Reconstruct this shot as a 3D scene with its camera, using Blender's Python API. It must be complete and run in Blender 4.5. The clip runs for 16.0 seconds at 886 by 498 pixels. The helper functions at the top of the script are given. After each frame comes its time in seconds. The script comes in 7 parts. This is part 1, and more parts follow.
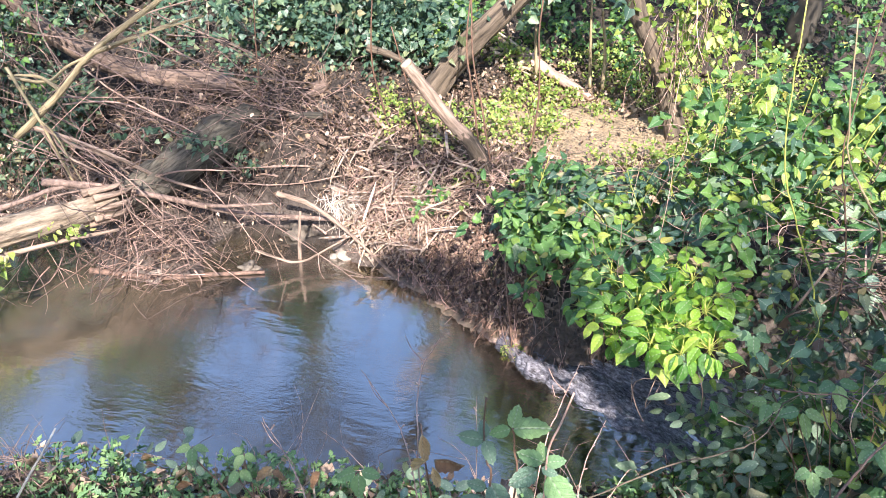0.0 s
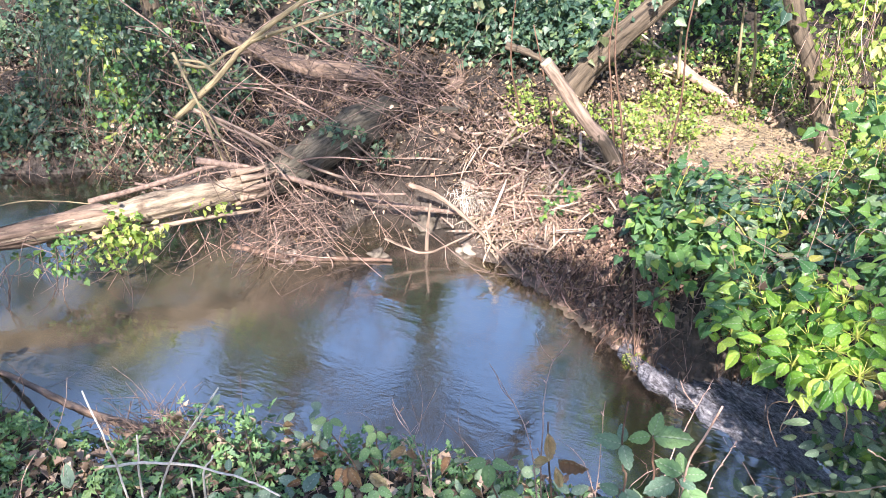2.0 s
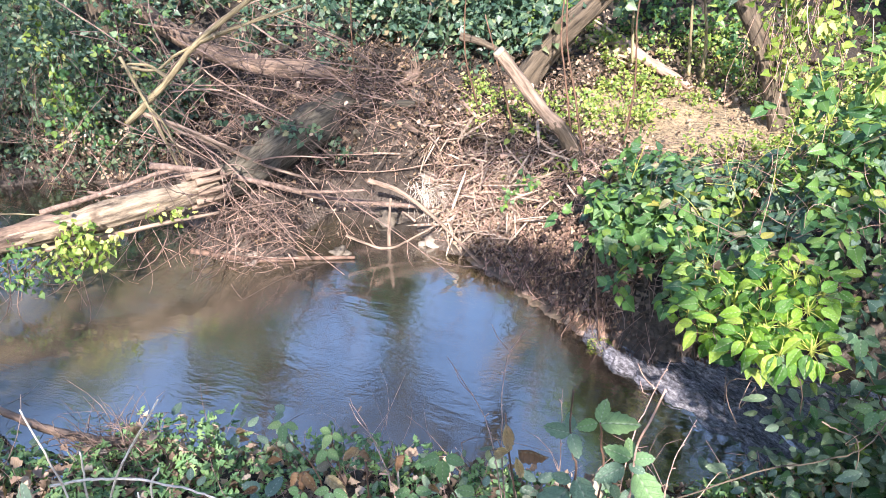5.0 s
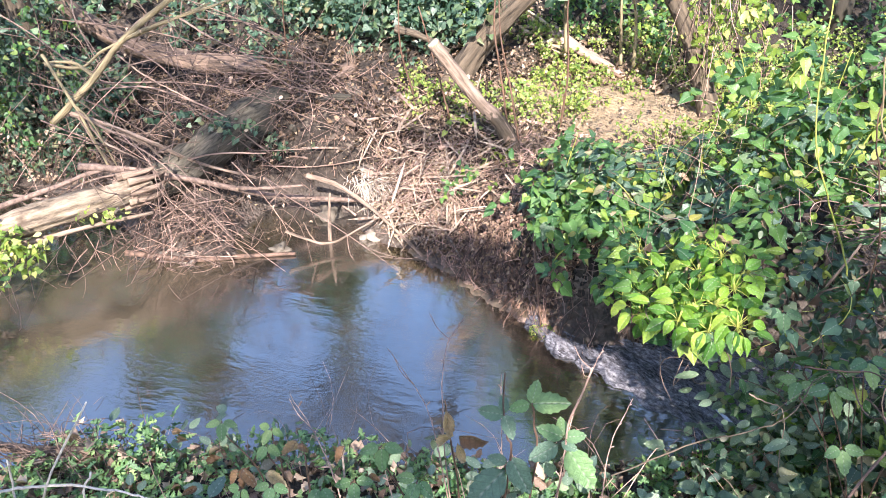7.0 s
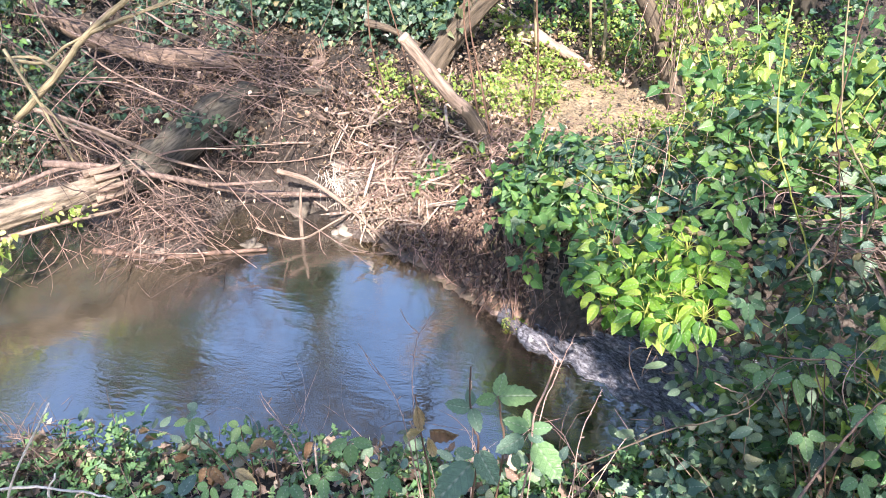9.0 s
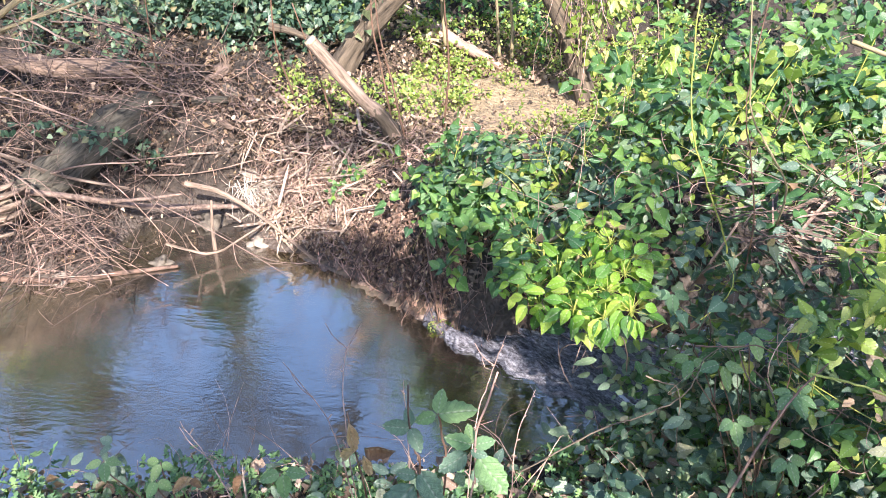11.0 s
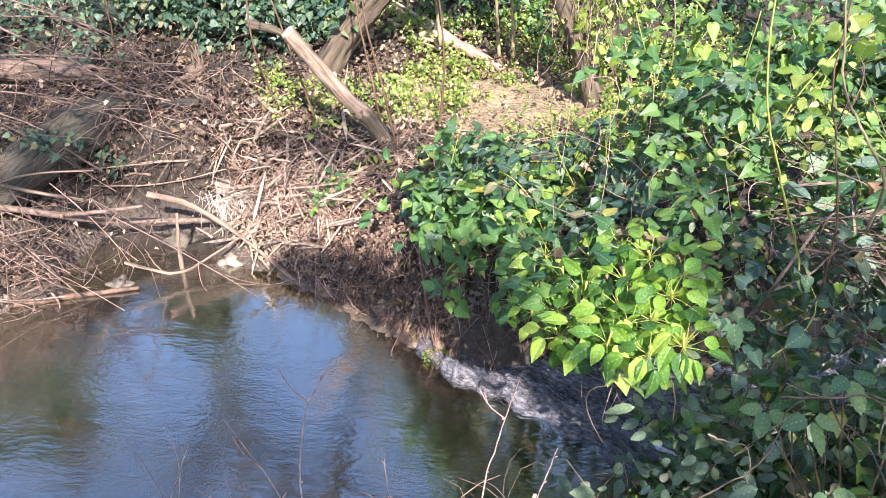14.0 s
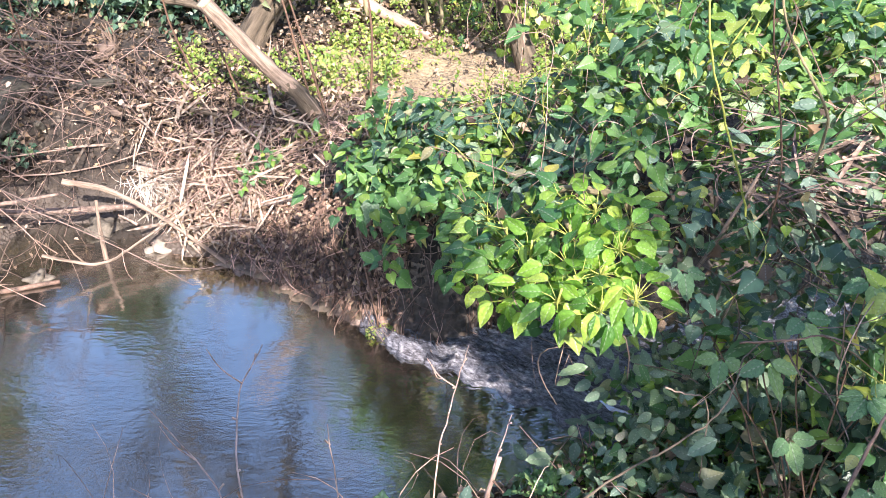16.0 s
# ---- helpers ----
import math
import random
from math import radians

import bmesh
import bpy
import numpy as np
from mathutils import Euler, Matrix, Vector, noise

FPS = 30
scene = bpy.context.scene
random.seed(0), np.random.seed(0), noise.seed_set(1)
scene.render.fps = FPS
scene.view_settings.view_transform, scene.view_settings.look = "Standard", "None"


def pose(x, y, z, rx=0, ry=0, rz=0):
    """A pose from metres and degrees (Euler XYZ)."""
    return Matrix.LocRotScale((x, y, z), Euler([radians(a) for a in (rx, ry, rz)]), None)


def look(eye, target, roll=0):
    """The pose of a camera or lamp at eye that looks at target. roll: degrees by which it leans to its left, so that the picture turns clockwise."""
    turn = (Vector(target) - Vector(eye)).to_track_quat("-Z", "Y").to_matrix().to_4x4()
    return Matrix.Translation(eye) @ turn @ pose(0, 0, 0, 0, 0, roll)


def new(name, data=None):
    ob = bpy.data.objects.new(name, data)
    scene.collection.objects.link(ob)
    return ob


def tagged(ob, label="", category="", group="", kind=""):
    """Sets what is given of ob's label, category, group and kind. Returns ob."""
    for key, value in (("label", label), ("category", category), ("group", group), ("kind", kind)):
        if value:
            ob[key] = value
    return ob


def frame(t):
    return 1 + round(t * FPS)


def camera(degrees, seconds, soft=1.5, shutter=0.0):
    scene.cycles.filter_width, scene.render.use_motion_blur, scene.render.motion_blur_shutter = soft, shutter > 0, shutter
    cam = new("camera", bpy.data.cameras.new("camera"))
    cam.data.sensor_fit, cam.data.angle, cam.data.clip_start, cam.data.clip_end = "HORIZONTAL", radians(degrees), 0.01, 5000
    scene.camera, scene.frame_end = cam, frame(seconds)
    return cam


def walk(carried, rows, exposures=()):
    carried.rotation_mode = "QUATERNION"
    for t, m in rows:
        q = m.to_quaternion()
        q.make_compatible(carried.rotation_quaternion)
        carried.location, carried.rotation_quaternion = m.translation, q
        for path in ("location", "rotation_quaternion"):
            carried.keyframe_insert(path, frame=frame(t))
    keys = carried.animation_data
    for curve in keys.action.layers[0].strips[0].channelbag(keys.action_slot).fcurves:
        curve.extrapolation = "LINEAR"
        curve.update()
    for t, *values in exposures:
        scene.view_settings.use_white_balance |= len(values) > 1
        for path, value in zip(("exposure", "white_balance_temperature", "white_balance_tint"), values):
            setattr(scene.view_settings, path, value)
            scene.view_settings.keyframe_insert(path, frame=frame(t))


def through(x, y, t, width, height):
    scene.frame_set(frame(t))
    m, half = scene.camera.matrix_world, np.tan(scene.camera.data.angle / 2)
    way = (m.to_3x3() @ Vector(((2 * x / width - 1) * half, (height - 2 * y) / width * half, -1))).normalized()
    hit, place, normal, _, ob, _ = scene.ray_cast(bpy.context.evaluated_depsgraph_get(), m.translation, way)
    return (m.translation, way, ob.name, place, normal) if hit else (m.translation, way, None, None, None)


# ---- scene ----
cam = camera(61.2, 16.0, soft=0.9)
EXPOSURE, KELVIN = 2.26, 6350
PATH = [
    (0, (0.462, 0.679, 2.017), (0.187, 2.392, 1.021), 2.6),
    (0.5, (0.445, 0.67, 2.019), (0.075, 2.361, 1.018), 2.4),
    (1, (0.434, 0.663, 2.018), (-0.023, 2.331, 1.013), 2.1),
    (1.5, (0.426, 0.654, 2.019), (-0.103, 2.299, 1.01), 1.9),
    (2, (0.421, 0.654, 2.017), (-0.152, 2.282, 1.007), 1.7),
    (2.5, (0.417, 0.656, 2.015), (-0.18, 2.275, 1.004), 1.4),
    (3, (0.418, 0.655, 2.015), (-0.201, 2.265, 1.003), 1.2),
    (3.5, (0.422, 0.659, 2.012), (-0.205, 2.262, 0.994), 1.1),
    (4, (0.431, 0.664, 2.015), (-0.167, 2.275, 0.993), 0.6),
    (4.5, (0.447, 0.672, 2.016), (-0.101, 2.301, 0.993), 0.3),
    (5, (0.458, 0.681, 2.013), (-0.039, 2.325, 0.988), 0.2),
    (7.5, (0.49, 0.675, 2.013), (0.159, 2.348, 0.969), 0.9),
    (8, (0.497, 0.675, 2.016), (0.185, 2.349, 0.967), 1.0),
    (10.3, (0.478, 0.684, 2.017), (0.288, 2.372, 0.961), 1.7),
    (10.5, (0.472, 0.691, 2.011), (0.318, 2.384, 0.957), 1.6),
    (11, (0.474, 0.723, 2.002), (0.404, 2.427, 0.957), 1.9),
    (11.5, (0.543, 0.756, 1.999), (0.483, 2.462, 0.956), 2.2),
    (12, (0.591, 0.76, 1.998), (0.53, 2.467, 0.957), 2.7),
    (12.5, (0.567, 0.815, 1.981), (0.497, 2.527, 0.95), 2.5),
    (13, (0.507, 0.925, 1.952), (0.438, 2.654, 0.949), 2.1),
    (13.5, (0.471, 1.019, 1.873), (0.405, 2.752, 0.876), 1.9),
    (14, (0.464, 1.079, 1.785), (0.4, 2.807, 0.78), 1.7),
    (14.5, (0.463, 1.11, 1.746), (0.4, 2.835, 0.736), 1.6),
    (15, (0.459, 1.125, 1.724), (0.412, 2.847, 0.708), 1.5),
    (15.5, (0.456, 1.134, 1.717), (0.469, 2.848, 0.687), 1.3),
    (16, (0.466, 1.135, 1.716), (0.562, 2.835, 0.668), 1.2),
]
walk(cam, [(t, look(eye, target, roll)) for t, eye, target, roll in PATH], exposures=[(0, EXPOSURE, KELVIN, 15.5), (10.5, EXPOSURE + 0.03, KELVIN, 15.5), (12.6, EXPOSURE, KELVIN, 15.5), (13.5, EXPOSURE - 0.12, KELVIN, 15.5), (14.4, EXPOSURE, KELVIN, 15.5), (16, EXPOSURE + 0.07, KELVIN, 15.5)])

# ---- world and light ----
SUN_AZ, SUN_EL = 168.0, 38.0      # compass angle of the sun, from +y clockwise, and its height
world = bpy.data.worlds.new("sky")
scene.world = world
world.use_nodes = True
wt = world.node_tree
sky = wt.nodes.new("ShaderNodeTexSky")
sky.sky_type, sky.sun_disc = "NISHITA", False
sky.dust_density, sky.ozone_density = 0.8, 1.0
sky.sun_elevation, sky.sun_rotation = radians(SUN_EL), radians(SUN_AZ)
wt.links.new(sky.outputs[0], wt.nodes["Background"].inputs[0])
wt.nodes["Background"].inputs[1].default_value = 0.099
sun_dir = Vector((math.sin(radians(SUN_AZ)) * math.cos(radians(SUN_EL)), math.cos(radians(SUN_AZ)) * math.cos(radians(SUN_EL)), math.sin(radians(SUN_EL))))
lamp = bpy.data.lights.new("sun", "SUN")
lamp.energy, lamp.angle, lamp.color = 3.3, radians(0.6), (1.0, 0.93, 0.80)
sun = new("sun", lamp)
sun.matrix_world = look(sun_dir * 30 + Vector((0, 3, 0)), (0, 3, 0))

# ---- materials ----
rng = np.random.default_rng(7)


def nodes_of(name):
    m = bpy.data.materials.new(name)
    m.use_nodes = True
    return m, m.node_tree.nodes, m.node_tree.links, m.node_tree.nodes["Principled BSDF"]


def ramp(N, stops):
    r = N.new("ShaderNodeValToRGB")
    e = r.color_ramp.elements
    while len(e) < len(stops):
        e.new(0.5)
    for k, (p, c) in zip(e, stops):
        k.position, k.color = p, (*c, 1)
    return r


def tex_noise(N, L, scale, detail=4, vec=None, rough=0.6):
    t = N.new("ShaderNodeTexNoise")
    t.inputs["Scale"].default_value, t.inputs["Detail"].default_value, t.inputs["Roughness"].default_value = scale, detail, rough
    if vec is not None:
        L.new(vec, t.inputs["Vector"])
    return t


def mix_col(N, L, fac, a, b, kind="MIX"):
    m = N.new("ShaderNodeMix")
    m.data_type, m.blend_type = "RGBA", kind
    for sock, v in ((m.inputs[0], fac), (m.inputs[6], a), (m.inputs[7], b)):
        if hasattr(v, "links"):
            L.new(v, sock)
        elif isinstance(v, tuple):
            sock.default_value = (*v, 1)
        else:
            sock.default_value = v
    return m.outputs[2]


def bump(N, L, height, strength, dist, P):
    b = N.new("ShaderNodeBump")
    b.inputs["Strength"].default_value, b.inputs["Distance"].default_value = strength, dist
    L.new(height, b.inputs["Height"])
    L.new(b.outputs[0], P.inputs["Normal"])
    return b


def leaf_material(name, stops, gloss=0.35, through=0.35, island=True, vein=(0.27, 0.33, 0.17)):
    """A leaf: colour varied from leaf to leaf and by fine mottling, partly translucent."""
    m, N, L, P = nodes_of(name)
    if island:
        g = N.new("ShaderNodeNewGeometry")
        rnd = g.outputs["Random Per Island"]
    else:
        g = N.new("ShaderNodeObjectInfo")
        rnd = g.outputs["Random"]
    r = ramp(N, stops)
    L.new(rnd, r.inputs[0])
    tc = N.new("ShaderNodeTexCoord")
    n1 = tex_noise(N, L, 60 if island else 7, 3, tc.outputs["Object"])
    n2 = tex_noise(N, L, 3.0, 2, tc.outputs["Object"])
    c = mix_col(N, L, 0.85, r.outputs[0], mix_col(N, L, n1.outputs[0], (0.45, 0.5, 0.45), (1.5, 1.45, 1.3)), "MULTIPLY")
    c = mix_col(N, L, 0.5, c, mix_col(N, L, n2.outputs[0], (0.6, 0.65, 0.6), (1.4, 1.35, 1.2)), "MULTIPLY")
    P.inputs["Roughness"].default_value = gloss
    P.inputs["Specular IOR Level"].default_value = 0.5
    # the pale midrib, side veins that slant towards the tip, and the puckered surface between them
    if island:
        own = N.new("ShaderNodeAttribute")
        own.attribute_name = "leaf"
        place = own.outputs["Vector"]
    else:
        place = tc.outputs["Object"]
    sx = N.new("ShaderNodeSeparateXYZ")
    L.new(place, sx.inputs[0])

    def calc(kind, p, q=None, r=None):
        k = N.new("ShaderNodeMath")
        k.operation = kind
        for sock, v in zip(k.inputs, (p, q, r)):
            if hasattr(v, "links"):
                L.new(v, sock)
            elif v is not None:
                sock.default_value = v
        return k.outputs[0]

    ax = calc("ABSOLUTE", sx.outputs[0])
    slant = calc("MULTIPLY_ADD", ax, -0.75, sx.outputs[1])
    vein = calc("PINGPONG", calc("MULTIPLY", slant, 6.0), 0.5)
    rib = ramp(N, [(0.0, (1, 1, 1)), (0.035, (0, 0, 0))])
    L.new(ax, rib.inputs[0])
    thin = ramp(N, [(0.0, (0.55, 0.55, 0.55)), (0.11, (0, 0, 0))])
    L.new(vein, thin.inputs[0])
    lines = calc("MAXIMUM", rib.outputs[0], thin.outputs[0])
    c = mix_col(N, L, lines, c, mix_col(N, L, 0.4, c, vein))
    # lighter along the rib, deeper towards the edge
    edge = ramp(N, [(0.0, (1.12, 1.12, 1.08)), (0.5, (0.82, 0.84, 0.84))])
    L.new(ax, edge.inputs[0])
    c = mix_col(N, L, 1.0, c, edge.outputs[0], "MULTIPLY")
    if not island:
        n3 = tex_noise(N, L, 9, 3, tc.outputs["Object"])
        c = mix_col(N, L, 0.5, c, mix_col(N, L, n3.outputs[0], (0.55, 0.6, 0.6), (1.4, 1.35, 1.2)), "MULTIPLY")
    height = calc("MULTIPLY_ADD", lines, -0.6, n1.outputs[0])
    bump(N, L, height, 0.3, 0.004 if island else 0.05, P)
    L.new(c, P.inputs["Base Color"])
    if through > 0:
        tr = N.new("ShaderNodeBsdfTranslucent")
        L.new(mix_col(N, L, 1.0, c, (1.5, 1.5, 0.6), "MULTIPLY"), tr.inputs[0])
        mx = N.new("ShaderNodeMixShader")
        mx.inputs[0].default_value = through
        L.new(P.outputs[0], mx.inputs[1])
        L.new(tr.outputs[0], mx.inputs[2])
        L.new(mx.outputs[0], N["Material Output"].inputs[0])
    return m


def wood_material(name, dark, light, scale=18, rough=0.85, relief=0.5, stretch=(1, 1, 1), moss=None, island=False, grain=False):
    m, N, L, P = nodes_of(name)
    tc = N.new("ShaderNodeTexCoord")
    mp = N.new("ShaderNodeMapping")
    mp.inputs["Scale"].default_value = stretch
    if grain:
        at = N.new("ShaderNodeAttribute")
        at.attribute_name = "bark"
        L.new(at.outputs["Vector"], mp.inputs[0])
    else:
        L.new(tc.outputs["Object"], mp.inputs[0])
    n1 = tex_noise(N, L, scale, 6, mp.outputs[0], 0.7)
    n2 = tex_noise(N, L, scale * 0.15, 3, tc.outputs["Object"])
    r = ramp(N, [(0.34, dark), (0.66, light)])
    L.new(n1.outputs[0], r.inputs[0])
    c = mix_col(N, L, 0.75, r.outputs[0], mix_col(N, L, n2.outputs[0], (0.45, 0.45, 0.45), (1.5, 1.45, 1.4)), "MULTIPLY")
    if island:
        g = N.new("ShaderNodeNewGeometry")
        r2 = ramp(N, [(0.0, (0.28, 0.26, 0.25)), (0.5, (0.9, 0.88, 0.86)), (1.0, (1.6, 1.5, 1.42))])
        L.new(g.outputs["Random Per Island"], r2.inputs[0])
        c = mix_col(N, L, 1.0, c, r2.outputs[0], "MULTIPLY")
    if moss:
        n3 = tex_noise(N, L, 5, 4, tc.outputs["Object"])
        r3 = ramp(N, [(0.52, (0, 0, 0)), (0.62, (1, 1, 1))])
        L.new(n3.outputs[0], r3.inputs[0])
        c = mix_col(N, L, r3.outputs[0], c, moss)
    L.new(c, P.inputs["Base Color"])
    P.inputs["Roughness"].default_value = rough
    bump(N, L, n1.outputs[0], relief, 0.012, P)
    return m


def ground_material():
    m, N, L, P = nodes_of("leaf_litter_soil")
    tc = N.new("ShaderNodeTexCoord")
    v = N.new("ShaderNodeTexVoronoi")
    v.inputs["Scale"].default_value = 48
    n0 = tex_noise(N, L, 9, 4, tc.outputs["Object"])
    warp = mix_col(N, L, 0.06, tc.outputs["Object"], n0.outputs["Color"], "ADD")
    L.new(warp, v.inputs["Vector"])
    r = ramp(N, [(0.0, (0.012, 0.009, 0.008)), (0.35, (0.024, 0.018, 0.015)), (0.65, (0.045, 0.033, 0.027)), (0.9, (0.085, 0.064, 0.052)), (1.0, (0.17, 0.135, 0.11))])
    sep = N.new("ShaderNodeSeparateColor")
    L.new(v.outputs["Color"], sep.inputs[0])
    L.new(sep.outputs[0], r.inputs[0])
    n1 = tex_noise(N, L, 1.6, 5, tc.outputs["Object"])
    n2 = tex_noise(N, L, 70, 5, tc.outputs["Object"])
    soil = mix_col(N, L, n2.outputs[0], (0.012, 0.009, 0.008), (0.052, 0.039, 0.032))
    rr = ramp(N, [(0.42, (0, 0, 0)), (0.58, (1, 1, 1))])
    L.new(n1.outputs[0], rr.inputs[0])
    c = mix_col(N, L, rr.outputs[0], soil, r.outputs[0])
    # a bare clay slip on the sunny bank
    far = N.new("ShaderNodeVectorMath")
    far.operation = "DISTANCE"
    L.new(mix_col(N, L, 0.5, tc.outputs["Object"], n0.outputs["Color"], "ADD"), far.inputs[0])
    far.inputs[1].default_value = (0.9, 5.15, 0.70)
    clay = ramp(N, [(0.6, (1, 1, 1)), (0.95, (0, 0, 0))])
    L.new(far.outputs["Value"], clay.inputs[0])
    c = mix_col(N, L, clay.outputs[0], c, mix_col(N, L, n2.outputs[0], (0.17, 0.12, 0.075), (0.37, 0.28, 0.18)))
    # wet mud along the water
    sx = N.new("ShaderNodeSeparateXYZ")
    L.new(tc.outputs["Object"], sx.inputs[0])
    wet = N.new("ShaderNodeMapRange")
    wet.inputs["From Min"].default_value, wet.inputs["From Max"].default_value = 0.03, 0.2
    L.new(sx.outputs[2], wet.inputs[0])
    c = mix_col(N, L, wet.outputs[0], mix_col(N, L, n2.outputs[0], (0.045, 0.035, 0.03), (0.13, 0.10, 0.085)), c)
    L.new(c, P.inputs["Base Color"])
    rg = N.new("ShaderNodeMapRange")
    rg.inputs["To Min"].default_value, rg.inputs["To Max"].default_value = 0.55, 0.9
    L.new(wet.outputs[0], rg.inputs[0])
    L.new(rg.outputs[0], P.inputs["Roughness"])
    add = N.new("ShaderNodeMath")
    L.new(v.outputs["Distance"], add.inputs[0])
    L.new(n2.outputs[0], add.inputs[1])
    bump(N, L, add.outputs[0], 0.7, 0.02, P)
    return m


def water_material():
    m, N, L, P = nodes_of("murky_water")
    tc = N.new("ShaderNodeTexCoord")
    n0 = tex_noise(N, L, 1.3, 3, tc.outputs["Object"])
    # silt hangs in the slack water on the open side of the log and dulls its surface; the current keeps the rest clear
    across = N.new("ShaderNodeVectorMath")
    across.operation = "DOT_PRODUCT"
    L.new(mix_col(N, L, 0.5, tc.outputs["Object"], n0.outputs["Color"], "ADD"), across.inputs[0])
    across.inputs[1].default_value = (1.0, -0.3, 0.0)
    slack = N.new("ShaderNodeMapRange")
    slack.inputs["From Min"].default_value, slack.inputs["From Max"].default_value = -1.9, -2.3
    L.new(across.outputs["Value"], slack.inputs[0])
    side = N.new("ShaderNodeVectorMath")
    side.operation = "DOT_PRODUCT"
    L.new(tc.outputs["Object"], side.inputs[0])
    side.inputs[1].default_value = (-0.854, 1.0, 0.0)
    before = N.new("ShaderNodeMapRange")
    before.inputs["From Min"].default_value, before.inputs["From Max"].default_value = 5.15, 4.9
    L.new(side.outputs["Value"], before.inputs[0])
    silt = N.new("ShaderNodeMath")
    silt.operation = "MULTIPLY"
    L.new(slack.outputs[0], silt.inputs[0])
    L.new(before.outputs[0], silt.inputs[1])
    c = mix_col(N, L, silt.outputs[0], mix_col(N, L, n0.outputs[0], (0.010, 0.009, 0.007), (0.028, 0.024, 0.018)), mix_col(N, L, n0.outputs[0], (0.05, 0.040, 0.027), (0.108, 0.088, 0.062)))
    L.new(c, P.inputs["Base Color"])
    for sock, clear, dull in (("Roughness", 0.01, 0.07), ("IOR", 5.2, 2.4)):
        v = N.new("ShaderNodeMapRange")
        v.inputs["To Min"].default_value, v.inputs["To Max"].default_value = clear, dull
        L.new(silt.outputs[0], v.inputs[0])
        L.new(v.outputs[0], P.inputs[sock])
    # fine wind ripples, rougher in patches, and a few longer swells
    mp = N.new("ShaderNodeMapping")
    mp.inputs["Scale"].default_value = (1.0, 2.4, 1.0)
    mp.inputs["Rotation"].default_value = (0, 0, 0.25)
    L.new(tc.outputs["Object"], mp.inputs[0])
    w1 = tex_noise(N, L, 7, 2, mp.outputs[0], 0.5)
    w2 = tex_noise(N, L, 34, 3, mp.outputs[0], 0.55)
    calm = tex_noise(N, L, 2.1, 2, tc.outputs["Object"])
    patch = ramp(N, [(0.4, (0.2, 0.2, 0.2)), (0.62, (0.75, 0.75, 0.75))])
    L.new(calm.outputs[0], patch.inputs[0])
    k = N.new("ShaderNodeMath")
    k.operation = "MULTIPLY_ADD"
    L.new(patch.outputs[0], k.inputs[1])
    L.new(w2.outputs[0], k.inputs[0])
    L.new(w1.outputs[0], k.inputs[2])
    bump(N, L, k.outputs[0], 0.072, 0.02, P)
    return m


def foam_material():
    """Shallow water breaking over stones: dark clear tongues between white streaks that run with the current."""
    m, N, L, P = nodes_of("broken_water")
    tc = N.new("ShaderNodeTexCoord")
    mp = N.new("ShaderNodeMapping")
    mp.vector_type = "TEXTURE"
    mp.inputs["Scale"].default_value = (2.4, 1.0, 1.0)
    mp.inputs["Rotation"].default_value = (0, 0, -0.6)
    L.new(tc.outputs["Object"], mp.inputs[0])
    n1 = tex_noise(N, L, 85, 8, mp.outputs[0], 0.75)
    n2 = tex_noise(N, L, 7, 3, mp.outputs[0], 0.5)
    both = N.new("ShaderNodeMath")
    both.operation = "MULTIPLY_ADD"
    both.inputs[1].default_value = 0.5
    L.new(n2.outputs[0], both.inputs[0])
    L.new(n1.outputs[0], both.inputs[2])
    r = ramp(N, [(0.62, (0.035, 0.032, 0.036)), (0.72, (0.10, 0.095, 0.115)), (0.81, (0.19, 0.184, 0.215)), (0.92, (0.37, 0.36, 0.405))])
    L.new(both.outputs[0], r.inputs[0])
    L.new(r.outputs[0], P.inputs["Base Color"])
    P.inputs["Roughness"].default_value = 0.12
    P.inputs["IOR"].default_value = 1.6
    bump(N, L, n1.outputs[0], 0.6, 0.02, P)
    return m


M_GROUND = ground_material()
M_WATER = water_material()
M_FOAM = foam_material()
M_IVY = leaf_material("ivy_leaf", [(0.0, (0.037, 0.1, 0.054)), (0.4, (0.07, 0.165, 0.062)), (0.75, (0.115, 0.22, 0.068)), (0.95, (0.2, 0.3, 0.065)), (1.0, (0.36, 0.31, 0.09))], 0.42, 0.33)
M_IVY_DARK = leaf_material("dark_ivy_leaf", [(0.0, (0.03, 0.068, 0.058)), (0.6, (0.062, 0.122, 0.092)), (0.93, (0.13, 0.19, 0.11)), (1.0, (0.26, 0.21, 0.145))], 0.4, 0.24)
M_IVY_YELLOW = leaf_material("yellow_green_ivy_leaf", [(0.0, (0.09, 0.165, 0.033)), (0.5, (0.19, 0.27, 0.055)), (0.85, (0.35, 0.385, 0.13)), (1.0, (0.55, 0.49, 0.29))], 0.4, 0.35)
M_BRAMBLE = leaf_material("bramble_leaf", [(0.0, (0.085, 0.175, 0.105)), (0.5, (0.13, 0.24, 0.125)), (1.0, (0.21, 0.31, 0.15))], 0.42, 0.3, False)
M_HERB = leaf_material("herb_leaf", [(0.0, (0.09, 0.19, 0.105)), (0.6, (0.165, 0.30, 0.135)), (1.0, (0.27, 0.39, 0.18))], 0.5, 0.3)
M_BRAMBLE_DULL = leaf_material("dull_bramble_leaf", [(0.0, (0.085, 0.135, 0.125)), (0.5, (0.15, 0.215, 0.18)), (0.85, (0.21, 0.285, 0.2)), (1.0, (0.27, 0.2, 0.19))], 0.38, 0.2)
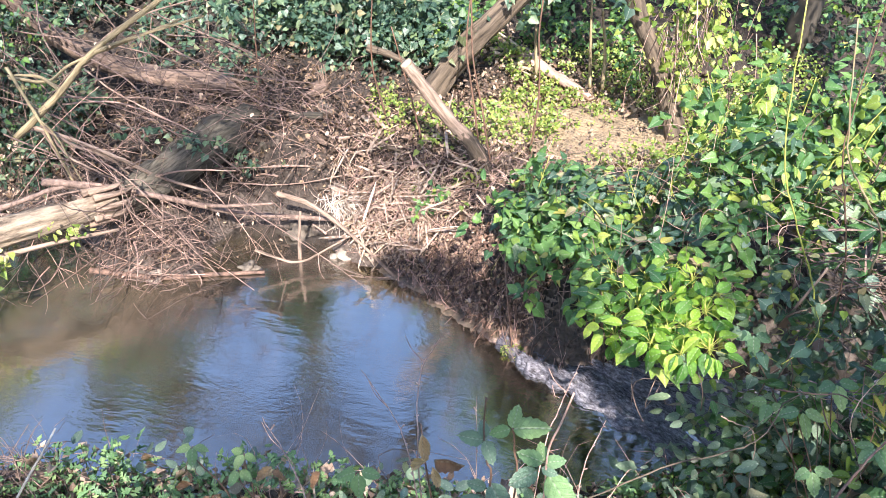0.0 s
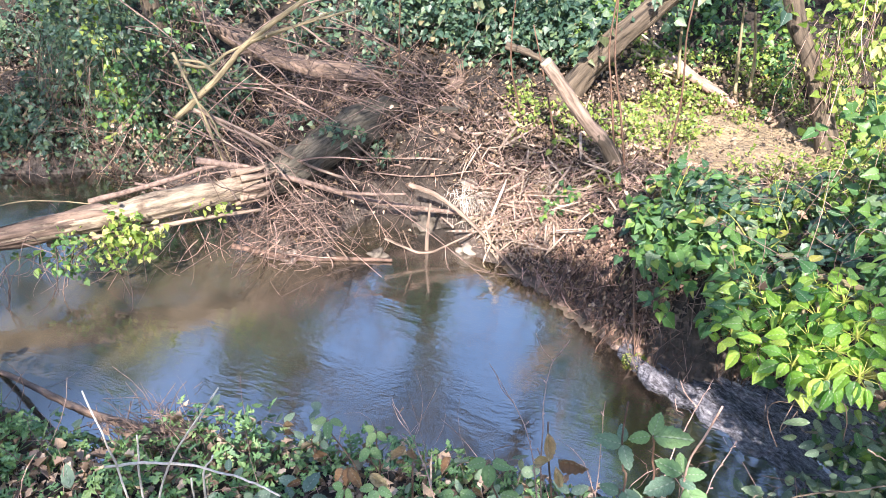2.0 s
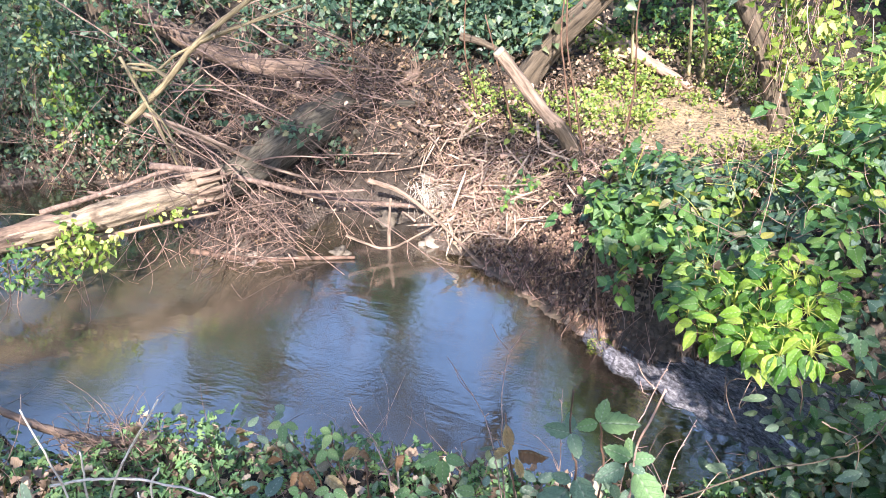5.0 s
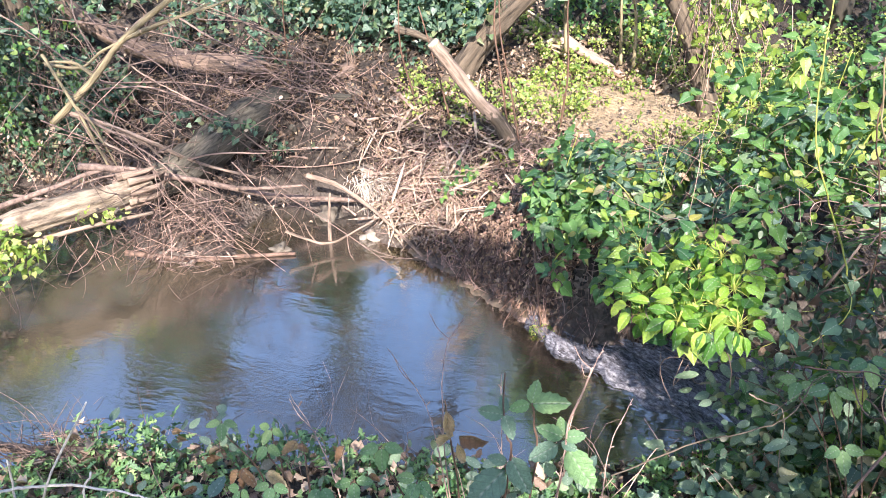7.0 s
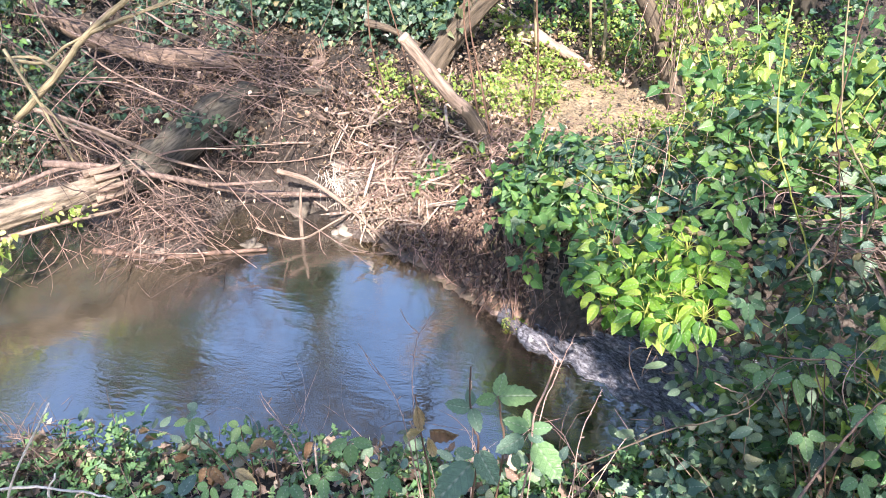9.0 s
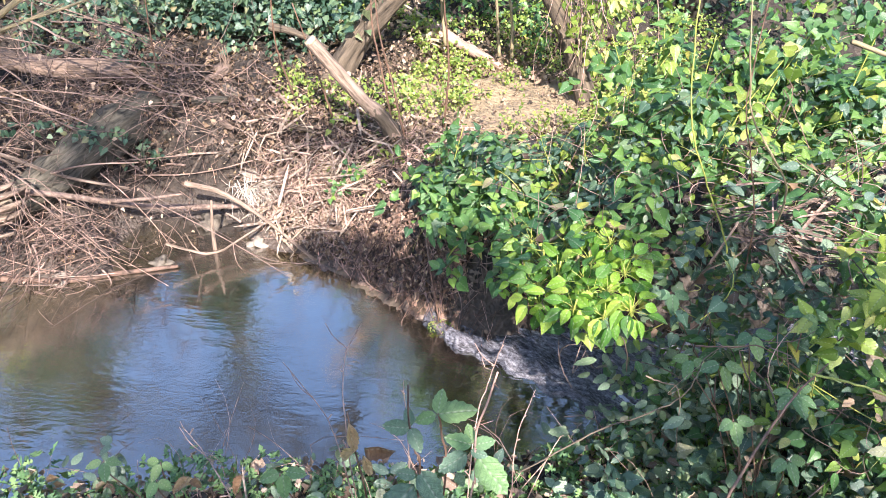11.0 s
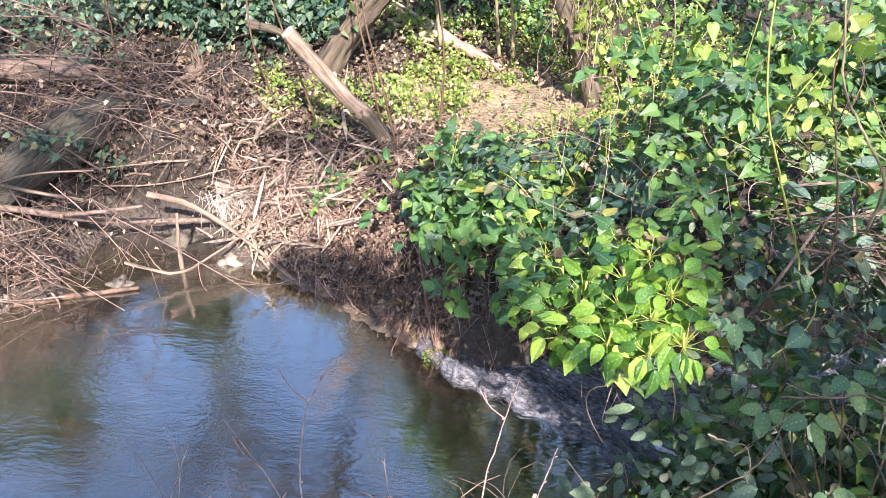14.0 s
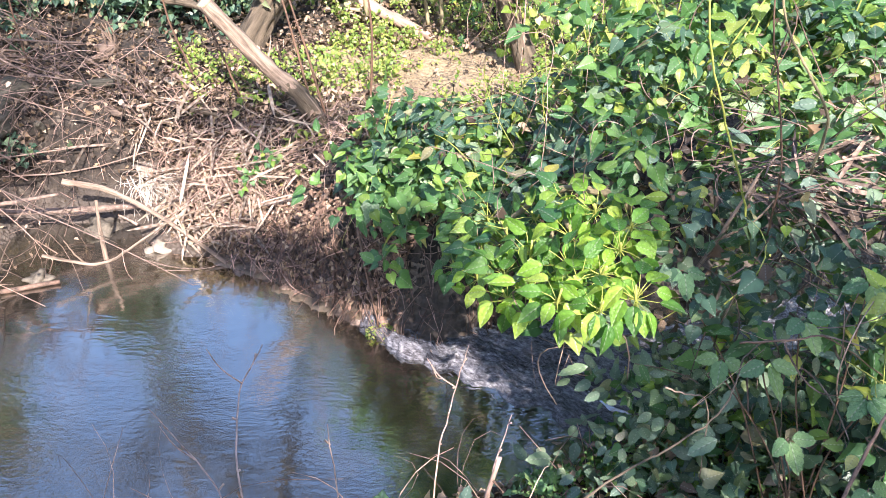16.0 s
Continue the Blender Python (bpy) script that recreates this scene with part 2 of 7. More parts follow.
M_TAN = leaf_material("pinkish_dead_leaf", [(0.0, (0.126, 0.082, 0.075)), (0.4, (0.263, 0.179, 0.165)), (0.8, (0.41, 0.299, 0.28)), (1.0, (0.546, 0.425, 0.39))], 0.8, 0.2, vein=(0.378, 0.275, 0.255))
M_DEAD = leaf_material("dead_leaf", [(0.0, (0.0315, 0.0203, 0.018)), (0.5, (0.0788, 0.0502, 0.042)), (0.85, (0.2, 0.13, 0.1)), (1.0, (0.378, 0.27, 0.22))], 0.8, 0.15, vein=(0.168, 0.111, 0.09))
M_BARK_DARK = wood_material("dark_damp_bark", (0.02, 0.017, 0.014), (0.10, 0.085, 0.068), 45, 0.9, 1.0, (1, 1, 1), grain=True)
M_BARK = wood_material("grey_brown_bark", (0.03, 0.023, 0.018), (0.175, 0.135, 0.10), 45, 0.9, 1.0, (1, 1, 1), grain=True)
M_PALE = wood_material("bleached_wood", (0.084, 0.0598, 0.047), (0.399, 0.294, 0.235), 55, 0.85, 0.9, (1, 1, 1), grain=True)
M_PALE_STALK = wood_material("pale_stalk", (0.42, 0.36, 0.31), (0.78, 0.72, 0.65), 40, 0.7, 0.2)
M_TWIG = wood_material("dry_twig", (0.0788, 0.055, 0.049), (0.263, 0.193, 0.168), 40, 0.85, 0.3, island=True)
M_STRAW = wood_material("straw_stalk", (0.179, 0.121, 0.105), (0.504, 0.357, 0.315), 40, 0.7, 0.2, island=True)


# ---- mesh helpers ----
def mesh_object(name, V, F, mat, parent=None, label="", smooth=True):
    me = bpy.data.meshes.new(name)
    me.from_pydata([tuple(v) for v in V], [], [tuple(f) for f in F])
    if smooth:
        me.polygons.foreach_set("use_smooth", np.ones(len(me.polygons), bool))
    me.materials.append(mat)
    ob = new(name, me)
    if parent is not None:
        ob.parent = parent
    return tagged(ob, label) if label else ob


def tri_object(name, V, T, mat, parent=None, label="", smooth=False):
    """A mesh of triangles from arrays; columns past the third hold each leaf's own coordinates."""
    me = bpy.data.meshes.new(name)
    V = np.asarray(V, np.float32)
    own, V = V[:, 3:], V[:, :3]
    me.vertices.add(len(V))
    me.vertices.foreach_set("co", np.ascontiguousarray(V).ravel())
    me.loops.add(3 * len(T))
    me.loops.foreach_set("vertex_index", np.asarray(T, np.int32).ravel())
    me.polygons.add(len(T))
    me.polygons.foreach_set("loop_start", np.arange(0, 3 * len(T), 3, dtype=np.int32))
    me.polygons.foreach_set("use_smooth", np.full(len(T), smooth))
    me.update(calc_edges=True)
    if own.shape[1]:
        me.attributes.new("leaf", "FLOAT_VECTOR", "POINT").data.foreach_set("vector", np.ascontiguousarray(own).ravel())
    me.materials.append(mat)
    ob = new(name, me)
    if parent is not None:
        ob.parent = parent
    return tagged(ob, label) if label else ob


def thing(name, at, label, category, group="", kind=""):
    e = new(name)
    e.location = at
    bpy.context.view_layer.update()
    return tagged(e, label, category, group, kind)


def under(ob, parent):
    """Parents a mesh whose points are in world metres."""
    ob.parent = parent
    ob.matrix_parent_inverse = Matrix.Translation(parent.location).inverted()
    return ob


def fan(outline, ridge=0.12):
    """A leaf from half an outline: (x, y) points from the stalk to the tip, mirrored; folded along the midrib, domed between rib and edge."""
    o = np.array(outline, float)
    fine = [o[0]]
    for p, q in zip(o[:-1], o[1:]):
        fine += [p * 0.5 + q * 0.5, q] if len(o) < 7 else [q]
    o = np.array(fine)
    n = len(o)
    y0, y1 = o[0, 1], o[-1, 1]
    V, T = [], []
    for side in (1, -1):
        k = len(V)
        for x, y in o:
            m = y0 + (y1 - y0) * np.clip((y - y0) / (y1 - y0) * 0.86 + 0.08, 0, 1)
            V += [(0.0, m, 0.0), (side * x * 0.52, 0.5 * (m + y), x * ridge * 1.5), (side * x, y, x * ridge * 1.7)]
        for i in range(n - 1):
            for j in range(2):
                p, q, r, t = k + 3 * i + j, k + 3 * i + j + 1, k + 3 * i + j + 4, k + 3 * i + j + 3
                T += [(p, q, r), (p, r, t)] if side > 0 else [(p, r, q), (p, t, r)]
    V = np.array(V, float)
    V[:, 2] -= 0.2 * V[:, 1] ** 2
    # weld the two halves along the midrib
    half = 3 * n
    keep = np.arange(len(V))
    for i in range(n):
        keep[half + 3 * i] = 3 * i
    used = np.unique(keep)
    remap = np.searchsorted(used, keep)
    T = remap[np.array(T)]
    T = T[(T[:, 0] != T[:, 1]) & (T[:, 1] != T[:, 2]) & (T[:, 0] != T[:, 2])]
    return V[used], T


def flat_fan(outline, ridge=0.12):
    """A plainer leaf for litter and far plants: a few triangles round the middle of the midrib."""
    right = [(x, y, abs(x) * ridge * 2) for x, y in outline[1:-1]]
    V = [(0.0, outline[0][1], 0.0), (0.0, outline[-1][1], 0.0)] + right + [(-x, y, z) for x, y, z in right] + [(0, (outline[0][1] + outline[-1][1]) * 0.45, 0)]
    n, mid, T = len(right), len(V) - 1, []
    for base, flip in ((2, False), (2 + n, True)):
        chain = [0] + list(range(base, base + n)) + [1]
        for p, q in zip(chain, chain[1:]):
            T.append((mid, q, p) if flip else (mid, p, q))
    V = np.array(V, float)
    V[:, 2] -= 0.18 * (V[:, 1] ** 2)
    return V, np.array(T)


IVY_LEAF = fan([(0, 0), (0.22, -0.12), (0.40, 0.0), (0.51, 0.27), (0.37, 0.45), (0.2, 0.72), (0, 1.05)], 0.12)
IVY_POINTED = fan([(0, 0), (0.20, -0.05), (0.37, 0.12), (0.36, 0.33), (0.2, 0.64), (0, 1.05)], 0.16)
IVY_ADULT = fan([(0, 0), (0.18, 0.10), (0.29, 0.34), (0.24, 0.6), (0, 1.0)], 0.2)
IVY_FAR = flat_fan([(0, 0), (0.36, -0.08), (0.5, 0.28), (0.27, 0.6), (0, 1.03)], 0.14)
POINTED_FAR = flat_fan([(0, 0), (0.33, 0.05), (0.36, 0.32), (0, 1.05)], 0.2)
ADULT_FAR = flat_fan([(0, 0), (0.24, 0.2), (0.25, 0.56), (0, 1.0)], 0.24)
OVAL_LEAF = flat_fan([(0, 0), (0.3, 0.2), (0.3, 0.56), (0, 1.0)], 0.3)
CURLED_LEAF = flat_fan([(0, 0), (0.34, 0.2), (0.24, 0.36), (0.36, 0.55), (0, 1.0)], 0.7)
LANCE_LEAF = flat_fan([(0, 0), (0.03, 0.15), (0.03, 0.7), (0, 1.0)], 0.4)
HERB_LEAF = flat_fan([(0, 0), (0.32, 0.12), (0.10, 0.22), (0.36, 0.38), (0.10, 0.50), (0.24, 0.66), (0, 1.0)], 0.18)


def unit(a):
    return a / np.maximum(np.linalg.norm(a, axis=-1, keepdims=True), 1e-9)


def leaves(P, normal, tip, size, template):
    """Leaves at the points P, with normals and tip ways (arrays), as one list of points and triangles."""
    V0, T0 = template
    z = unit(normal)
    y = unit(tip - (tip * z).sum(1, keepdims=True) * z)
    x = np.cross(y, z)
    R = np.stack([x, y, z], 2) * np.asarray(size)[:, None, None]
    shape = np.stack([rng.uniform(0.75, 1.12, len(P)), np.ones(len(P)), rng.uniform(0.0, 1.4, len(P))], 1)
    V = np.einsum("nij,nkj->nki", R, V0[None] * shape[:, None]) + P[:, None, :]
    V = np.concatenate([V, np.broadcast_to(V0[None], V.shape)], 2)
    T = T0[None] + (np.arange(len(P)) * len(V0))[:, None, None]
    return V.reshape(-1, 6), T.reshape(-1, 3)


def rand_dirs(n, lean, spread):
    return unit(np.asarray(lean, float) + rng.normal(0, spread, (n, 3)))


def tube(points, radii, sides=7, rough=0.0, caps=True):
    P = np.array(points, float)
    R = np.array(radii, float)
    n = len(P)
    t = np.gradient(P, axis=0)
    t = unit(t)
    up = np.array((0.0, 0.0, 1.0)) if abs(t[0][2]) < 0.9 else np.array((1.0, 0, 0))
    V = []
    a = unit(np.cross(t[0], up))
    for i in range(n):
        a = unit(a - t[i] * np.dot(a, t[i]))
        b = np.cross(t[i], a)
        for k in range(sides):
            w = 2 * math.pi * k / sides
            r = R[i] * (1 + rough * rng.normal())
            V.append(P[i] + r * (math.cos(w) * a + math.sin(w) * b))
    F = []
    for i in range(n - 1):
        for k in range(sides):
            k2 = (k + 1) % sides
            F.append((i * sides + k, i * sides + k2, (i + 1) * sides + k2, (i + 1) * sides + k))
    if caps:
        F.append(tuple(range(sides))[::-1])
        F.append(tuple((n - 1) * sides + k for k in range(sides)))
    return V, F


def bend(points, steps=6, wobble=0.0):
    """A smooth line through a few points (Catmull-Rom), with some wobble."""
    P = np.array(points, float)
    Q = np.vstack([2 * P[0] - P[1], P, 2 * P[-1] - P[-2]])
    out = []
    for i in range(1, len(Q) - 2):
        for s in np.linspace(0, 1, steps, endpoint=False):
            a, b, c, d = Q[i - 1], Q[i], Q[i + 1], Q[i + 2]
            out.append(0.5 * (2 * b + (c - a) * s + (2 * a - 5 * b + 4 * c - d) * s * s + (3 * b - a - 3 * c + d) * s ** 3))
    out.append(P[-1])
    out = np.array(out)
    if wobble:
        out[1:-1] += rng.normal(0, wobble, out[1:-1].shape)
    return out


def set_bark(ob, line, radii, sides):
    """Seamless coordinates round and along a limb, in which the bark's grain runs."""
    d = np.concatenate([[0], np.cumsum(np.linalg.norm(np.diff(np.asarray(line), axis=0), axis=1))])
    a = 2 * math.pi * np.arange(sides) / sides
    B = np.empty((len(d), sides, 3))
    B[:, :, 0] = np.asarray(radii)[:, None] * np.cos(a)
    B[:, :, 1] = np.asarray(radii)[:, None] * np.sin(a)
    B[:, :, 2] = d[:, None] * 0.12 + line[0][0]
    at = ob.data.attributes.new("bark", "FLOAT_VECTOR", "POINT")
    at.data.foreach_set("vector", B.astype(np.float32).ravel())


def limb(name, points, r0, r1, mat, parent=None, label="", sides=8, steps=6, wobble=0.0, rough=0.04):
    line = bend(points, steps, wobble)
    V, F = tube(line, np.linspace(r0, r1, len(line)), sides, rough)
    ob = mesh_object(name, V, F, mat, None, label)
    set_bark(ob, line, np.linspace(r0, r1, len(line)), sides)
    return under(ob, parent) if parent is not None else ob


def twigs(A, D, length, radius, curve=0.15, segs=3, bow=None):
    """Many thin three-sided sticks as triangles: starts A, ways D."""
    n = len(A)
    if bow is None:
        bow = rng.normal(0, curve, (n, 3)) * length[:, None]
    s = np.linspace(0, 1, segs + 1)
    C = A[:, None] + D[:, None] * (length[:, None, None] * s[None, :, None]) + bow[:, None] * (s * (1 - s) * 2)[None, :, None]
    up = np.where(np.abs(D[:, 2:3]) < 0.9, np.array([[0, 0, 1.0]]), np.array([[1.0, 0, 0]]))
    a = unit(np.cross(D, up))
    b = np.cross(D, a)
    V = np.empty((n, segs + 1, 3, 3))
    for k in range(3):
        w = 2 * math.pi * k / 3
        V[:, :, k] = C + (radius[:, None] * (1 - 0.55 * s))[..., None] * (math.cos(w) * a + math.sin(w) * b)[:, None]
    T0 = []
    for i in range(segs):
        for k in range(3):
            p, q, r, t = i * 3 + k, i * 3 + (k + 1) % 3, (i + 1) * 3 + (k + 1) % 3, (i + 1) * 3 + k
            T0 += [(p, q, r), (p, r, t)]
    T = np.array(T0)[None] + (np.arange(n) * (segs + 1) * 3)[:, None, None]
    return V.reshape(-1, 3), T.reshape(-1, 3)


def lumps(x, y, scale, seed=0.0):
    return np.array([noise.fractal((a * scale + seed, b * scale, seed * 0.7), 1.0, 2.0, 4) for a, b in zip(np.ravel(x), np.ravel(y))]).reshape(np.shape(x))


# ---- the ground: two banks and the bed of the stream ----
FAR_X = [-40, -6, -4.2, -3.7, -3.36, -3.1, -2.6, -2.1, -1.85, -1.6, -1.15, -0.75, -0.55, -0.37, -0.04, 0.15, 0.27, 0.43, 0.65, 1.0, 1.4, 3, 40]
FAR_Y = [6, 3.5, 3.58, 3.66, 3.76, 3.98, 4.0, 3.95, 3.7, 3.5, 3.62, 3.72, 3.86, 3.84, 3.68, 3.52, 3.42, 3.32, 3.3, 3.36, 3.5, 3.8, 7]
NEAR_X = [-40, -6, -3, -2, -1.3, -0.9, -0.5, 0, 0.35, 0.65, 0.9, 1.08, 1.3, 1.6, 4, 40]
NEAR_Y = [3, 1.6, 1.9, 2.1, 2.0, 2.22, 2.33, 2.42, 2.46, 2.52, 2.6, 2.72, 3.0, 3.15, 3.3, 5]


def smooth(a, b, v):
    t = np.clip((v - a) / (b - a), 0, 1)
    return t * t * (3 - 2 * t)


def ground_z(x, y):
    x, y = np.asarray(x, float), np.asarray(y, float)
    df = y - np.interp(x, FAR_X, FAR_Y)
    dn = np.interp(x, NEAR_X, NEAR_Y) - y
    mound = np.interp(df, [0, 0.15, 0.45, 0.8, 1.3, 2.2, 4, 8, 40], [0, 0.08, 0.25, 0.44, 0.5, 0.7, 1.5, 2.6, 4])
    right = np.interp(df, [0, 0.08, 0.24, 0.5, 1.2, 2.2, 4, 8, 40], [0, 0.11, 0.34, 0.48, 0.42, 0.44, 1.2, 2.5, 4])
    left = np.interp(df, [0, 0.1, 0.4, 1.0, 2.2, 4, 8, 40], [0, 0.12, 0.25, 0.4, 0.75, 1.6, 2.8, 4])
    wr, wl = smooth(-0.1, 0.3, x), smooth(-1.7, -2.3, x)
    far = mound * (1 - wr) * (1 - wl) + right * wr + left * wl
    inlet = np.exp(-(((x + 0.98) / 0.40) ** 4 + ((y - 3.98) / 0.31) ** 4))
    far = far * (1 - inlet) - 0.08 * inlet
    near = np.interp(dn, [0, 0.1, 0.3, 1.2, 2, 6, 40], [0, 0.15, 0.26, 0.42, 0.48, 0.6, 1.5])
    bed = -0.3 * smooth(0, 0.5, np.minimum(-df, -dn)) - 0.02
    return np.where(df > 0, far, np.where(dn > 0, near, bed))


def build_ground():
    xs = np.concatenate([np.linspace(-200, -8, 25)[:-1], np.linspace(-8, -4.6, 24)[:-1], np.linspace(-4.6, 3.0, 200), np.linspace(3.0, 8, 24)[1:], np.linspace(8, 200, 25)[1:]])
    ys = np.concatenate([np.linspace(-200, -4, 25)[:-1], np.linspace(-4, 1.0, 30)[:-1], np.linspace(1.0, 7.0, 170), np.linspace(7, 14, 24)[1:], np.linspace(14, 300, 25)[1:]])
    X, Y = np.meshgrid(xs, ys)
    near_ = (np.abs(X) < 6) & (Y > 0) & (Y < 8)
    wob = np.where(near_, 0.07 * lumps(X, Y, 2.6, 7.7), 0)
    Z = ground_z(X + wob * 0.5, Y + wob)
    rise = np.clip(np.abs(Z) / 0.1, 0.25, 1)
    Z = Z + rise * (0.05 * lumps(X, Y, 1.7, 3.1) + 0.04 * lumps(X, Y, 6.0, 9.2) + 0.015 * lumps(X, Y, 19.0, 2.5))
    V = np.stack([X, Y, Z], 2).reshape(-1, 3)
    w = len(xs)
    F = [(j * w + i, j * w + i + 1, (j + 1) * w + i + 1, (j + 1) * w + i) for j in range(len(ys) - 1) for i in range(w - 1)]
    ob = mesh_object("ground", V, F, M_GROUND)
    tagged(ob, "brown stream banks of soil and leaf litter", "ground", kind="structure")


build_ground()


def build_water():
    xs = np.concatenate([np.linspace(-40, -5, 20)[:-1], np.linspace(-5, 3, 60), np.linspace(3, 40, 20)[1:]])
    V, F = [], []
    for x in xs:
        a, b = np.interp(x, NEAR_X, NEAR_Y) - 0.35, np.interp(x, FAR_X, FAR_Y) + 0.25
        if -1.7 < x < -0.6:
            b += 0.45
        V += [(x, a + (b - a) * k / 4, 0) for k in range(5)]
    for i in range(len(xs) - 1):
        for k in range(4):
            p = i * 5 + k
            F.append((p, p + 5, p + 6, p + 1))
    tagged(mesh_object("water", V, F, M_WATER), "murky olive brown stream water with small ripples", "water", kind="structure")


build_water()


def build_riffle():
    """Broken water that pours out of the pool under the overhanging ivy."""
    nu, nv = 150, 110
    u, v = np.meshgrid(np.linspace(0, 1, nu), np.linspace(0, 1, nv))
    edge_x = np.interp(u, [0, 0.15, 0.4, 0.58, 0.72, 1], [0.28, 0.42, 0.62, 0.86, 1.06, 2.6])
    edge_y = np.interp(u, [0, 0.15, 0.4, 0.58, 0.72, 1], [3.36, 3.2, 3.05, 2.88, 2.66, 3.05])
    W = 0.10 + 0.9 * np.minimum(u, 0.75)
    jag = 0.03 * lumps(edge_x, edge_y, 12, 3.3) * (1 - v)
    X = edge_x + 0.5 * W * v + jag
    Y = edge_y + 0.86 * W * v + jag
    # standing waves drawn out along the current
    Z = -0.02 + 0.05 * smooth(0, 0.2, v) + 0.026 * lumps(2.2 * u, 4.5 * v, 1.6, 2.2) + 0.02 * lumps(5 * u, 16 * v, 1.5, 5.2) + 0.009 * lumps(14 * u, 40 * v, 1.5, 1.2)
    V = np.stack([X, Y, Z], 2).reshape(-1, 3)
    F = [(j * nu + i, j * nu + i + 1, (j + 1) * nu + i + 1, (j + 1) * nu + i) for j in range(nv - 1) for i in range(nu - 1)]
    tagged(mesh_object("riffle", V, F, M_FOAM), "grey white broken water tumbling over the stream bed", "riffle", kind="structure")


build_riffle()


# ---- fallen trunks and leaning stems ----
def gnarl(line, r0, r1, sides=14, ridge=0.08, knots=3, seed=0.0, flare=0.0):
    """A trunk with bark ridges along it, swellings and knots."""
    n = len(line)
    R = np.interp(np.linspace(0, 1, n), np.linspace(0, 1, len(r0)), r0) if isinstance(r0, list) else np.linspace(r0, r1, n)
    V, F = tube(line, R, sides, 0.0)
    C = np.repeat(np.asarray(line), sides, 0)
    V = np.array(V)
    ang = np.tile(np.arange(sides), n)
    along = np.repeat(np.linspace(0, 1, n), sides)
    k = np.array([noise.fractal((a * 0.9 + seed, s * 5, seed), 1.0, 2.0, 3) for a, s in zip(ang, along)])
    sw = np.array([noise.noise((s * 7 + seed, seed * 3, 0)) for s in along])
    V = C + (V - C) * (1 + ridge * k + 0.08 * sw + flare * np.clip(1 - along * 8, 0, 1))[:, None]
    return V, F


def trunk_part(name, pts, r0, r1, mat, parent, sides=14, steps=9, ridge=0.1, seed=0.0, flare=0.0, label=""):
    line = bend(pts, steps)
    V, F = gnarl(line, r0, r1, sides, ridge, 3, seed, flare)
    ob = mesh_object(name, V, F, mat, None, label)
    set_bark(ob, line, np.full(len(line), r0[1] if isinstance(r0, list) else (r0 + r1) / 2), sides)
    return under(ob, parent)


M_CUT = wood_material("sawn_wood", (0.30, 0.23, 0.15), (0.58, 0.47, 0.34), 50, 0.75, 0.5, grain=True)
M_REDWOOD = wood_material("reddish_bark", (0.035, 0.024, 0.02), (0.27, 0.19, 0.15), 45, 0.9, 1.0, grain=True)
M_TRUNKGREY = wood_material("weathered_grey_wood", (0.02, 0.018, 0.014), (0.15, 0.132, 0.105), 90, 0.9, 1.0, grain=True)
M_STONE_DARK = wood_material("dark_stone", (0.05, 0.042, 0.036), (0.17, 0.145, 0.12), 30, 0.8, 0.6)
M_LICHEN = wood_material("yellow_lichen_bark", (0.11, 0.086, 0.052), (0.37, 0.305, 0.185), 60, 0.9, 0.6, grain=True)
M_REDSTEM = wood_material("red_brown_stem", (0.07, 0.04, 0.03), (0.19, 0.11, 0.075), 40, 0.6, 0.2)
M_YSTEM = wood_material("yellow_green_stem", (0.22, 0.26, 0.05), (0.45, 0.46, 0.12), 40, 0.55, 0.2)
M_STONE = wood_material("pale_stone", (0.14, 0.115, 0.10), (0.40, 0.34, 0.29), 22, 0.8, 0.5)
M_LOG = wood_material("bleached_log", (0.06, 0.045, 0.034), (0.40, 0.32, 0.245), 60, 0.85, 1.0, (1, 1, 1), moss=(0.075, 0.05, 0.036), grain=True)
M_DRIFT = wood_material("pale_driftwood", (0.168, 0.111, 0.09), (0.504, 0.357, 0.3), 40, 0.85, 0.6, grain=True)
M_MUD = wood_material("wet_silt", (0.05, 0.038, 0.029), (0.2, 0.155, 0.115), 30, 0.3, 0.4)
M_CLOD = wood_material("wet_clod", (0.045, 0.033, 0.03), (0.28, 0.205, 0.175), 60, 0.45, 0.6, island=True)
M_ROOT = wood_material("dark_roots", (0.04, 0.026, 0.022), (0.24, 0.155, 0.125), 30, 0.8, 0.3, island=True)


def joined(parts):
    V, T, k = [], [], 0
    wide = max(v.shape[1] for v, _ in parts)
    for v, t in parts:
        v = np.hstack([v, np.zeros((len(v), wide - v.shape[1]))])
        V.append(v)
        T.append(t + k)
        k += len(v)
    return np.vstack(V), np.vstack(T)


def stuff(name, parts, mat, label, category, smooth_=True):
    V, T = joined(parts)
    return tagged(tri_object(name, V, T, mat, None, "", smooth_), label, category, kind="stuff")


def rosettes(C, axis, per, size):
    """Leaves round shoot tips: at each centre some leaves spread about the axis on short stalks."""
    n = len(C)
    k = rng.integers(per[0], per[1] + 1, n)
    idx = np.repeat(np.arange(n), k)
    ax = unit(axis)[idx]
    r = rng.normal(size=(len(idx), 3))
    r = unit(r - (r * ax).sum(1, keepdims=True) * ax)
    s = rng.uniform(*size, len(idx)) * rng.uniform(0.75, 1.2, n)[idx]
    up = rng.uniform(-0.7, 0.7, len(idx))[:, None]
    P = C[idx] + r * (s * rng.uniform(0.3, 0.9, len(idx)))[:, None] + ax * up * s[:, None]
    nrm = unit(ax * 1.0 + r * 0.38 + rng.normal(0, 0.34, P.shape))
    tip = unit(r + np.array((0, 0, -0.35)) + rng.normal(0, 0.25, P.shape))
    return P, nrm, tip, s


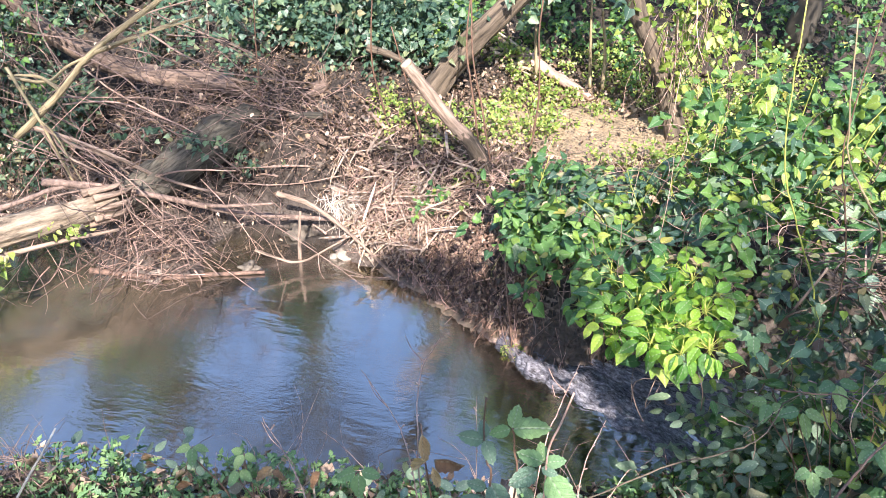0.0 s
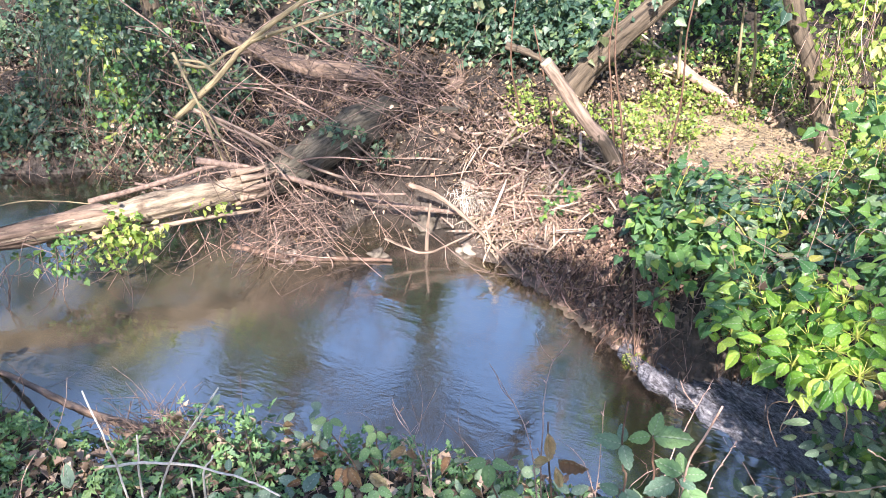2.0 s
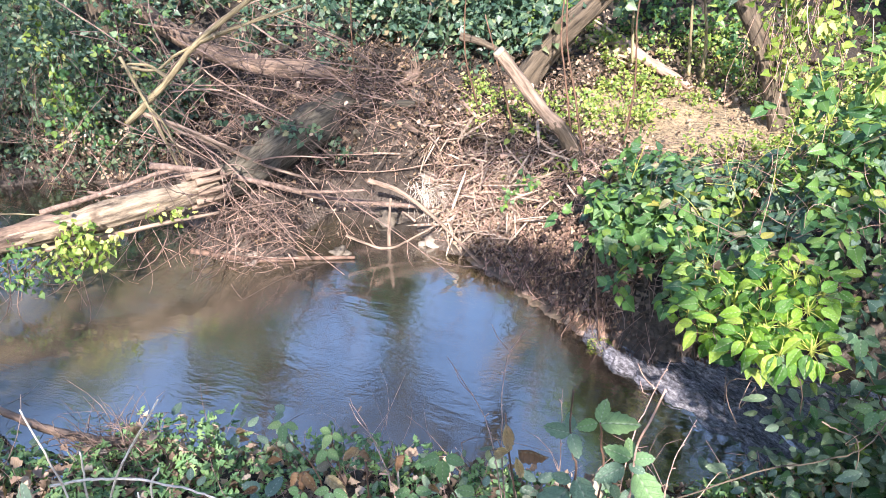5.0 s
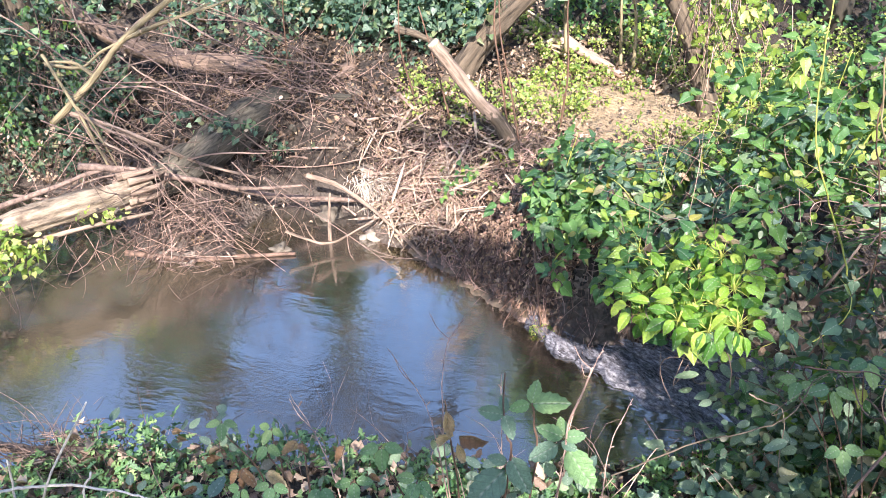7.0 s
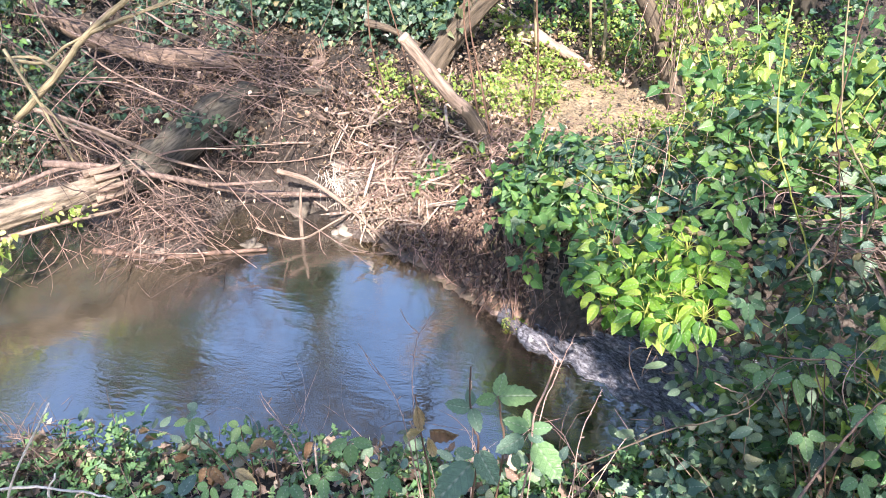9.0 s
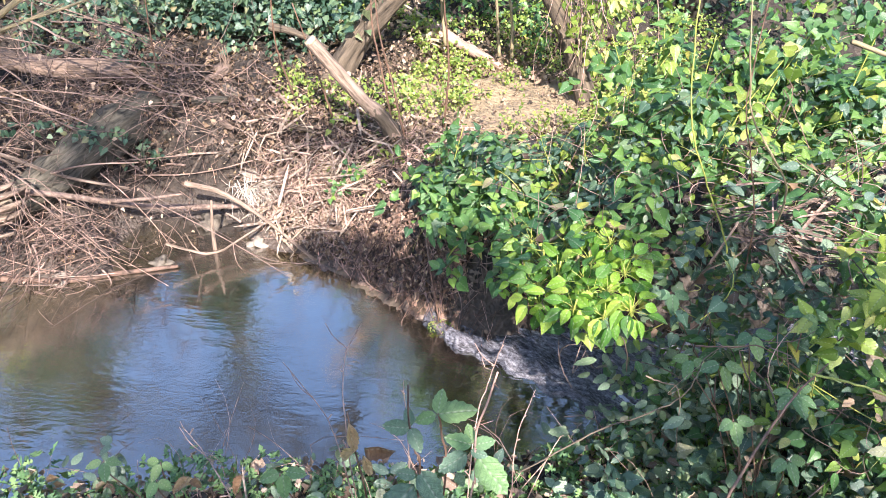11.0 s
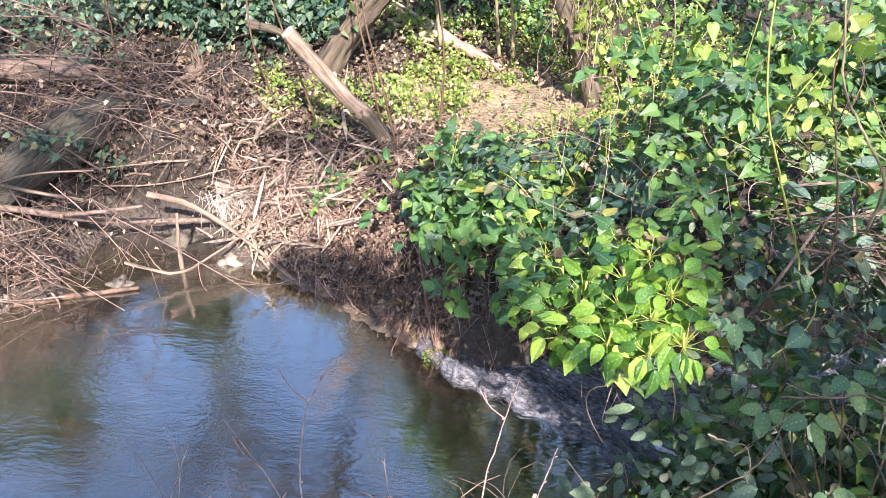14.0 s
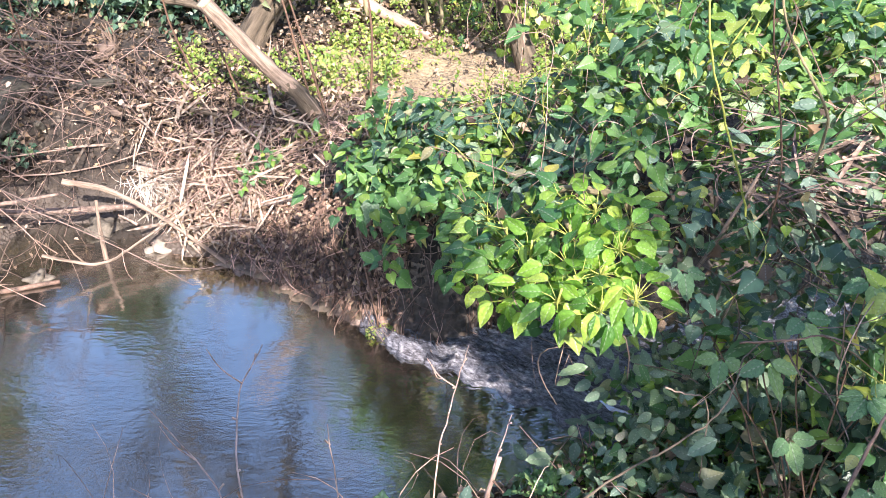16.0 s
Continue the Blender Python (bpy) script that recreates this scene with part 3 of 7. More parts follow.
def foliage_part(name, C, axis, per, size, mat, parent, template=None, label="", near=False):
    P, nrm, tip, s = rosettes(C, axis, per, size)
    if template is None:
        kind = rng.choice(3, len(P), p=(0.45, 0.35, 0.2))
        V, T = joined([leaves(P[kind == k], nrm[kind == k], tip[kind == k], s[kind == k], t) for k, t in enumerate((IVY_LEAF, IVY_POINTED, IVY_ADULT) if near else (IVY_FAR, POINTED_FAR, ADULT_FAR))])
    else:
        V, T = leaves(P, nrm, tip, s, template)
    ob = tri_object(name, V, T, mat, None, label, True)
    return under(ob, parent) if parent is not None else ob


def stalks(name, lines, radius, mat, parent, sides=5, label=""):
    """Thin stems through given points, one part each."""
    for line in lines:
        limb(name, line, radius, radius * 0.55, mat, parent, label, sides, 6, 0.0, 0.06)


def build_log():
    at = thing("fallen_log", (-2.0, 3.1, 0.3), "pale bleached log lying across the stream", "log")
    pts = [(-3.4, 2.1, 0.18), (-2.75, 2.52, 0.25), (-2.2, 2.98, 0.31), (-1.9, 3.28, 0.335), (-1.62, 3.62, 0.35)]
    trunk = trunk_part("trunk", pts, [0.028, 0.034, 0.04, 0.05, 0.058, 0.06, 0.042], 0, M_LOG, at, 28, 18, 0.42, 2.0)
    # bark still clings to the lower length; its brown also stands for shade there
    trunk_part("bark", pts[:3] + [(-2.02, 3.16, 0.318)], [0.034, 0.041, 0.048, 0.052, 0.03], 0, M_REDWOOD, trunk, 26, 16, 0.6, 6.5, 0.0, "cracked brown bark")
    # splinters of the broken end, and a snag under it
    for k in range(9):
        a = 2 * math.pi * k / 9
        p = np.array((-1.63 + 0.06 * math.cos(a) * 0.8, 3.6 + 0.02 * math.sin(a), 0.35 + 0.075 * math.sin(a)))
        limb("splinter", [p - np.array((0.08, 0.09, 0)), p, p + np.array((0.02 + 0.03 * rng.random(), 0.04 + 0.05 * rng.random(), 0.01))], 0.022, 0.004, M_PALE, trunk, "", 5, 3)
    limb("side_branch", [(-2.35, 2.9, 0.2), (-2.0, 3.12, 0.24), (-1.75, 3.3, 0.27), (-1.5, 3.42, 0.31)], 0.016, 0.008, M_PALE, trunk, "", 7)
    # ivy rooted on the log
    C = np.vstack([np.array((-1.93, 3.0, 0.30)) + rng.normal(0, 1, (46, 3)) * (0.10, 0.04, 0.045), np.array((-2.08, 2.92, 0.24)) + rng.normal(0, 1, (22, 3)) * (0.10, 0.05, 0.05),
                   np.array((-1.68, 3.28, 0.33)) + rng.normal(0, 1, (6, 3)) * (0.07, 0.04, 0.04)])
    foliage_part("ivy", C, rand_dirs(len(C), (0.1, -0.7, 0.7), 0.3), (3, 5), (0.022, 0.04), M_IVY_YELLOW, at, None, "bright yellow green ivy leaves", near=True)
    D = np.array((-2.16, 2.86, 0.2)) + rng.normal(0, 1, (40, 3)) * (0.10, 0.05, 0.05)
    foliage_part("ivy", D, rand_dirs(40, (0.1, -0.7, 0.7), 0.3), (3, 5), (0.022, 0.04), M_IVY, at)
    A = np.array((-2.25, 2.85, 0.24)) + rng.normal(0, 1, (70, 3)) * (0.25, 0.2, 0.03)
    A[:, 1] = 2.85 + (A[:, 0] + 2.25) * 0.85 - 0.05
    V, T = twigs(A, rand_dirs(70, (0.1, -0.5, -0.8), 0.45), rng.uniform(0.1, 0.4, 70), rng.uniform(0.0015, 0.004, 70), 0.3, 5)
    under(tagged(tri_object("rootlet_mat", V, T, M_TWIG, None, "", True), kind="stuff"), at)


build_log()


def build_grey_trunk():
    at = thing("grey_log", (-1.6, 4.4, 0.3), "weathered grey fallen trunk half buried in debris", "log")
    trunk_part("trunk", [(-1.74, 3.62, 0.25), (-1.66, 3.76, 0.285), (-1.54, 3.96, 0.355), (-1.43, 4.25, 0.43), (-1.35, 4.5, 0.455), (-1.3, 4.62, 0.45)], [0.045, 0.08, 0.1, 0.108, 0.1, 0.065], 0, M_TRUNKGREY, at, 34, 18, 0.4, 5.0)
    C = np.array((-1.5, 4.08, 0.51)) + rng.normal(0, 1, (34, 3)) * (0.15, 0.05, 0.02)
    C2 = np.array((-1.3, 4.25, 0.33)) + rng.normal(0, 1, (20, 3)) * (0.1, 0.06, 0.03)
    C = np.vstack([C, C2])
    foliage_part("ivy", C, rand_dirs(len(C), (0, -0.6, 0.8), 0.3), (2, 4), (0.025, 0.045), M_IVY_DARK, at)


build_grey_trunk()


def build_fallen_trunk():
    at = thing("fallen_tree", (-2.2, 5.0, 0.55), "reddish brown broken trunk lying on the far bank", "tree")
    trunk = trunk_part("trunk", [(-3.5, 4.95, 1.42), (-2.84, 4.82, 0.886), (-2.43, 4.8, 0.665), (-2.17, 4.8, 0.603), (-1.92, 4.8, 0.572), (-1.69, 4.8, 0.575), (-1.53, 4.78, 0.56)], 0.05, 0.066, M_REDWOOD, at, 20, 12, 0.2, 7.0)
    for k in range(14):
        a = 2 * math.pi * rng.random()
        p = np.array((-1.54, 4.78 + 0.05 * math.cos(a), 0.56 + 0.05 * math.sin(a)))
        limb("splinter", [p, p + np.array((0.05, 0, 0.0)), p + np.array((0.07 + 0.08 * rng.random(), rng.normal(0, 0.03), rng.normal(-0.02, 0.04)))], 0.014, 0.003, M_REDWOOD, trunk, "", 4, 3)


build_fallen_trunk()


def build_broken_stump():
    at = thing("broken_stump", (-1.02, 5.0, 0.45), "splintered reddish broken stump in the leaf litter", "stump")
    V, F = gnarl(bend([(-1.05, 5.05, 0.36), (-1.03, 5.0, 0.48), (-1.04, 4.97, 0.58)], 6), 0.08, 0.045, 12, 0.3, 2, 4.0)
    under(mesh_object("trunk", V, F, M_REDWOOD), at)
    for k in range(16):
        p = np.array((-1.03, 5.0, 0.5)) + rng.normal(0, 0.025, 3)
        limb("splinter", [p, p + np.array((0, 0, 0.05)), p + np.array((rng.normal(0, 0.05), -0.03, 0.11 + 0.07 * rng.random()))], 0.012, 0.002, M_REDWOOD, at, "", 4, 3)


build_broken_stump()


def build_pole():
    at = thing("cut_pole", (0.1, 4.3, 0.42), "pale sawn-off leaning pole standing in the bank", "pole")
    trunk_part("trunk", [(0.12, 4.31, 0.38), (0.0, 4.27, 0.58), (-0.10, 4.24, 0.69), (-0.205, 4.21, 0.83), (-0.323, 4.18, 0.985)], 0.034, 0.029, M_PALE, at, 20, 14, 0.26, 1.0)
    # dark sleeve that stands for the shade on the pole's lower half
    trunk_part("bark", [(0.125, 4.31, 0.37), (0.06, 4.288, 0.48), (0.0, 4.268, 0.58), (-0.06, 4.25, 0.645)], [0.041, 0.037, 0.036, 0.028], 0, M_BARK, at, 20, 8, 0.4, 4.4, 0.0, "dark brown sleeve for the shaded foot")
    V, F = tube([(-0.316, 4.182, 0.976), (-0.328, 4.178, 0.992)], [0.0295, 0.028], 14, 0.03)
    under(mesh_object("cut_end", V, F, M_CUT, None, "fresh pale sawn end"), at)


build_pole()


def clad(line, n, spread):
    """Points strewn about a line, for ivy on a trunk."""
    line = np.asarray(line)
    i = rng.integers(0, len(line), n)
    return line[i] + rng.normal(0, 1, (n, 3)) * spread


def build_leaning_tree():
    at = thing("leaning_tree", (-0.4, 5.2, 0.45), "leaning brown tree trunk partly wrapped in ivy", "tree")
    pts = [(-0.42, 5.1, 0.4), (-0.3, 5.1, 0.64), (-0.13, 5.1, 0.88), (0.07, 5.12, 1.1), (0.6, 5.3, 1.7), (1.0, 5.5, 2.6), (1.2, 5.8, 4.2)]
    trunk_part("trunk", pts, 0.08, 0.05, M_BARK, at, 28, 12, 0.34, 3.0, 0.5)
    line = bend(pts, 10)
    C = np.vstack([clad(line[16:24], 26, (0.07, 0.05, 0.06)) + (-0.09, 0.0, 0.07), clad(line[31:], 240, (0.13, 0.13, 0.14))])
    foliage_part("ivy", C, rand_dirs(len(C), (0.1, -0.7, 0.5), 0.5), (3, 6), (0.04, 0.065), M_IVY_DARK, at)


build_leaning_tree()


def bare_limbs(at, base, height, lean, r, mat, seed=0):
    """A bare crown: a trunk and limbs that fork, the finest twigs joined."""
    g = np.random.default_rng(seed)
    top = np.array(base) + np.array((lean[0], lean[1], height))
    line = bend([base, np.array(base) * 0.65 + top * 0.35 + g.normal(0, 0.12, 3), np.array(base) * 0.3 + top * 0.7 + g.normal(0, 0.2, 3), top], 8)
    V, F = gnarl(line, r, r * 0.25, 12, 0.14, 2, seed * 1.3, 0.5)
    trunk = under(mesh_object("trunk", V, F, mat), at)
    A, D, Ls, Rs = [], [], [], []
    for k in range(14):
        i = int(len(line) * (0.35 + 0.6 * g.random()))
        i = min(i, len(line) - 1)
        a = g.uniform(0, 2 * math.pi)
        way = unit(np.array((math.cos(a), math.sin(a), 0.45 + 0.5 * g.random())))
        ln = height * g.uniform(0.25, 0.45)
        pts = [line[i], line[i] + way * ln * 0.5 + g.normal(0, 0.08, 3), line[i] + way * ln + np.array((0, 0, 0.1 * ln)) + g.normal(0, 0.15, 3)]
        l2 = bend(pts, 5)
        V, F = tube(l2, np.linspace(r * 0.35, r * 0.07, len(l2)), 6, 0.05)
        under(mesh_object("limb", V, F, mat), trunk)
        for j in range(34):
            p = l2[g.integers(2, len(l2))]
            A.append(p)
            D.append(unit(way * 0.7 + g.normal(0, 0.6, 3)))
            Ls.append(ln * g.uniform(0.2, 0.6))
            Rs.append(r * g.uniform(0.03, 0.07))
    V, T = twigs(np.array(A), np.array(D), np.array(Ls), np.array(Rs), 0.2, 4)
    under(tagged(tri_object("twigs", V, T, mat, None, "", True), kind="stuff"), at)
    return line


def build_trunk_right():
    at = thing("ivy_tree", (1.1, 5.0, 0.4), "slim brown tree trunk hung with yellow green ivy", "tree")
    pts = [(1.16, 5.0, 0.35), (1.03, 5.0, 0.68), (0.9, 5.0, 0.95), (0.76, 5.0, 1.22), (0.6, 5.05, 1.9), (0.6, 5.1, 3.2), (0.8, 5.2, 4.6)]
    trunk_part("trunk", pts, 0.056, 0.035, M_BARK, at, 12, 10, 0.15, 6.0, 0.4)
    C = np.vstack([np.array((1.13, 5.0, 1.05)) + rng.normal(0, 1, (120, 3)) * (0.13, 0.1, 0.22), clad(bend(pts, 10)[32:], 70, (0.12, 0.12, 0.2))])
    foliage_part("ivy", C, rand_dirs(len(C), (0.2, -0.7, 0.5), 0.45), (2, 5), (0.035, 0.06), M_IVY_YELLOW, at)
    A = np.array((1.12, 4.95, 1.15)) + rng.normal(0, 1, (60, 3)) * (0.12, 0.05, 0.15)
    V, T = twigs(A, rand_dirs(60, (0.1, 0, -1), 0.25), rng.uniform(0.2, 0.6, 60), rng.uniform(0.002, 0.004, 60), 0.2, 4)
    under(tagged(tri_object("vines", V, T, M_STRAW, None, "", True), kind="stuff"), at)


build_trunk_right()


def build_far_trees():
    spots = [(-4.15, 7.4, 6.5, 0.3, -0.2, 0.13), (-2.6, 8.6, 7.5, -0.4, 0.2, 0.12), (0.3, 10.5, 7.0, 0.5, -0.4, 0.10), (-1.0, 7.8, 6.5, 0.6, -0.3, 0.10), (0.9, 8.2, 6.5, -0.5, -0.5, 0.09), (-1.9, 6.9, 5.5, 0.3, -0.3, 0.07), (2.0, 6.4, 6.0, 0.2, 0.2, 0.10), (3.4, 7.8, 7.0, 0.2, 0.1, 0.13), (2.3, 5.0, 4.0, 0.5, -0.1, 0.06)]
    for k, (x, y, h, lx, ly, r) in enumerate(spots):
        z = float(ground_z(x, y)) - 0.05
        at = thing("woodland_tree", (x, y, z), "bare winter tree with ivy climbing its trunk", "tree", "trees on the far bank")
        line = bare_limbs(at, (x, y, z), h, (lx, ly), r * 0.75, M_BARK_DARK, 11 + k)
        C = clad(line[: int(len(line) * 0.4)], 90, (0.14, 0.14, 0.2))
        foliage_part("ivy", C, rand_dirs(len(C), (0, -0.6, 0.5), 0.5), (3, 6), (0.045, 0.07), M_IVY_DARK, at)


build_far_trees()


def build_white_log():
    at = thing("white_log", (0.3, 5.75, 0.5), "sun-bleached white broken log on the far bank", "log")
    trunk_part("trunk", [(0.12, 5.78, 0.66), (0.27, 5.7, 0.6), (0.44, 5.62, 0.53), (0.57, 5.58, 0.48), (0.68, 5.55, 0.42)], [0.045, 0.036, 0.03, 0.026, 0.018], 0, M_DRIFT, at, 18, 12, 0.4, 8.0)
    limb("stub", [(0.2, 5.72, 0.64), (0.12, 5.66, 0.62), (0.02, 5.6, 0.6)], 0.022, 0.006, M_CUT, at)
    limb("stub", [(0.14, 5.78, 0.66), (0.05, 5.8, 0.72), (-0.08, 5.85, 0.78)], 0.016, 0.005, M_CUT, at)
    # torn slabs of pale wood at the broken end
    for k in range(26):
        p = np.array((-0.02 + 0.3 * rng.random(), 5.55 + 0.25 * rng.random(), 0.0))
        p[2] = max(float(ground_z(p[0], p[1])) + 0.04, 0.56 + 0.06 * rng.random())
        d = np.array((rng.normal(0.3, 1), rng.normal(0, 0.6), rng.normal(0.0, 0.3))) * 0.05
        limb("splinter", [p - d, p, p + d], 0.014, 0.004, M_CUT, at, "", 5, 3)


build_white_log()


# ---- stems and sticks that stand out ----
def stick(name, label, lines, r, mat, category="stick", group="", sides=7):
    at = thing(name, tuple(lines[0][0]), label, category, group)
    stem = limb("stem", lines[0], r, r * 0.55, mat, at, "", sides, 7, 0.0008, 0.07)
    for line in lines[1:]:
        limb("side_twig", line, r * 0.6, r * 0.3, mat, stem, "", sides, 7, 0.0008, 0.07)
    return at


stick("long_stick", "long grey stick lying from log to heap", [[(-1.95, 3.55, 0.44), (-1.82, 3.6, 0.42), (-1.51, 3.75, 0.33), (-1.15, 3.95, 0.18), (-0.78, 4.1, 0.12), (-0.55, 4.18, 0.1)],
      [(-1.3, 3.87, 0.24), (-1.1, 3.8, 0.3), (-0.9, 3.82, 0.33)]], 0.019, M_TWIG)
stick("pale_stick", "pale peeled stick leaning down into the water", [[(-0.94, 3.95, 0.32), (-0.78, 4.0, 0.25), (-0.57, 3.95, 0.15), (-0.27, 3.8, 0.0)]], 0.014, M_PALE)
stick("upright_stake", "short pale stake standing in the shallows", [[(-0.8, 3.86, -0.05), (-0.8, 3.87, 0.12), (-0.79, 3.88, 0.27)]], 0.011, M_PALE)
stick("wet_stick", "thin bent stick in shallow water", [[(-0.97, 3.7, 0.12), (-0.77, 3.75, 0.05), (-0.62, 3.9, 0.09), (-0.46, 4.1, 0.14)], [(-0.83, 3.74, 0.06), (-0.84, 3.7, 0.12), (-0.86, 3.68, 0.2)]], 0.007, M_PALE)
stick("shore_stick", "dark waterlogged stick along the water's edge", [[(-1.7, 3.42, 0.06), (-1.39, 3.5, 0.015), (-1.15, 3.6, 0.01), (-0.92, 3.68, 0.01)]], 0.016, M_ROOT)
stick("fallen_branch", "thick yellow lichened branch propped over the log", [[(-2.22, 3.78, 0.55), (-1.97, 3.85, 0.79), (-1.81, 3.9, 0.97), (-1.5, 3.95, 1.2), (-1.1, 4.1, 1.5)], [(-1.97, 3.85, 0.79), (-2.1, 3.88, 0.84), (-2.29, 3.9, 0.82)],
      [(-1.81, 3.9, 0.97), (-1.6, 3.9, 1.06), (-1.2, 3.9, 1.2)]], 0.019, M_LICHEN, "branch")
stick("slanting_branch", "straw-coloured bare branch crossing the ivy", [[(-2.2, 3.8, 0.9), (-2.03, 3.75, 0.62), (-1.89, 3.7, 0.35)], [(-2.05, 3.76, 0.66), (-1.95, 3.72, 0.6), (-1.84, 3.7, 0.36)]], 0.009, M_LICHEN, "branch")
stick("bent_branch", "pale bent branch over the fallen log", [[(-2.12, 3.8, 0.6), (-1.93, 3.8, 0.56), (-1.7, 3.8, 0.49), (-1.5, 3.85, 0.38), (-1.2, 3.9, 0.3)], [(-2.05, 3.8, 0.58), (-1.9, 3.72, 0.5), (-1.72, 3.7, 0.44)]], 0.013, M_PALE, "branch")
stick("resting_branch", "grey branch resting along the fallen log", [[(-2.38, 3.22, 0.27), (-2.1, 3.42, 0.34), (-1.82, 3.6, 0.42), (-1.55, 3.68, 0.38)]], 0.015, M_TWIG, "branch")
stick("trailing_vine", "thin pale vine trailing along the log", [[(-2.95, 2.98, 0.2), (-2.8, 3.06, 0.24), (-2.62, 3.11, 0.28), (-2.34, 3.19, 0.28), (-2.16, 3.2, 0.27), (-2.09, 3.28, 0.2)]], 0.004, M_LICHEN, "vine")
stick("trailing_vine", "thin grey vine looping down to the water", [[(-3.89, 4.2, 0.21), (-3.77, 4.1, 0.04), (-3.53, 4.0, -0.04), (-3.2, 3.95, -0.02), (-2.93, 3.95, 0.02)]], 0.004, M_LICHEN, "vine")
stick("red_stem", "thin red brown stem in front of the dark bank", [[(0.25, 3.62, 0.58), (0.27, 3.56, 0.44), (0.31, 3.42, 0.27), (0.36, 3.33, 0.03)]], 0.006, M_REDSTEM, "stem")
for line in ([(0.12, 4.3, 0.42), (0.05, 4.3, 0.75), (-0.02, 4.3, 1.06), (-0.06, 4.35, 1.6)], [(0.06, 4.32, 0.45), (0.0, 4.3, 0.8), (-0.05, 4.3, 1.1), (-0.02, 4.3, 1.5)], [(0.3, 4.5, 0.45), (0.32, 4.45, 0.8), (0.29, 4.4, 1.2), (0.33, 4.4, 1.7)],
             [(-0.3, 4.5, 0.48), (-0.36, 4.45, 0.75), (-0.45, 4.4, 1.1)], [(-0.55, 4.7, 0.5), (-0.62, 4.65, 0.85), (-0.6, 4.6, 1.3)]):
    stick("sapling", "thin dark upright sapling stem", [line], 0.006, M_REDSTEM, "sapling", "saplings")
for line in ([(0.68, 5.5, 0.55), (0.66, 5.5, 0.8), (0.61, 5.5, 1.05)], [(0.6, 5.5, 0.55), (0.57, 5.5, 0.8), (0.54, 5.5, 1.1)], [(0.25, 5.5, 0.6), (0.22, 5.5, 0.85), (0.2, 5.5, 1.2)]):
    stick("pale_sapling", "pale dry upright stem on the far bank", [line], 0.012, M_LICHEN, "sapling", "pale saplings")
stick("log_behind", "short brown log among the far ivy", [[(-2.1, 5.75, 0.98), (-1.85, 5.7, 0.93), (-1.6, 5.65, 0.84)]], 0.035, M_BARK, "log", "", 10)
stick("log_behind", "dark brown log beneath hanging ivy", [[(-0.8, 5.2, 0.76), (-0.62, 5.2, 0.72), (-0.45, 5.2, 0.64)]], 0.026, M_BARK, "log", "", 10)


for mat, r, label, line in (
        (M_LICHEN, 0.010, "yellow lichened branch arching over the ivy", [(-2.24, 3.85, 0.83), (-2.06, 3.88, 0.82), (-1.93, 3.91, 0.91), (-1.65, 3.94, 1.03), (-1.35, 3.97, 1.16)]),
        (M_PALE, 0.009, "pale bare branch leaning on the log", [(-2.05, 3.75, 0.64), (-1.91, 3.78, 0.54), (-1.74, 3.81, 0.47), (-1.62, 3.84, 0.32)]),
        (M_PALE, 0.010, "pale bare branch leaning on the log", [(-2.04, 3.75, 0.61), (-1.99, 3.78, 0.42), (-1.93, 3.81, 0.29)]),
        (M_TWIG, 0.008, "grey twig along the top of the log", [(-2.33, 3.5, 0.26), (-2.13, 3.53, 0.25), (-1.94, 3.56, 0.35), (-1.71, 3.59, 0.42)]),
        (M_DRIFT, 0.006, "long pale twig crossing the fallen trunk", [(-1.77, 4.35, 0.98), (-1.61, 4.38, 0.87), (-1.41, 4.41, 0.77), (-1.21, 4.44, 0.62), (-0.99, 4.47, 0.56)]),
        (M_DRIFT, 0.006, "long pale twig below the fallen trunk", [(-2.17, 4.1, 0.62), (-1.91, 4.13, 0.65), (-1.71, 4.16, 0.6), (-1.52, 4.19, 0.52)]),
        (M_DRIFT, 0.005, "long pale twig below the fallen trunk", [(-1.93, 4.0, 0.86), (-1.81, 4.03, 0.75), (-1.64, 4.06, 0.65), (-1.42, 4.09, 0.54)]),
        (M_REDSTEM, 0.006, "thin reddish upright stem behind the mound", [(-1.26, 4.59, 0.41), (-1.25, 4.56, 0.66), (-1.24, 4.53, 0.86), (-1.22, 4.5, 1.15)]),
        (M_DRIFT, 0.005, "thin pale stick lying over the grey log", [(-1.94, 4.15, 0.25), (-1.68, 4.18, 0.29), (-1.35, 4.21, 0.3), (-0.93, 4.24, 0.35)]),
        (M_DRIFT, 0.005, "thin pale stick lying over the inlet", [(-1.71, 4.2, 0.14), (-1.37, 4.23, 0.2), (-1.01, 4.26, 0.22), (-0.66, 4.29, 0.31)]),
        (M_TWIG, 0.007, "crooked grey branch in front of the ivy", [(-2.37, 4.69, 0.53), (-2.28, 4.66, 0.7), (-2.13, 4.63, 0.87), (-2.21, 4.6, 1.05)]),
        (M_TWIG, 0.006, "grey twig hanging over the grey log", [(-2.21, 4.3, 0.86), (-1.92, 4.33, 0.71), (-1.74, 4.36, 0.46), (-1.47, 4.39, 0.3)]),
        (M_DRIFT, 0.006, "pale twig fanned over the log's end", [(-1.89, 3.8, 0.21), (-1.6, 3.83, 0.36), (-1.39, 3.86, 0.43), (-1.12, 3.89, 0.45)])):
    stick("bare_branch", label, [line], r, mat, "branch", "branches over the debris", 6)


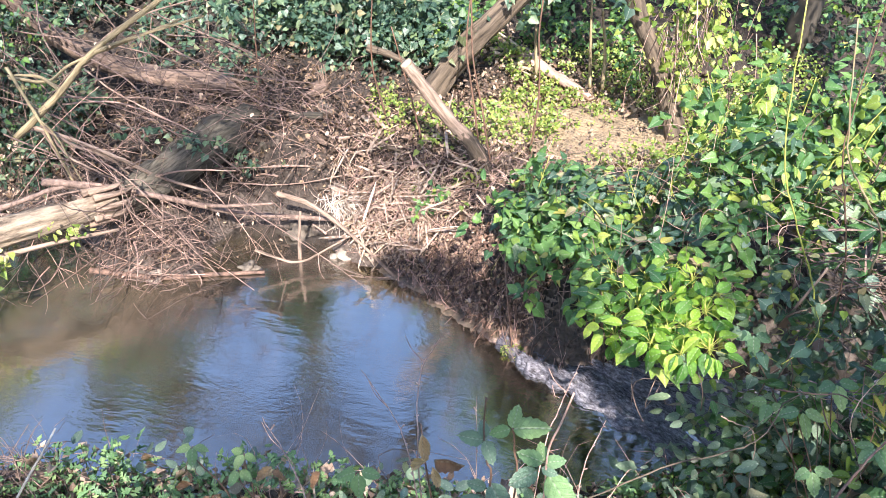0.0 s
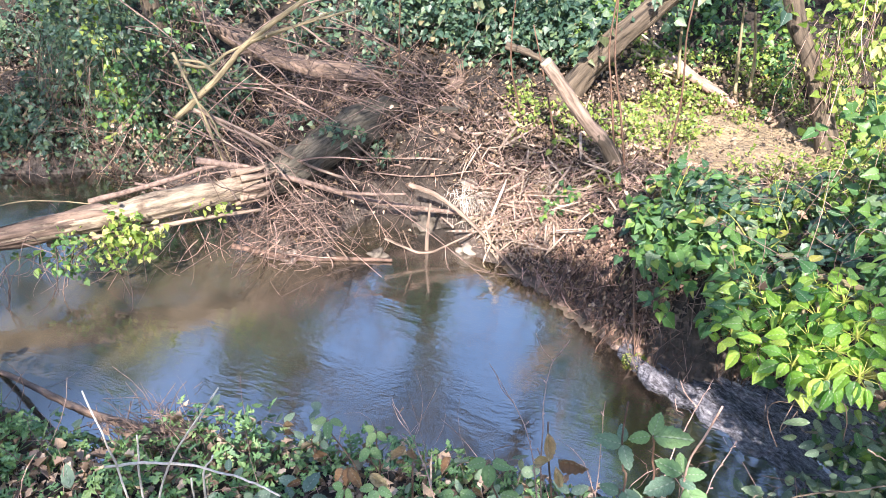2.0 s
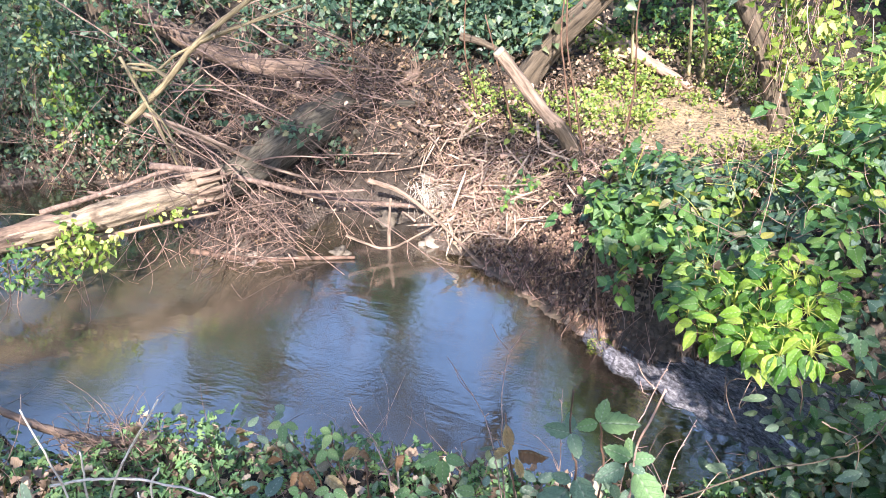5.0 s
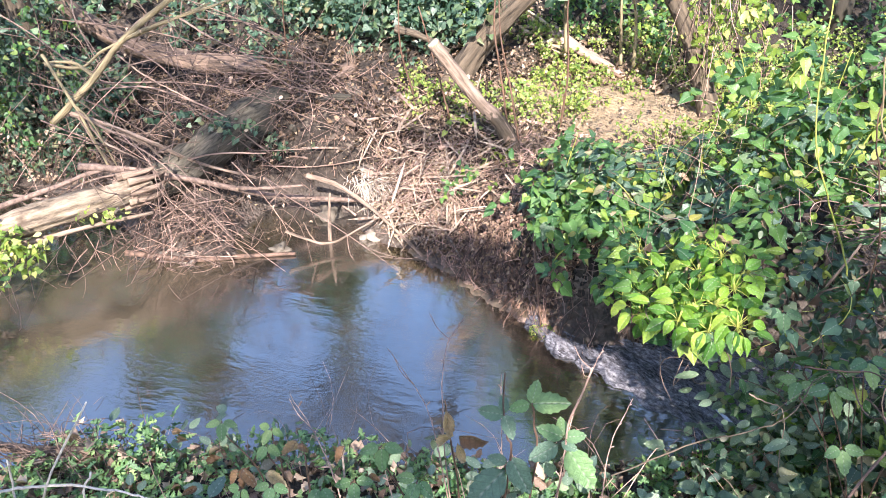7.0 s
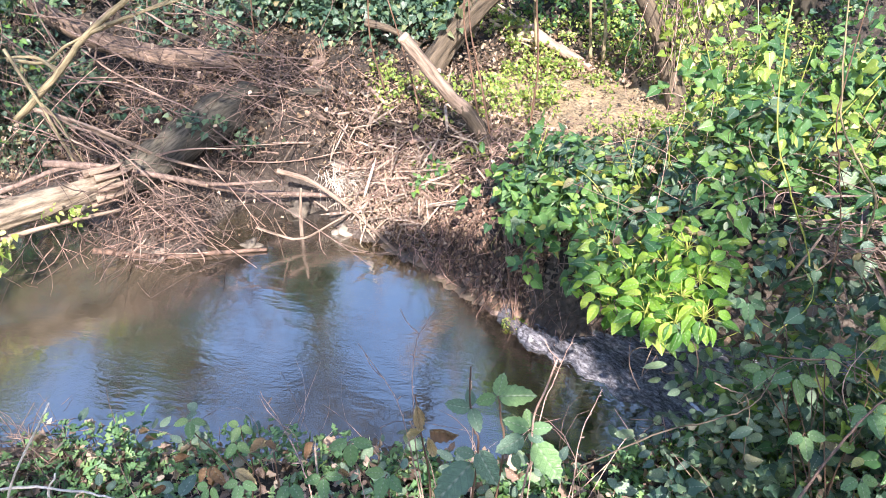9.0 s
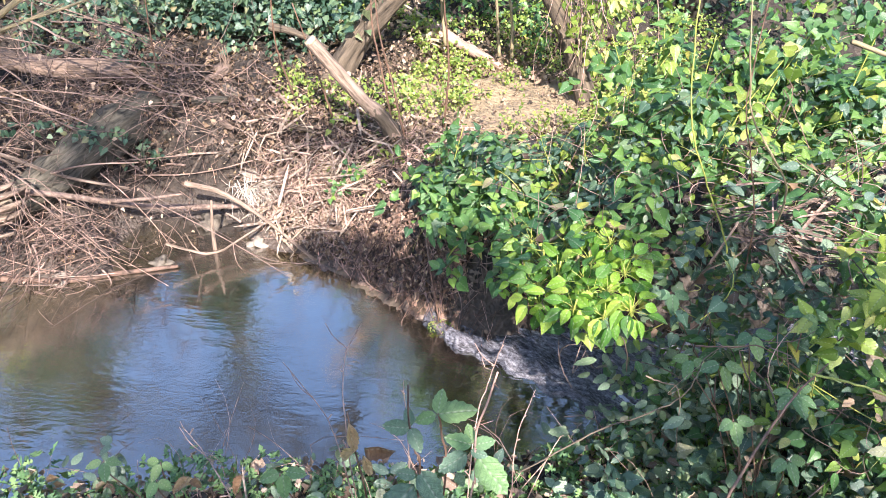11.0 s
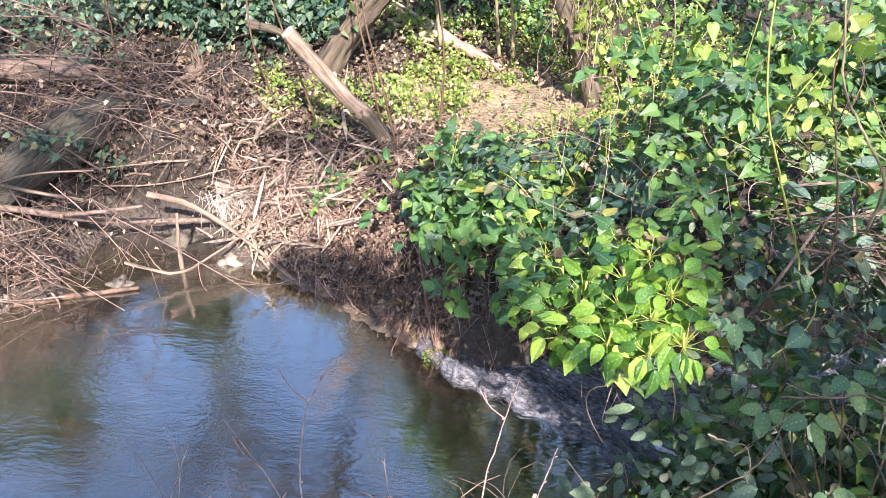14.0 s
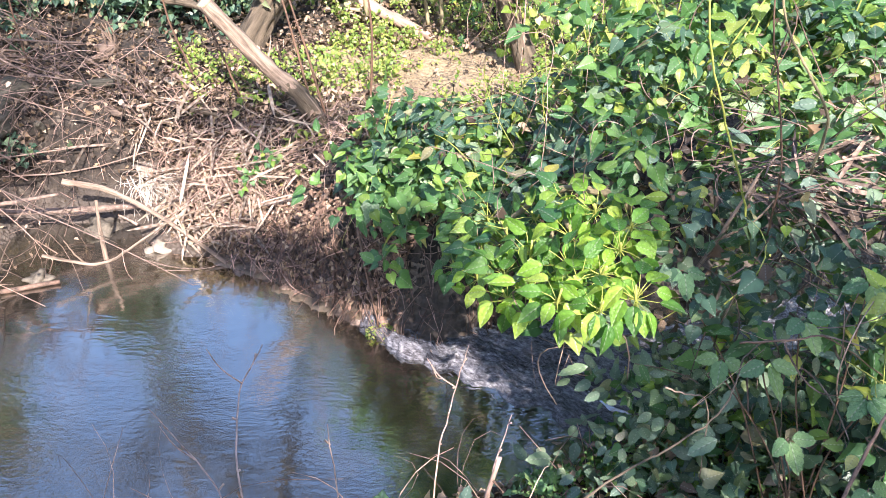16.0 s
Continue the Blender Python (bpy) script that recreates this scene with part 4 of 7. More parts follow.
def build_bare_branches():
    """Long thin branches that arch over the debris from the fallen crown."""
    ends = [((-2.5, 4.5, 1.05), (-2.0, 4.1, 0.5)), ((-2.6, 4.4, 0.9), (-1.0, 4.4, 0.6)), ((-1.5, 4.5, 1.15), (-2.3, 4.1, 0.6)), ((-1.0, 4.6, 0.7), (-2.1, 3.9, 0.75)),
            ((-3.0, 4.2, 0.6), (-1.7, 3.9, 0.45)), ((-1.2, 4.1, 0.35), (-2.0, 4.3, 0.5)), ((-1.1, 4.8, 0.6), (-1.9, 4.4, 1.1)), ((-2.7, 4.0, 1.1), (-2.0, 4.1, 0.35)), ((-2.4, 3.9, 0.5), (-1.3, 3.75, 0.25)), ((-1.9, 3.8, 0.5), (-1.2, 3.6, 0.1)), ((-2.1, 4.0, 0.7), (-0.9, 4.3, 0.45)),
            ((-2.3, 4.3, 0.6), (-1.1, 4.0, 0.3)), ((-1.8, 4.6, 0.9), (-0.8, 4.5, 0.55)), ((-1.6, 3.7, 0.35), (-1.1, 3.55, 0.04))]
    for a, b in ends:
        a, b = np.array(a), np.array(b)
        m = (a + b) / 2 + np.array((0, -0.05, 0.12)) + rng.normal(0, 0.05, 3)
        line = [a, m, b]
        side = [[m, m + (b - a) * 0.2 + rng.normal(0, 0.08, 3), m + (b - a) * 0.4 + rng.normal(0, 0.14, 3)], [a * 0.7 + b * 0.3 + (0, 0, 0.07), a * 0.5 + b * 0.5 + rng.normal(0, 0.12, 3), a * 0.35 + b * 0.65 + rng.normal(0, 0.18, 3)]]
        stick("bare_branch", "long thin bare branch arching over the debris", [line] + side, 0.005, M_TWIG, "branch", "branches over the debris", 5)


build_bare_branches()


def sprays(A, D, L, R, sides=3, curve=0.3):
    """Long thin bowed twigs that each carry side twigs; gives triangles and the points of the tips."""
    n = len(A)
    bow = rng.normal(0, curve, (n, 3)) * L[:, None]
    out = [twigs(A, D, L, R, 0, 7, bow)]
    tips = []
    for k in range(sides):
        s = rng.uniform(0.25, 0.9, n)
        B = A + D * (L * s)[:, None] + bow * (2 * s * (1 - s))[:, None]
        E = unit(D + rng.normal(0, 0.6, (n, 3)))
        l2 = L * rng.uniform(0.15, 0.45, n)
        out.append(twigs(B, E, l2, R * 0.55, 0.2, 4))
        tips += [B, B + E * l2[:, None]]
    return out, np.vstack(tips)


def build_tangle():
    n = 150
    x, y = rng.uniform(-3.0, -0.9, n), rng.uniform(3.75, 4.7, n)
    A = np.stack([x, y, np.maximum(ground_z(x, y), 0) + 0.05 + 0.75 * rng.random(n) ** 1.6 * np.clip((-0.6 - x) / 1.2, 0.15, 1)], 1)
    parts_, tips = sprays(A, rand_dirs(n, (0.15, -0.15, 0.05), 0.7), rng.uniform(0.25, 0.95, n), rng.uniform(0.0012, 0.0038, n))
    stuff("twig_tangle", parts_, M_TWIG, "tangle of long thin dead twigs over the fallen trunks", "twigs")
    n = 34
    A = np.array((-1.85, 3.7, 0.42)) + rng.normal(0, 1, (n, 3)) * (0.35, 0.12, 0.12)
    parts_, t2 = sprays(A, rand_dirs(n, (0.5, -0.35, -0.25), 0.5), rng.uniform(0.25, 0.7, n), rng.uniform(0.0014, 0.004, n), 3, 0.15)
    stuff("pale_twigs", parts_, M_STRAW, "pale peeled twigs fanned over the log's end", "twigs")
    P = tips[rng.random(len(tips)) < 0.25]
    m = len(P)
    stuff("hanging_leaves", [leaves(P, rand_dirs(m, (0, -0.5, 0.5), 0.6), rand_dirs(m, (0, 0, -1), 0.5), rng.uniform(0.012, 0.028, m), CURLED_LEAF)], M_TAN, "small dead leaves hanging on the twigs", "leaf litter")


build_tangle()


# ---- flood debris on the mound ----
def heap(n, c, spread, lean, lspread, length, radius, flat=0.35, lift=0.14):
    A = np.array(c) + rng.normal(0, 1, (n, 3)) * np.array(spread)
    gz = ground_z(A[:, 0], A[:, 1])
    A[:, 2] = np.maximum(gz, 0) + 0.005 + rng.random(n) ** 2 * lift
    ok = ((A[:, 0] + 0.98) / 0.34) ** 4 + ((A[:, 1] - 3.98) / 0.27) ** 4 > 1
    A = A[ok]
    n = len(A)
    D = rand_dirs(n, lean, lspread)
    D[:, 2] *= flat
    L = length[0] + (length[1] - length[0]) * rng.random(n) ** 1.7
    end = A + D * L[:, None]
    dry = (ground_z(end[:, 0], end[:, 1]) > 0.0) | ((end[:, 0] < -1.1) & (rng.random(n) < 0.6))
    A, D, L, end = A[dry], D[dry], L[dry], end[dry]
    n = len(A)
    ez = np.maximum(ground_z(end[:, 0], end[:, 1]), 0) + 0.005 + rng.random(n) ** 2 * lift
    end[:, 2] = 0.7 * ez + 0.3 * end[:, 2]
    D = end - A
    ln = np.linalg.norm(D, axis=1)
    return twigs(A, D / ln[:, None], ln, radius[0] + (radius[1] - radius[0]) * rng.random(n) ** 2.5, 0.16, 4)


stuff("twig_debris", [heap(340, (-1.45, 3.6, 0), (0.20, 0.09, 0), (0.3, -0.25, -0.1), 0.8, (0.12, 0.55), (0.001, 0.0048), 0.7, 0.34),
                      heap(110, (-1.35, 3.85, 0), (0.3, 0.15, 0), (0.4, -0.2, 0), 0.8, (0.15, 0.7), (0.0012, 0.006), 0.7, 0.34),
                      heap(170, (-1.9, 4.3, 0), (0.45, 0.3, 0), (0.5, 0.1, 0.1), 0.9, (0.12, 0.5), (0.001, 0.0036), 0.8, 0.25),
                      heap(220, (-0.9, 4.55, 0), (0.5, 0.3, 0), (0.3, -0.3, 0), 0.8, (0.1, 0.5), (0.001, 0.005), 0.4, 0.12)], M_TWIG, "grey brown tangle of dry twigs left by floods", "debris")
stuff("reed_debris", [heap(750, (-0.45, 4.18, 0), (0.2, 0.16, 0), (0.3, -0.5, 0), 0.8, (0.08, 0.42), (0.001, 0.0034), 0.5, 0.16),
                      heap(260, (-0.15, 4.25, 0), (0.25, 0.2, 0), (0.3, -0.5, 0), 0.7, (0.08, 0.36), (0.001, 0.0036), 0.4, 0.10),
                      heap(260, (0.12, 4.15, 0), (0.2, 0.2, 0), (0.3, -0.3, 0), 0.8, (0.06, 0.3), (0.001, 0.004), 0.5, 0.10), heap(110, (-1.45, 3.5, 0), (0.2, 0.06, 0), (0.4, -0.4, 0), 0.7, (0.1, 0.4), (0.002, 0.007), 0.4, 0.2)], M_STRAW, "heap of straw-coloured dry reeds and stalks", "debris")


stuff("fine_twigs", [heap(600, (-0.9, 4.4, 0), (0.8, 0.45, 0), (0.2, -0.2, 0.1), 0.9, (0.03, 0.22), (0.001, 0.004), 0.5, 0.06), heap(500, (-3.2, 4.3, 0), (0.8, 0.5, 0), (0.3, 0, 0.1), 0.9, (0.05, 0.4), (0.001, 0.004), 0.5, 0.12),
                     heap(160, (0.6, 4.9, 0), (0.7, 0.5, 0), (0.3, 0, 0.1), 0.9, (0.05, 0.3), (0.001, 0.004), 0.5, 0.08), heap(500, (-0.5, 1.9, 0), (1.2, 0.3, 0), (0.3, 0, 0.1), 0.9, (0.05, 0.25), (0.001, 0.003), 0.6, 0.06)],
      M_TWIG, "fine broken twigs strewn over the banks", "twigs")


def dead_leaves(n, x0, x1, y0, y1, size, lift=0.02):
    x, y = rng.uniform(x0, x1, n), rng.uniform(y0, y1, n)
    z = ground_z(x, y)
    ok = z > 0.02
    ok &= (((x - 0.62) / 0.65) ** 2 + ((y - 4.92) / 0.42) ** 2 > 1) | (rng.random(n) < 0.12)
    P = np.stack([x, y, z + 0.01 + lift * rng.random(n)], 1)[ok]
    m = len(P)
    return leaves(P, rand_dirs(m, (0, -0.3, 1), 0.7), rand_dirs(m, (0, 0, 0), 1), rng.uniform(*size, m), CURLED_LEAF)


stuff("leaf_litter", [dead_leaves(5000, -2.4, 0.5, 3.6, 5.6, (0.012, 0.04), 0.04), dead_leaves(1600, 0.2, 2.4, 3.4, 6.0, (0.025, 0.06)), dead_leaves(1500, -4.8, -2.2, 3.6, 6.2, (0.025, 0.055)), dead_leaves(1500, -2.8, 2.0, 0.6, 2.6, (0.025, 0.06))],
      M_DEAD, "brown dead leaves scattered over both banks", "leaf litter")


def build_bank_roots():
    n = 1000
    x = rng.uniform(-0.1, 1.3, n)
    y = np.interp(x, FAR_X, FAR_Y) + rng.uniform(0.0, 0.28, n)
    A = np.stack([x, y, ground_z(x, y) + rng.random(n) * 0.06], 1)
    D = rand_dirs(n, (-0.1, -0.45, -0.8), 0.45)
    V, T = twigs(A, D, rng.uniform(0.05, 0.25, n), rng.uniform(0.001, 0.0032, n), 0.35, 4)
    stuff("bank_roots", [(V, T)], M_ROOT, "dark hanging rootlets on the undercut bank", "roots")
    m = 900
    x = rng.uniform(-0.05, 1.2, m)
    y = np.interp(x, FAR_X, FAR_Y) + rng.uniform(0.0, 0.3, m)
    P = np.stack([x, y, ground_z(x, y) + 0.02 + 0.03 * rng.random(m)], 1)
    stuff("wet_leaves", [leaves(P, rand_dirs(m, (-0.2, -0.7, 0.6), 0.4), rand_dirs(m, (0, -0.3, -1), 0.5), rng.uniform(0.012, 0.03, m), CURLED_LEAF)], M_ROOT, "dark wet dead leaves on the undercut bank", "leaf litter")
    m = 420
    x = rng.uniform(0.05, 0.75, m)
    y = np.interp(x, FAR_X, FAR_Y) + rng.uniform(0.05, 0.3, m)
    P = np.stack([x, y, ground_z(x, y) + 0.03 + 0.04 * rng.random(m)], 1)
    stuff("rusty_leaves", [leaves(P, rand_dirs(m, (-0.2, -0.7, 0.6), 0.5), rand_dirs(m, (0, -0.3, -1), 0.5), rng.uniform(0.012, 0.03, m), CURLED_LEAF)], M_REDSTEM, "rust brown dead leaves lodged in the undercut bank", "leaf litter")


build_bank_roots()


def build_clods():
    """Clods of soil, small stones and rubbish that stick out of the undercut bank."""
    bm = bmesh.new()
    bmesh.ops.create_icosphere(bm, subdivisions=1, radius=1.0)
    bm.verts.ensure_lookup_table()
    V0 = np.array([v.co[:] for v in bm.verts])
    T0 = np.array([[v.index for v in f.verts] for f in bm.faces])
    bm.free()
    n = 1100
    x = rng.uniform(-0.25, 1.25, n)
    y = np.interp(x, FAR_X, FAR_Y) + 0.32 * rng.random(n) ** 1.2 - 0.03
    P = np.stack([x, y, np.maximum(ground_z(x, y), -0.01) + 0.004], 1)
    s = 0.005 + 0.024 * rng.random(n) ** 3
    V = V0[None] * rng.uniform(0.55, 1.35, (n, len(V0), 1)) * (s[:, None] * rng.uniform(0.6, 1.4, (n, 3)))[:, None] + P[:, None]
    T = T0[None] + (np.arange(n) * len(V0))[:, None, None]
    stuff("bank_clods", [(V.reshape(-1, 3), T.reshape(-1, 3))], M_CLOD, "dark wet clods and grit in the undercut bank", "soil", False)
    n = 320
    x = rng.uniform(-0.3, 0.6, n)
    y = np.interp(x, FAR_X, FAR_Y) + 0.22 * rng.random(n)
    A = np.stack([x, y, np.maximum(ground_z(x, y), 0) + 0.02 + 0.04 * rng.random(n)], 1)
    stuff("lodged_stalks", [twigs(A, rand_dirs(n, (0.5, -0.5, -0.5), 0.5), rng.uniform(0.06, 0.3, n), rng.uniform(0.001, 0.0032, n), 0.2, 4)], M_STRAW, "pale dry stalks lodged in the dark bank", "stalks")
    m = 1500
    x = rng.uniform(-0.35, 0.7, m)
    y = np.interp(x, FAR_X, FAR_Y) + 0.02 + 0.3 * rng.random(m)
    P = np.stack([x, y, np.maximum(ground_z(x, y), 0) + 0.02 + 0.03 * rng.random(m)], 1)
    stuff("bank_leaf_scraps", [leaves(P, rand_dirs(m, (0.2, -0.6, 0.7), 0.5), rand_dirs(m, (0, -0.3, -1), 0.6), rng.uniform(0.01, 0.028, m), CURLED_LEAF)], M_TAN, "pinkish scraps of dead leaves on the undercut bank", "leaf litter")


build_clods()


def build_mud_shelf():
    """A shelf of silt that the stream has left at the foot of the dark bank."""
    nu, nv = 70, 16
    u, v = np.meshgrid(np.linspace(0, 1, nu), np.linspace(0, 1, nv))
    X = -0.34 + 0.80 * u
    Y = np.interp(X, FAR_X, FAR_Y) + 0.08
    w = 0.05 + 0.07 * np.sin(math.pi * u) ** 0.7
    X, Y = X - 0.75 * w * v, Y - 0.66 * w * v - 0.04 * v
    Z = 0.022 * (1 - v) ** 0.8 - 0.014 * v + 0.012 * lumps(X, Y, 14, 6.1) + 0.006 * lumps(X, Y, 40, 1.1)
    V = np.stack([X, Y, Z], 2).reshape(-1, 3)
    F = [(j * nu + i, j * nu + i + 1, (j + 1) * nu + i + 1, (j + 1) * nu + i) for j in range(nv - 1) for i in range(nu - 1)]
    tagged(mesh_object("mud_shelf", V, F, M_MUD), "wet yellowish brown silt at the foot of the bank", "mud", kind="structure")
    P = np.array((0.38, 3.33, 0.02)) + rng.normal(0, 1, (26, 3)) * (0.03, 0.02, 0.006)
    stuff("moss_tuft", [leaves(*rosettes(P, rand_dirs(26, (0, -0.3, 1), 0.3), (3, 6), (0.012, 0.024)), HERB_LEAF)], M_IVY_YELLOW, "yellow green moss tuft beside the riffle", "moss")


build_mud_shelf()


def build_reed_blades():
    n = 850
    x, y = -0.42 + 0.24 * rng.normal(size=n), 4.15 + 0.18 * rng.normal(size=n)
    z = ground_z(x, y)
    ok = (z > 0.02) & (((x + 0.98) / 0.40) ** 4 + ((y - 3.98) / 0.31) ** 4 > 1)
    P = np.stack([x, y, z + 0.01 + 0.12 * rng.random(n) ** 1.5], 1)[ok]
    m = len(P)
    stuff("reed_blades", [leaves(P, rand_dirs(m, (0, -0.3, 1), 0.5), rand_dirs(m, (0.3, -0.3, -0.1), 0.7), rng.uniform(0.06, 0.24, m), LANCE_LEAF)], M_TAN, "flattened pinkish dry reed blades on the heap", "debris")


build_reed_blades()


def build_driftwood():
    for k in range(22):
        x, y = -0.46 + 0.22 * rng.normal(), 4.2 + 0.14 * rng.normal()
        z = max(float(ground_z(x, y)), 0.0) + 0.03 + 0.07 * rng.random()
        a, ln, up = rng.uniform(0, math.pi), rng.uniform(0.06, 0.2), rng.normal(0, 0.15)
        d = np.array((math.cos(a), math.sin(a), up)) * ln
        p = np.array((x, y, z))
        stick("driftwood", "short pale driftwood piece on the debris heap", [[p, p + d * 0.5 + rng.normal(0, 0.008, 3), p + d]], rng.uniform(0.003, 0.009), M_DRIFT, "driftwood", "driftwood on the heap", 6)


build_driftwood()


def build_chunks():
    """Thick bark slabs and broken billets washed onto the mound."""
    for (x, y), (dx, dy, dz), r, mat in (((-1.27, 4.6), (0.03, -0.06, 0.07), 0.02, M_DRIFT), ((-1.17, 4.35), (0.02, -0.05, 0.05), 0.022, M_TRUNKGREY), ((-0.99, 4.58), (0.09, 0.02, 0.01), 0.035, M_TRUNKGREY), ((-0.72, 4.28), (0.05, -0.06, 0.02), 0.028, M_DRIFT),
                                         ((-1.05, 4.9), (0.06, 0.03, 0.04), 0.026, M_REDWOOD), ((-0.52, 4.52), (0.12, -0.08, 0.0), 0.017, M_BARK), ((-0.25, 4.38), (0.08, 0.03, 0.02), 0.018, M_DRIFT), ((-0.3, 4.05), (0.07, -0.02, 0.01), 0.02, M_REDWOOD),
                                         ((-0.62, 4.7), (0.1, -0.12, -0.02), 0.014, M_DRIFT), ((-1.5, 4.55), (0.11, -0.05, 0.02), 0.024, M_BARK), ((-0.1, 4.1), (0.06, 0.05, 0.03), 0.016, M_BARK), ((-0.86, 4.42), (0.06, -0.07, 0.01), 0.02, M_REDWOOD)):
        p = np.array((x, y, max(float(ground_z(x, y)), 0) + 0.05))
        d = np.array((dx, dy, dz))
        line = bend([p - d, p + rng.normal(0, 0.006, 3), p + d], 5)
        V, F = gnarl(line, r, r * 0.7, 12, 0.6, 3, x * 7)
        V = np.array(V)
        V[:, 2] = p[2] + (V[:, 2] - p[2]) * 0.75
        ob = mesh_object("wood_chunk", V, F, mat)
        set_bark(ob, line, np.full(len(line), r), 12)
        tagged(ob, "broken weathered chunk of wood on the debris mound", "wood", "wood chunks on the mound")
    n = 110
    A = np.array((-0.68, 4.2, 0.2)) + rng.normal(0, 1, (n, 3)) * (0.05, 0.04, 0.012)
    stuff("pale_fibres", [twigs(A, rand_dirs(n, (0.35, -0.55, -0.12), 0.35), rng.uniform(0.06, 0.24, n), rng.uniform(0.0009, 0.0025, n), 0.25, 4)], M_PALE_STALK, "splayed bleached plant fibres on the debris heap", "debris")
    P = np.vstack([np.array((-0.13, 4.08, 0.36)) + rng.normal(0, 1, (9, 3)) * (0.035, 0.03, 0.015), np.array((-0.2, 4.0, 0.3)) + rng.normal(0, 1, (8, 3)) * (0.03, 0.03, 0.015)])
    stuff("heap_sprigs", [leaves(*rosettes(P, rand_dirs(len(P), (0, -0.5, 0.8), 0.4), (2, 4), (0.02, 0.036)), IVY_FAR)], M_IVY, "green ivy sprigs growing through the debris heap", "ivy")


build_chunks()


def build_crumbs():
    n = 1700
    x, y = -0.38 + 0.36 * rng.normal(size=n), 4.22 + 0.27 * rng.normal(size=n)
    z = ground_z(x, y)
    ok = (z > 0.02) & (((x + 0.98) / 0.40) ** 4 + ((y - 3.98) / 0.31) ** 4 > 1)
    P = np.stack([x, y, z + 0.01 + 0.11 * rng.random(n) ** 1.5], 1)[ok]
    m = len(P)
    stuff("leaf_crumbs", [leaves(P, rand_dirs(m, (0, -0.4, 1), 0.7), rand_dirs(m, (0, 0, 0), 1), rng.uniform(0.008, 0.03, m), CURLED_LEAF)], M_TAN, "pinkish crumbs of dead leaves on the debris heap", "leaf litter")


build_crumbs()
stuff("sunny_litter", [dead_leaves(3000, -0.45, 1.3, 4.45, 6.1, (0.014, 0.034), 0.06)], M_TAN, "pale dry leaf scraps on the sunny bank", "leaf litter")
stuff("mound_litter", [dead_leaves(2600, -1.7, 0.1, 4.25, 5.2, (0.012, 0.034), 0.05)], M_DEAD, "pinkish grey leaf scraps and bark chips on the mound", "leaf litter")
stuff("mound_twigs", [heap(420, (-0.85, 4.6, 0), (0.45, 0.25, 0), (0.3, -0.2, 0.1), 0.9, (0.06, 0.4), (0.001, 0.003), 0.5, 0.1), heap(260, (-1.6, 4.5, 0), (0.4, 0.3, 0), (0.4, -0.2, 0.1), 0.9, (0.1, 0.6), (0.001, 0.0035), 0.6, 0.2)], M_STRAW, "pale thin twigs strewn over the mound", "twigs")


def build_stones():
    for x, y, r, lab in [(-0.6, 3.94, 0.045, "pale rough stone at the water's edge"), (-0.26, 4.03, 0.04, "pale rough stone at the water's edge"), (-0.675, 4.75, 0.04, "white stone on the debris mound"), (-0.78, 4.72, 0.03, "white stone on the debris mound"),
                         (-0.72, 4.3, 0.045, "pale stone among the dry reeds"), (-1.42, 3.52, 0.05, "pale stone caught under twigs"), (-0.95, 4.75, 0.07, "grey stone on the debris mound"), (-1.2, 4.6, 0.06, "grey stone on the debris mound"),
                         (-1.02, 3.72, 0.05, "wet grey stone in the shallows"), (-0.9, 4.12, 0.07, "dark grey stone in the shallow inlet"), (-1.95, 3.85, 0.07, "brown rounded stone beside the log")]:
        bm = bmesh.new()
        bmesh.ops.create_icosphere(bm, subdivisions=3, radius=r)
        for v in bm.verts:
            k = noise.fractal(v.co * (1.3 / r) + Vector((x * 9, y * 9, 0)), 1.0, 2.0, 3)
            v.co *= 1 + 0.8 * k
            v.co.z *= 0.6
        me = bpy.data.meshes.new("stone")
        bm.to_mesh(me)
        bm.free()
        me.polygons.foreach_set("use_smooth", np.ones(len(me.polygons), bool))
        me.materials.append(M_STONE if "pale" in lab or "white" in lab else M_STONE_DARK)
        ob = new("stone", me)
        ob.location = (x, y, max(float(ground_z(x, y)), -0.01) + r * 0.15)
        tagged(ob, lab, "stone", "stones on the mound")


build_stones()


# ---- the ivy and bramble thicket on the bank to the right ----
CANOPY = np.array([(0.25, 3.6, 0.5), (0.7, 3.15, 0.84), (0.63, 3.0, 0.7), (0.79, 2.65, 0.88), (1.13, 2.43, 0.98), (1.23, 2.56, 1.06), (1.35, 2.83, 1.14), (1.05, 3.16, 1.08), (0.93, 2.32, 0.88), (0.78, 2.15, 0.9), (0.97, 2.1, 0.85),
                   (1.16, 2.18, 0.95), (0.9, 3.9, 0.6), (0.4, 4.2, 0.5), (1.5, 3.5, 1.18), (2.2, 3.0, 1.36), (1.8, 2.2, 1.15), (1.5, 1.9, 0.95), (1.3, 1.95, 0.85), (2.5, 4.5, 1.3), (1.4, 4.4, 0.75), (1.55, 2.5, 1.16), (0.955, 2.64, 1.12), (1.1, 3.05, 1.22), (0.594, 3.51, 0.8), (0.754, 3.07, 0.9)])
BUSH_EDGE = [(0.22, 3.72), (0.42, 3.42), (0.58, 3.0), (0.66, 2.65), (0.74, 2.42), (0.86, 2.26), (0.93, 2.1), (1.06, 2.03), (1.2, 1.98), (1.45, 1.85), (1.7, 1.6), (2.6, 1.5), (4, 2), (4, 4.3), (2.2, 4.1), (1.3, 3.75), (0.75, 3.8), (0.3, 3.95)]


def canopy_z(x, y):
    d2 = (x[:, None] - CANOPY[:, 0]) ** 2 + (y[:, None] - CANOPY[:, 1]) ** 2
    w = 1 / (d2 + 0.01) ** 1.6
    return (w * CANOPY[:, 2]).sum(1) / w.sum(1)


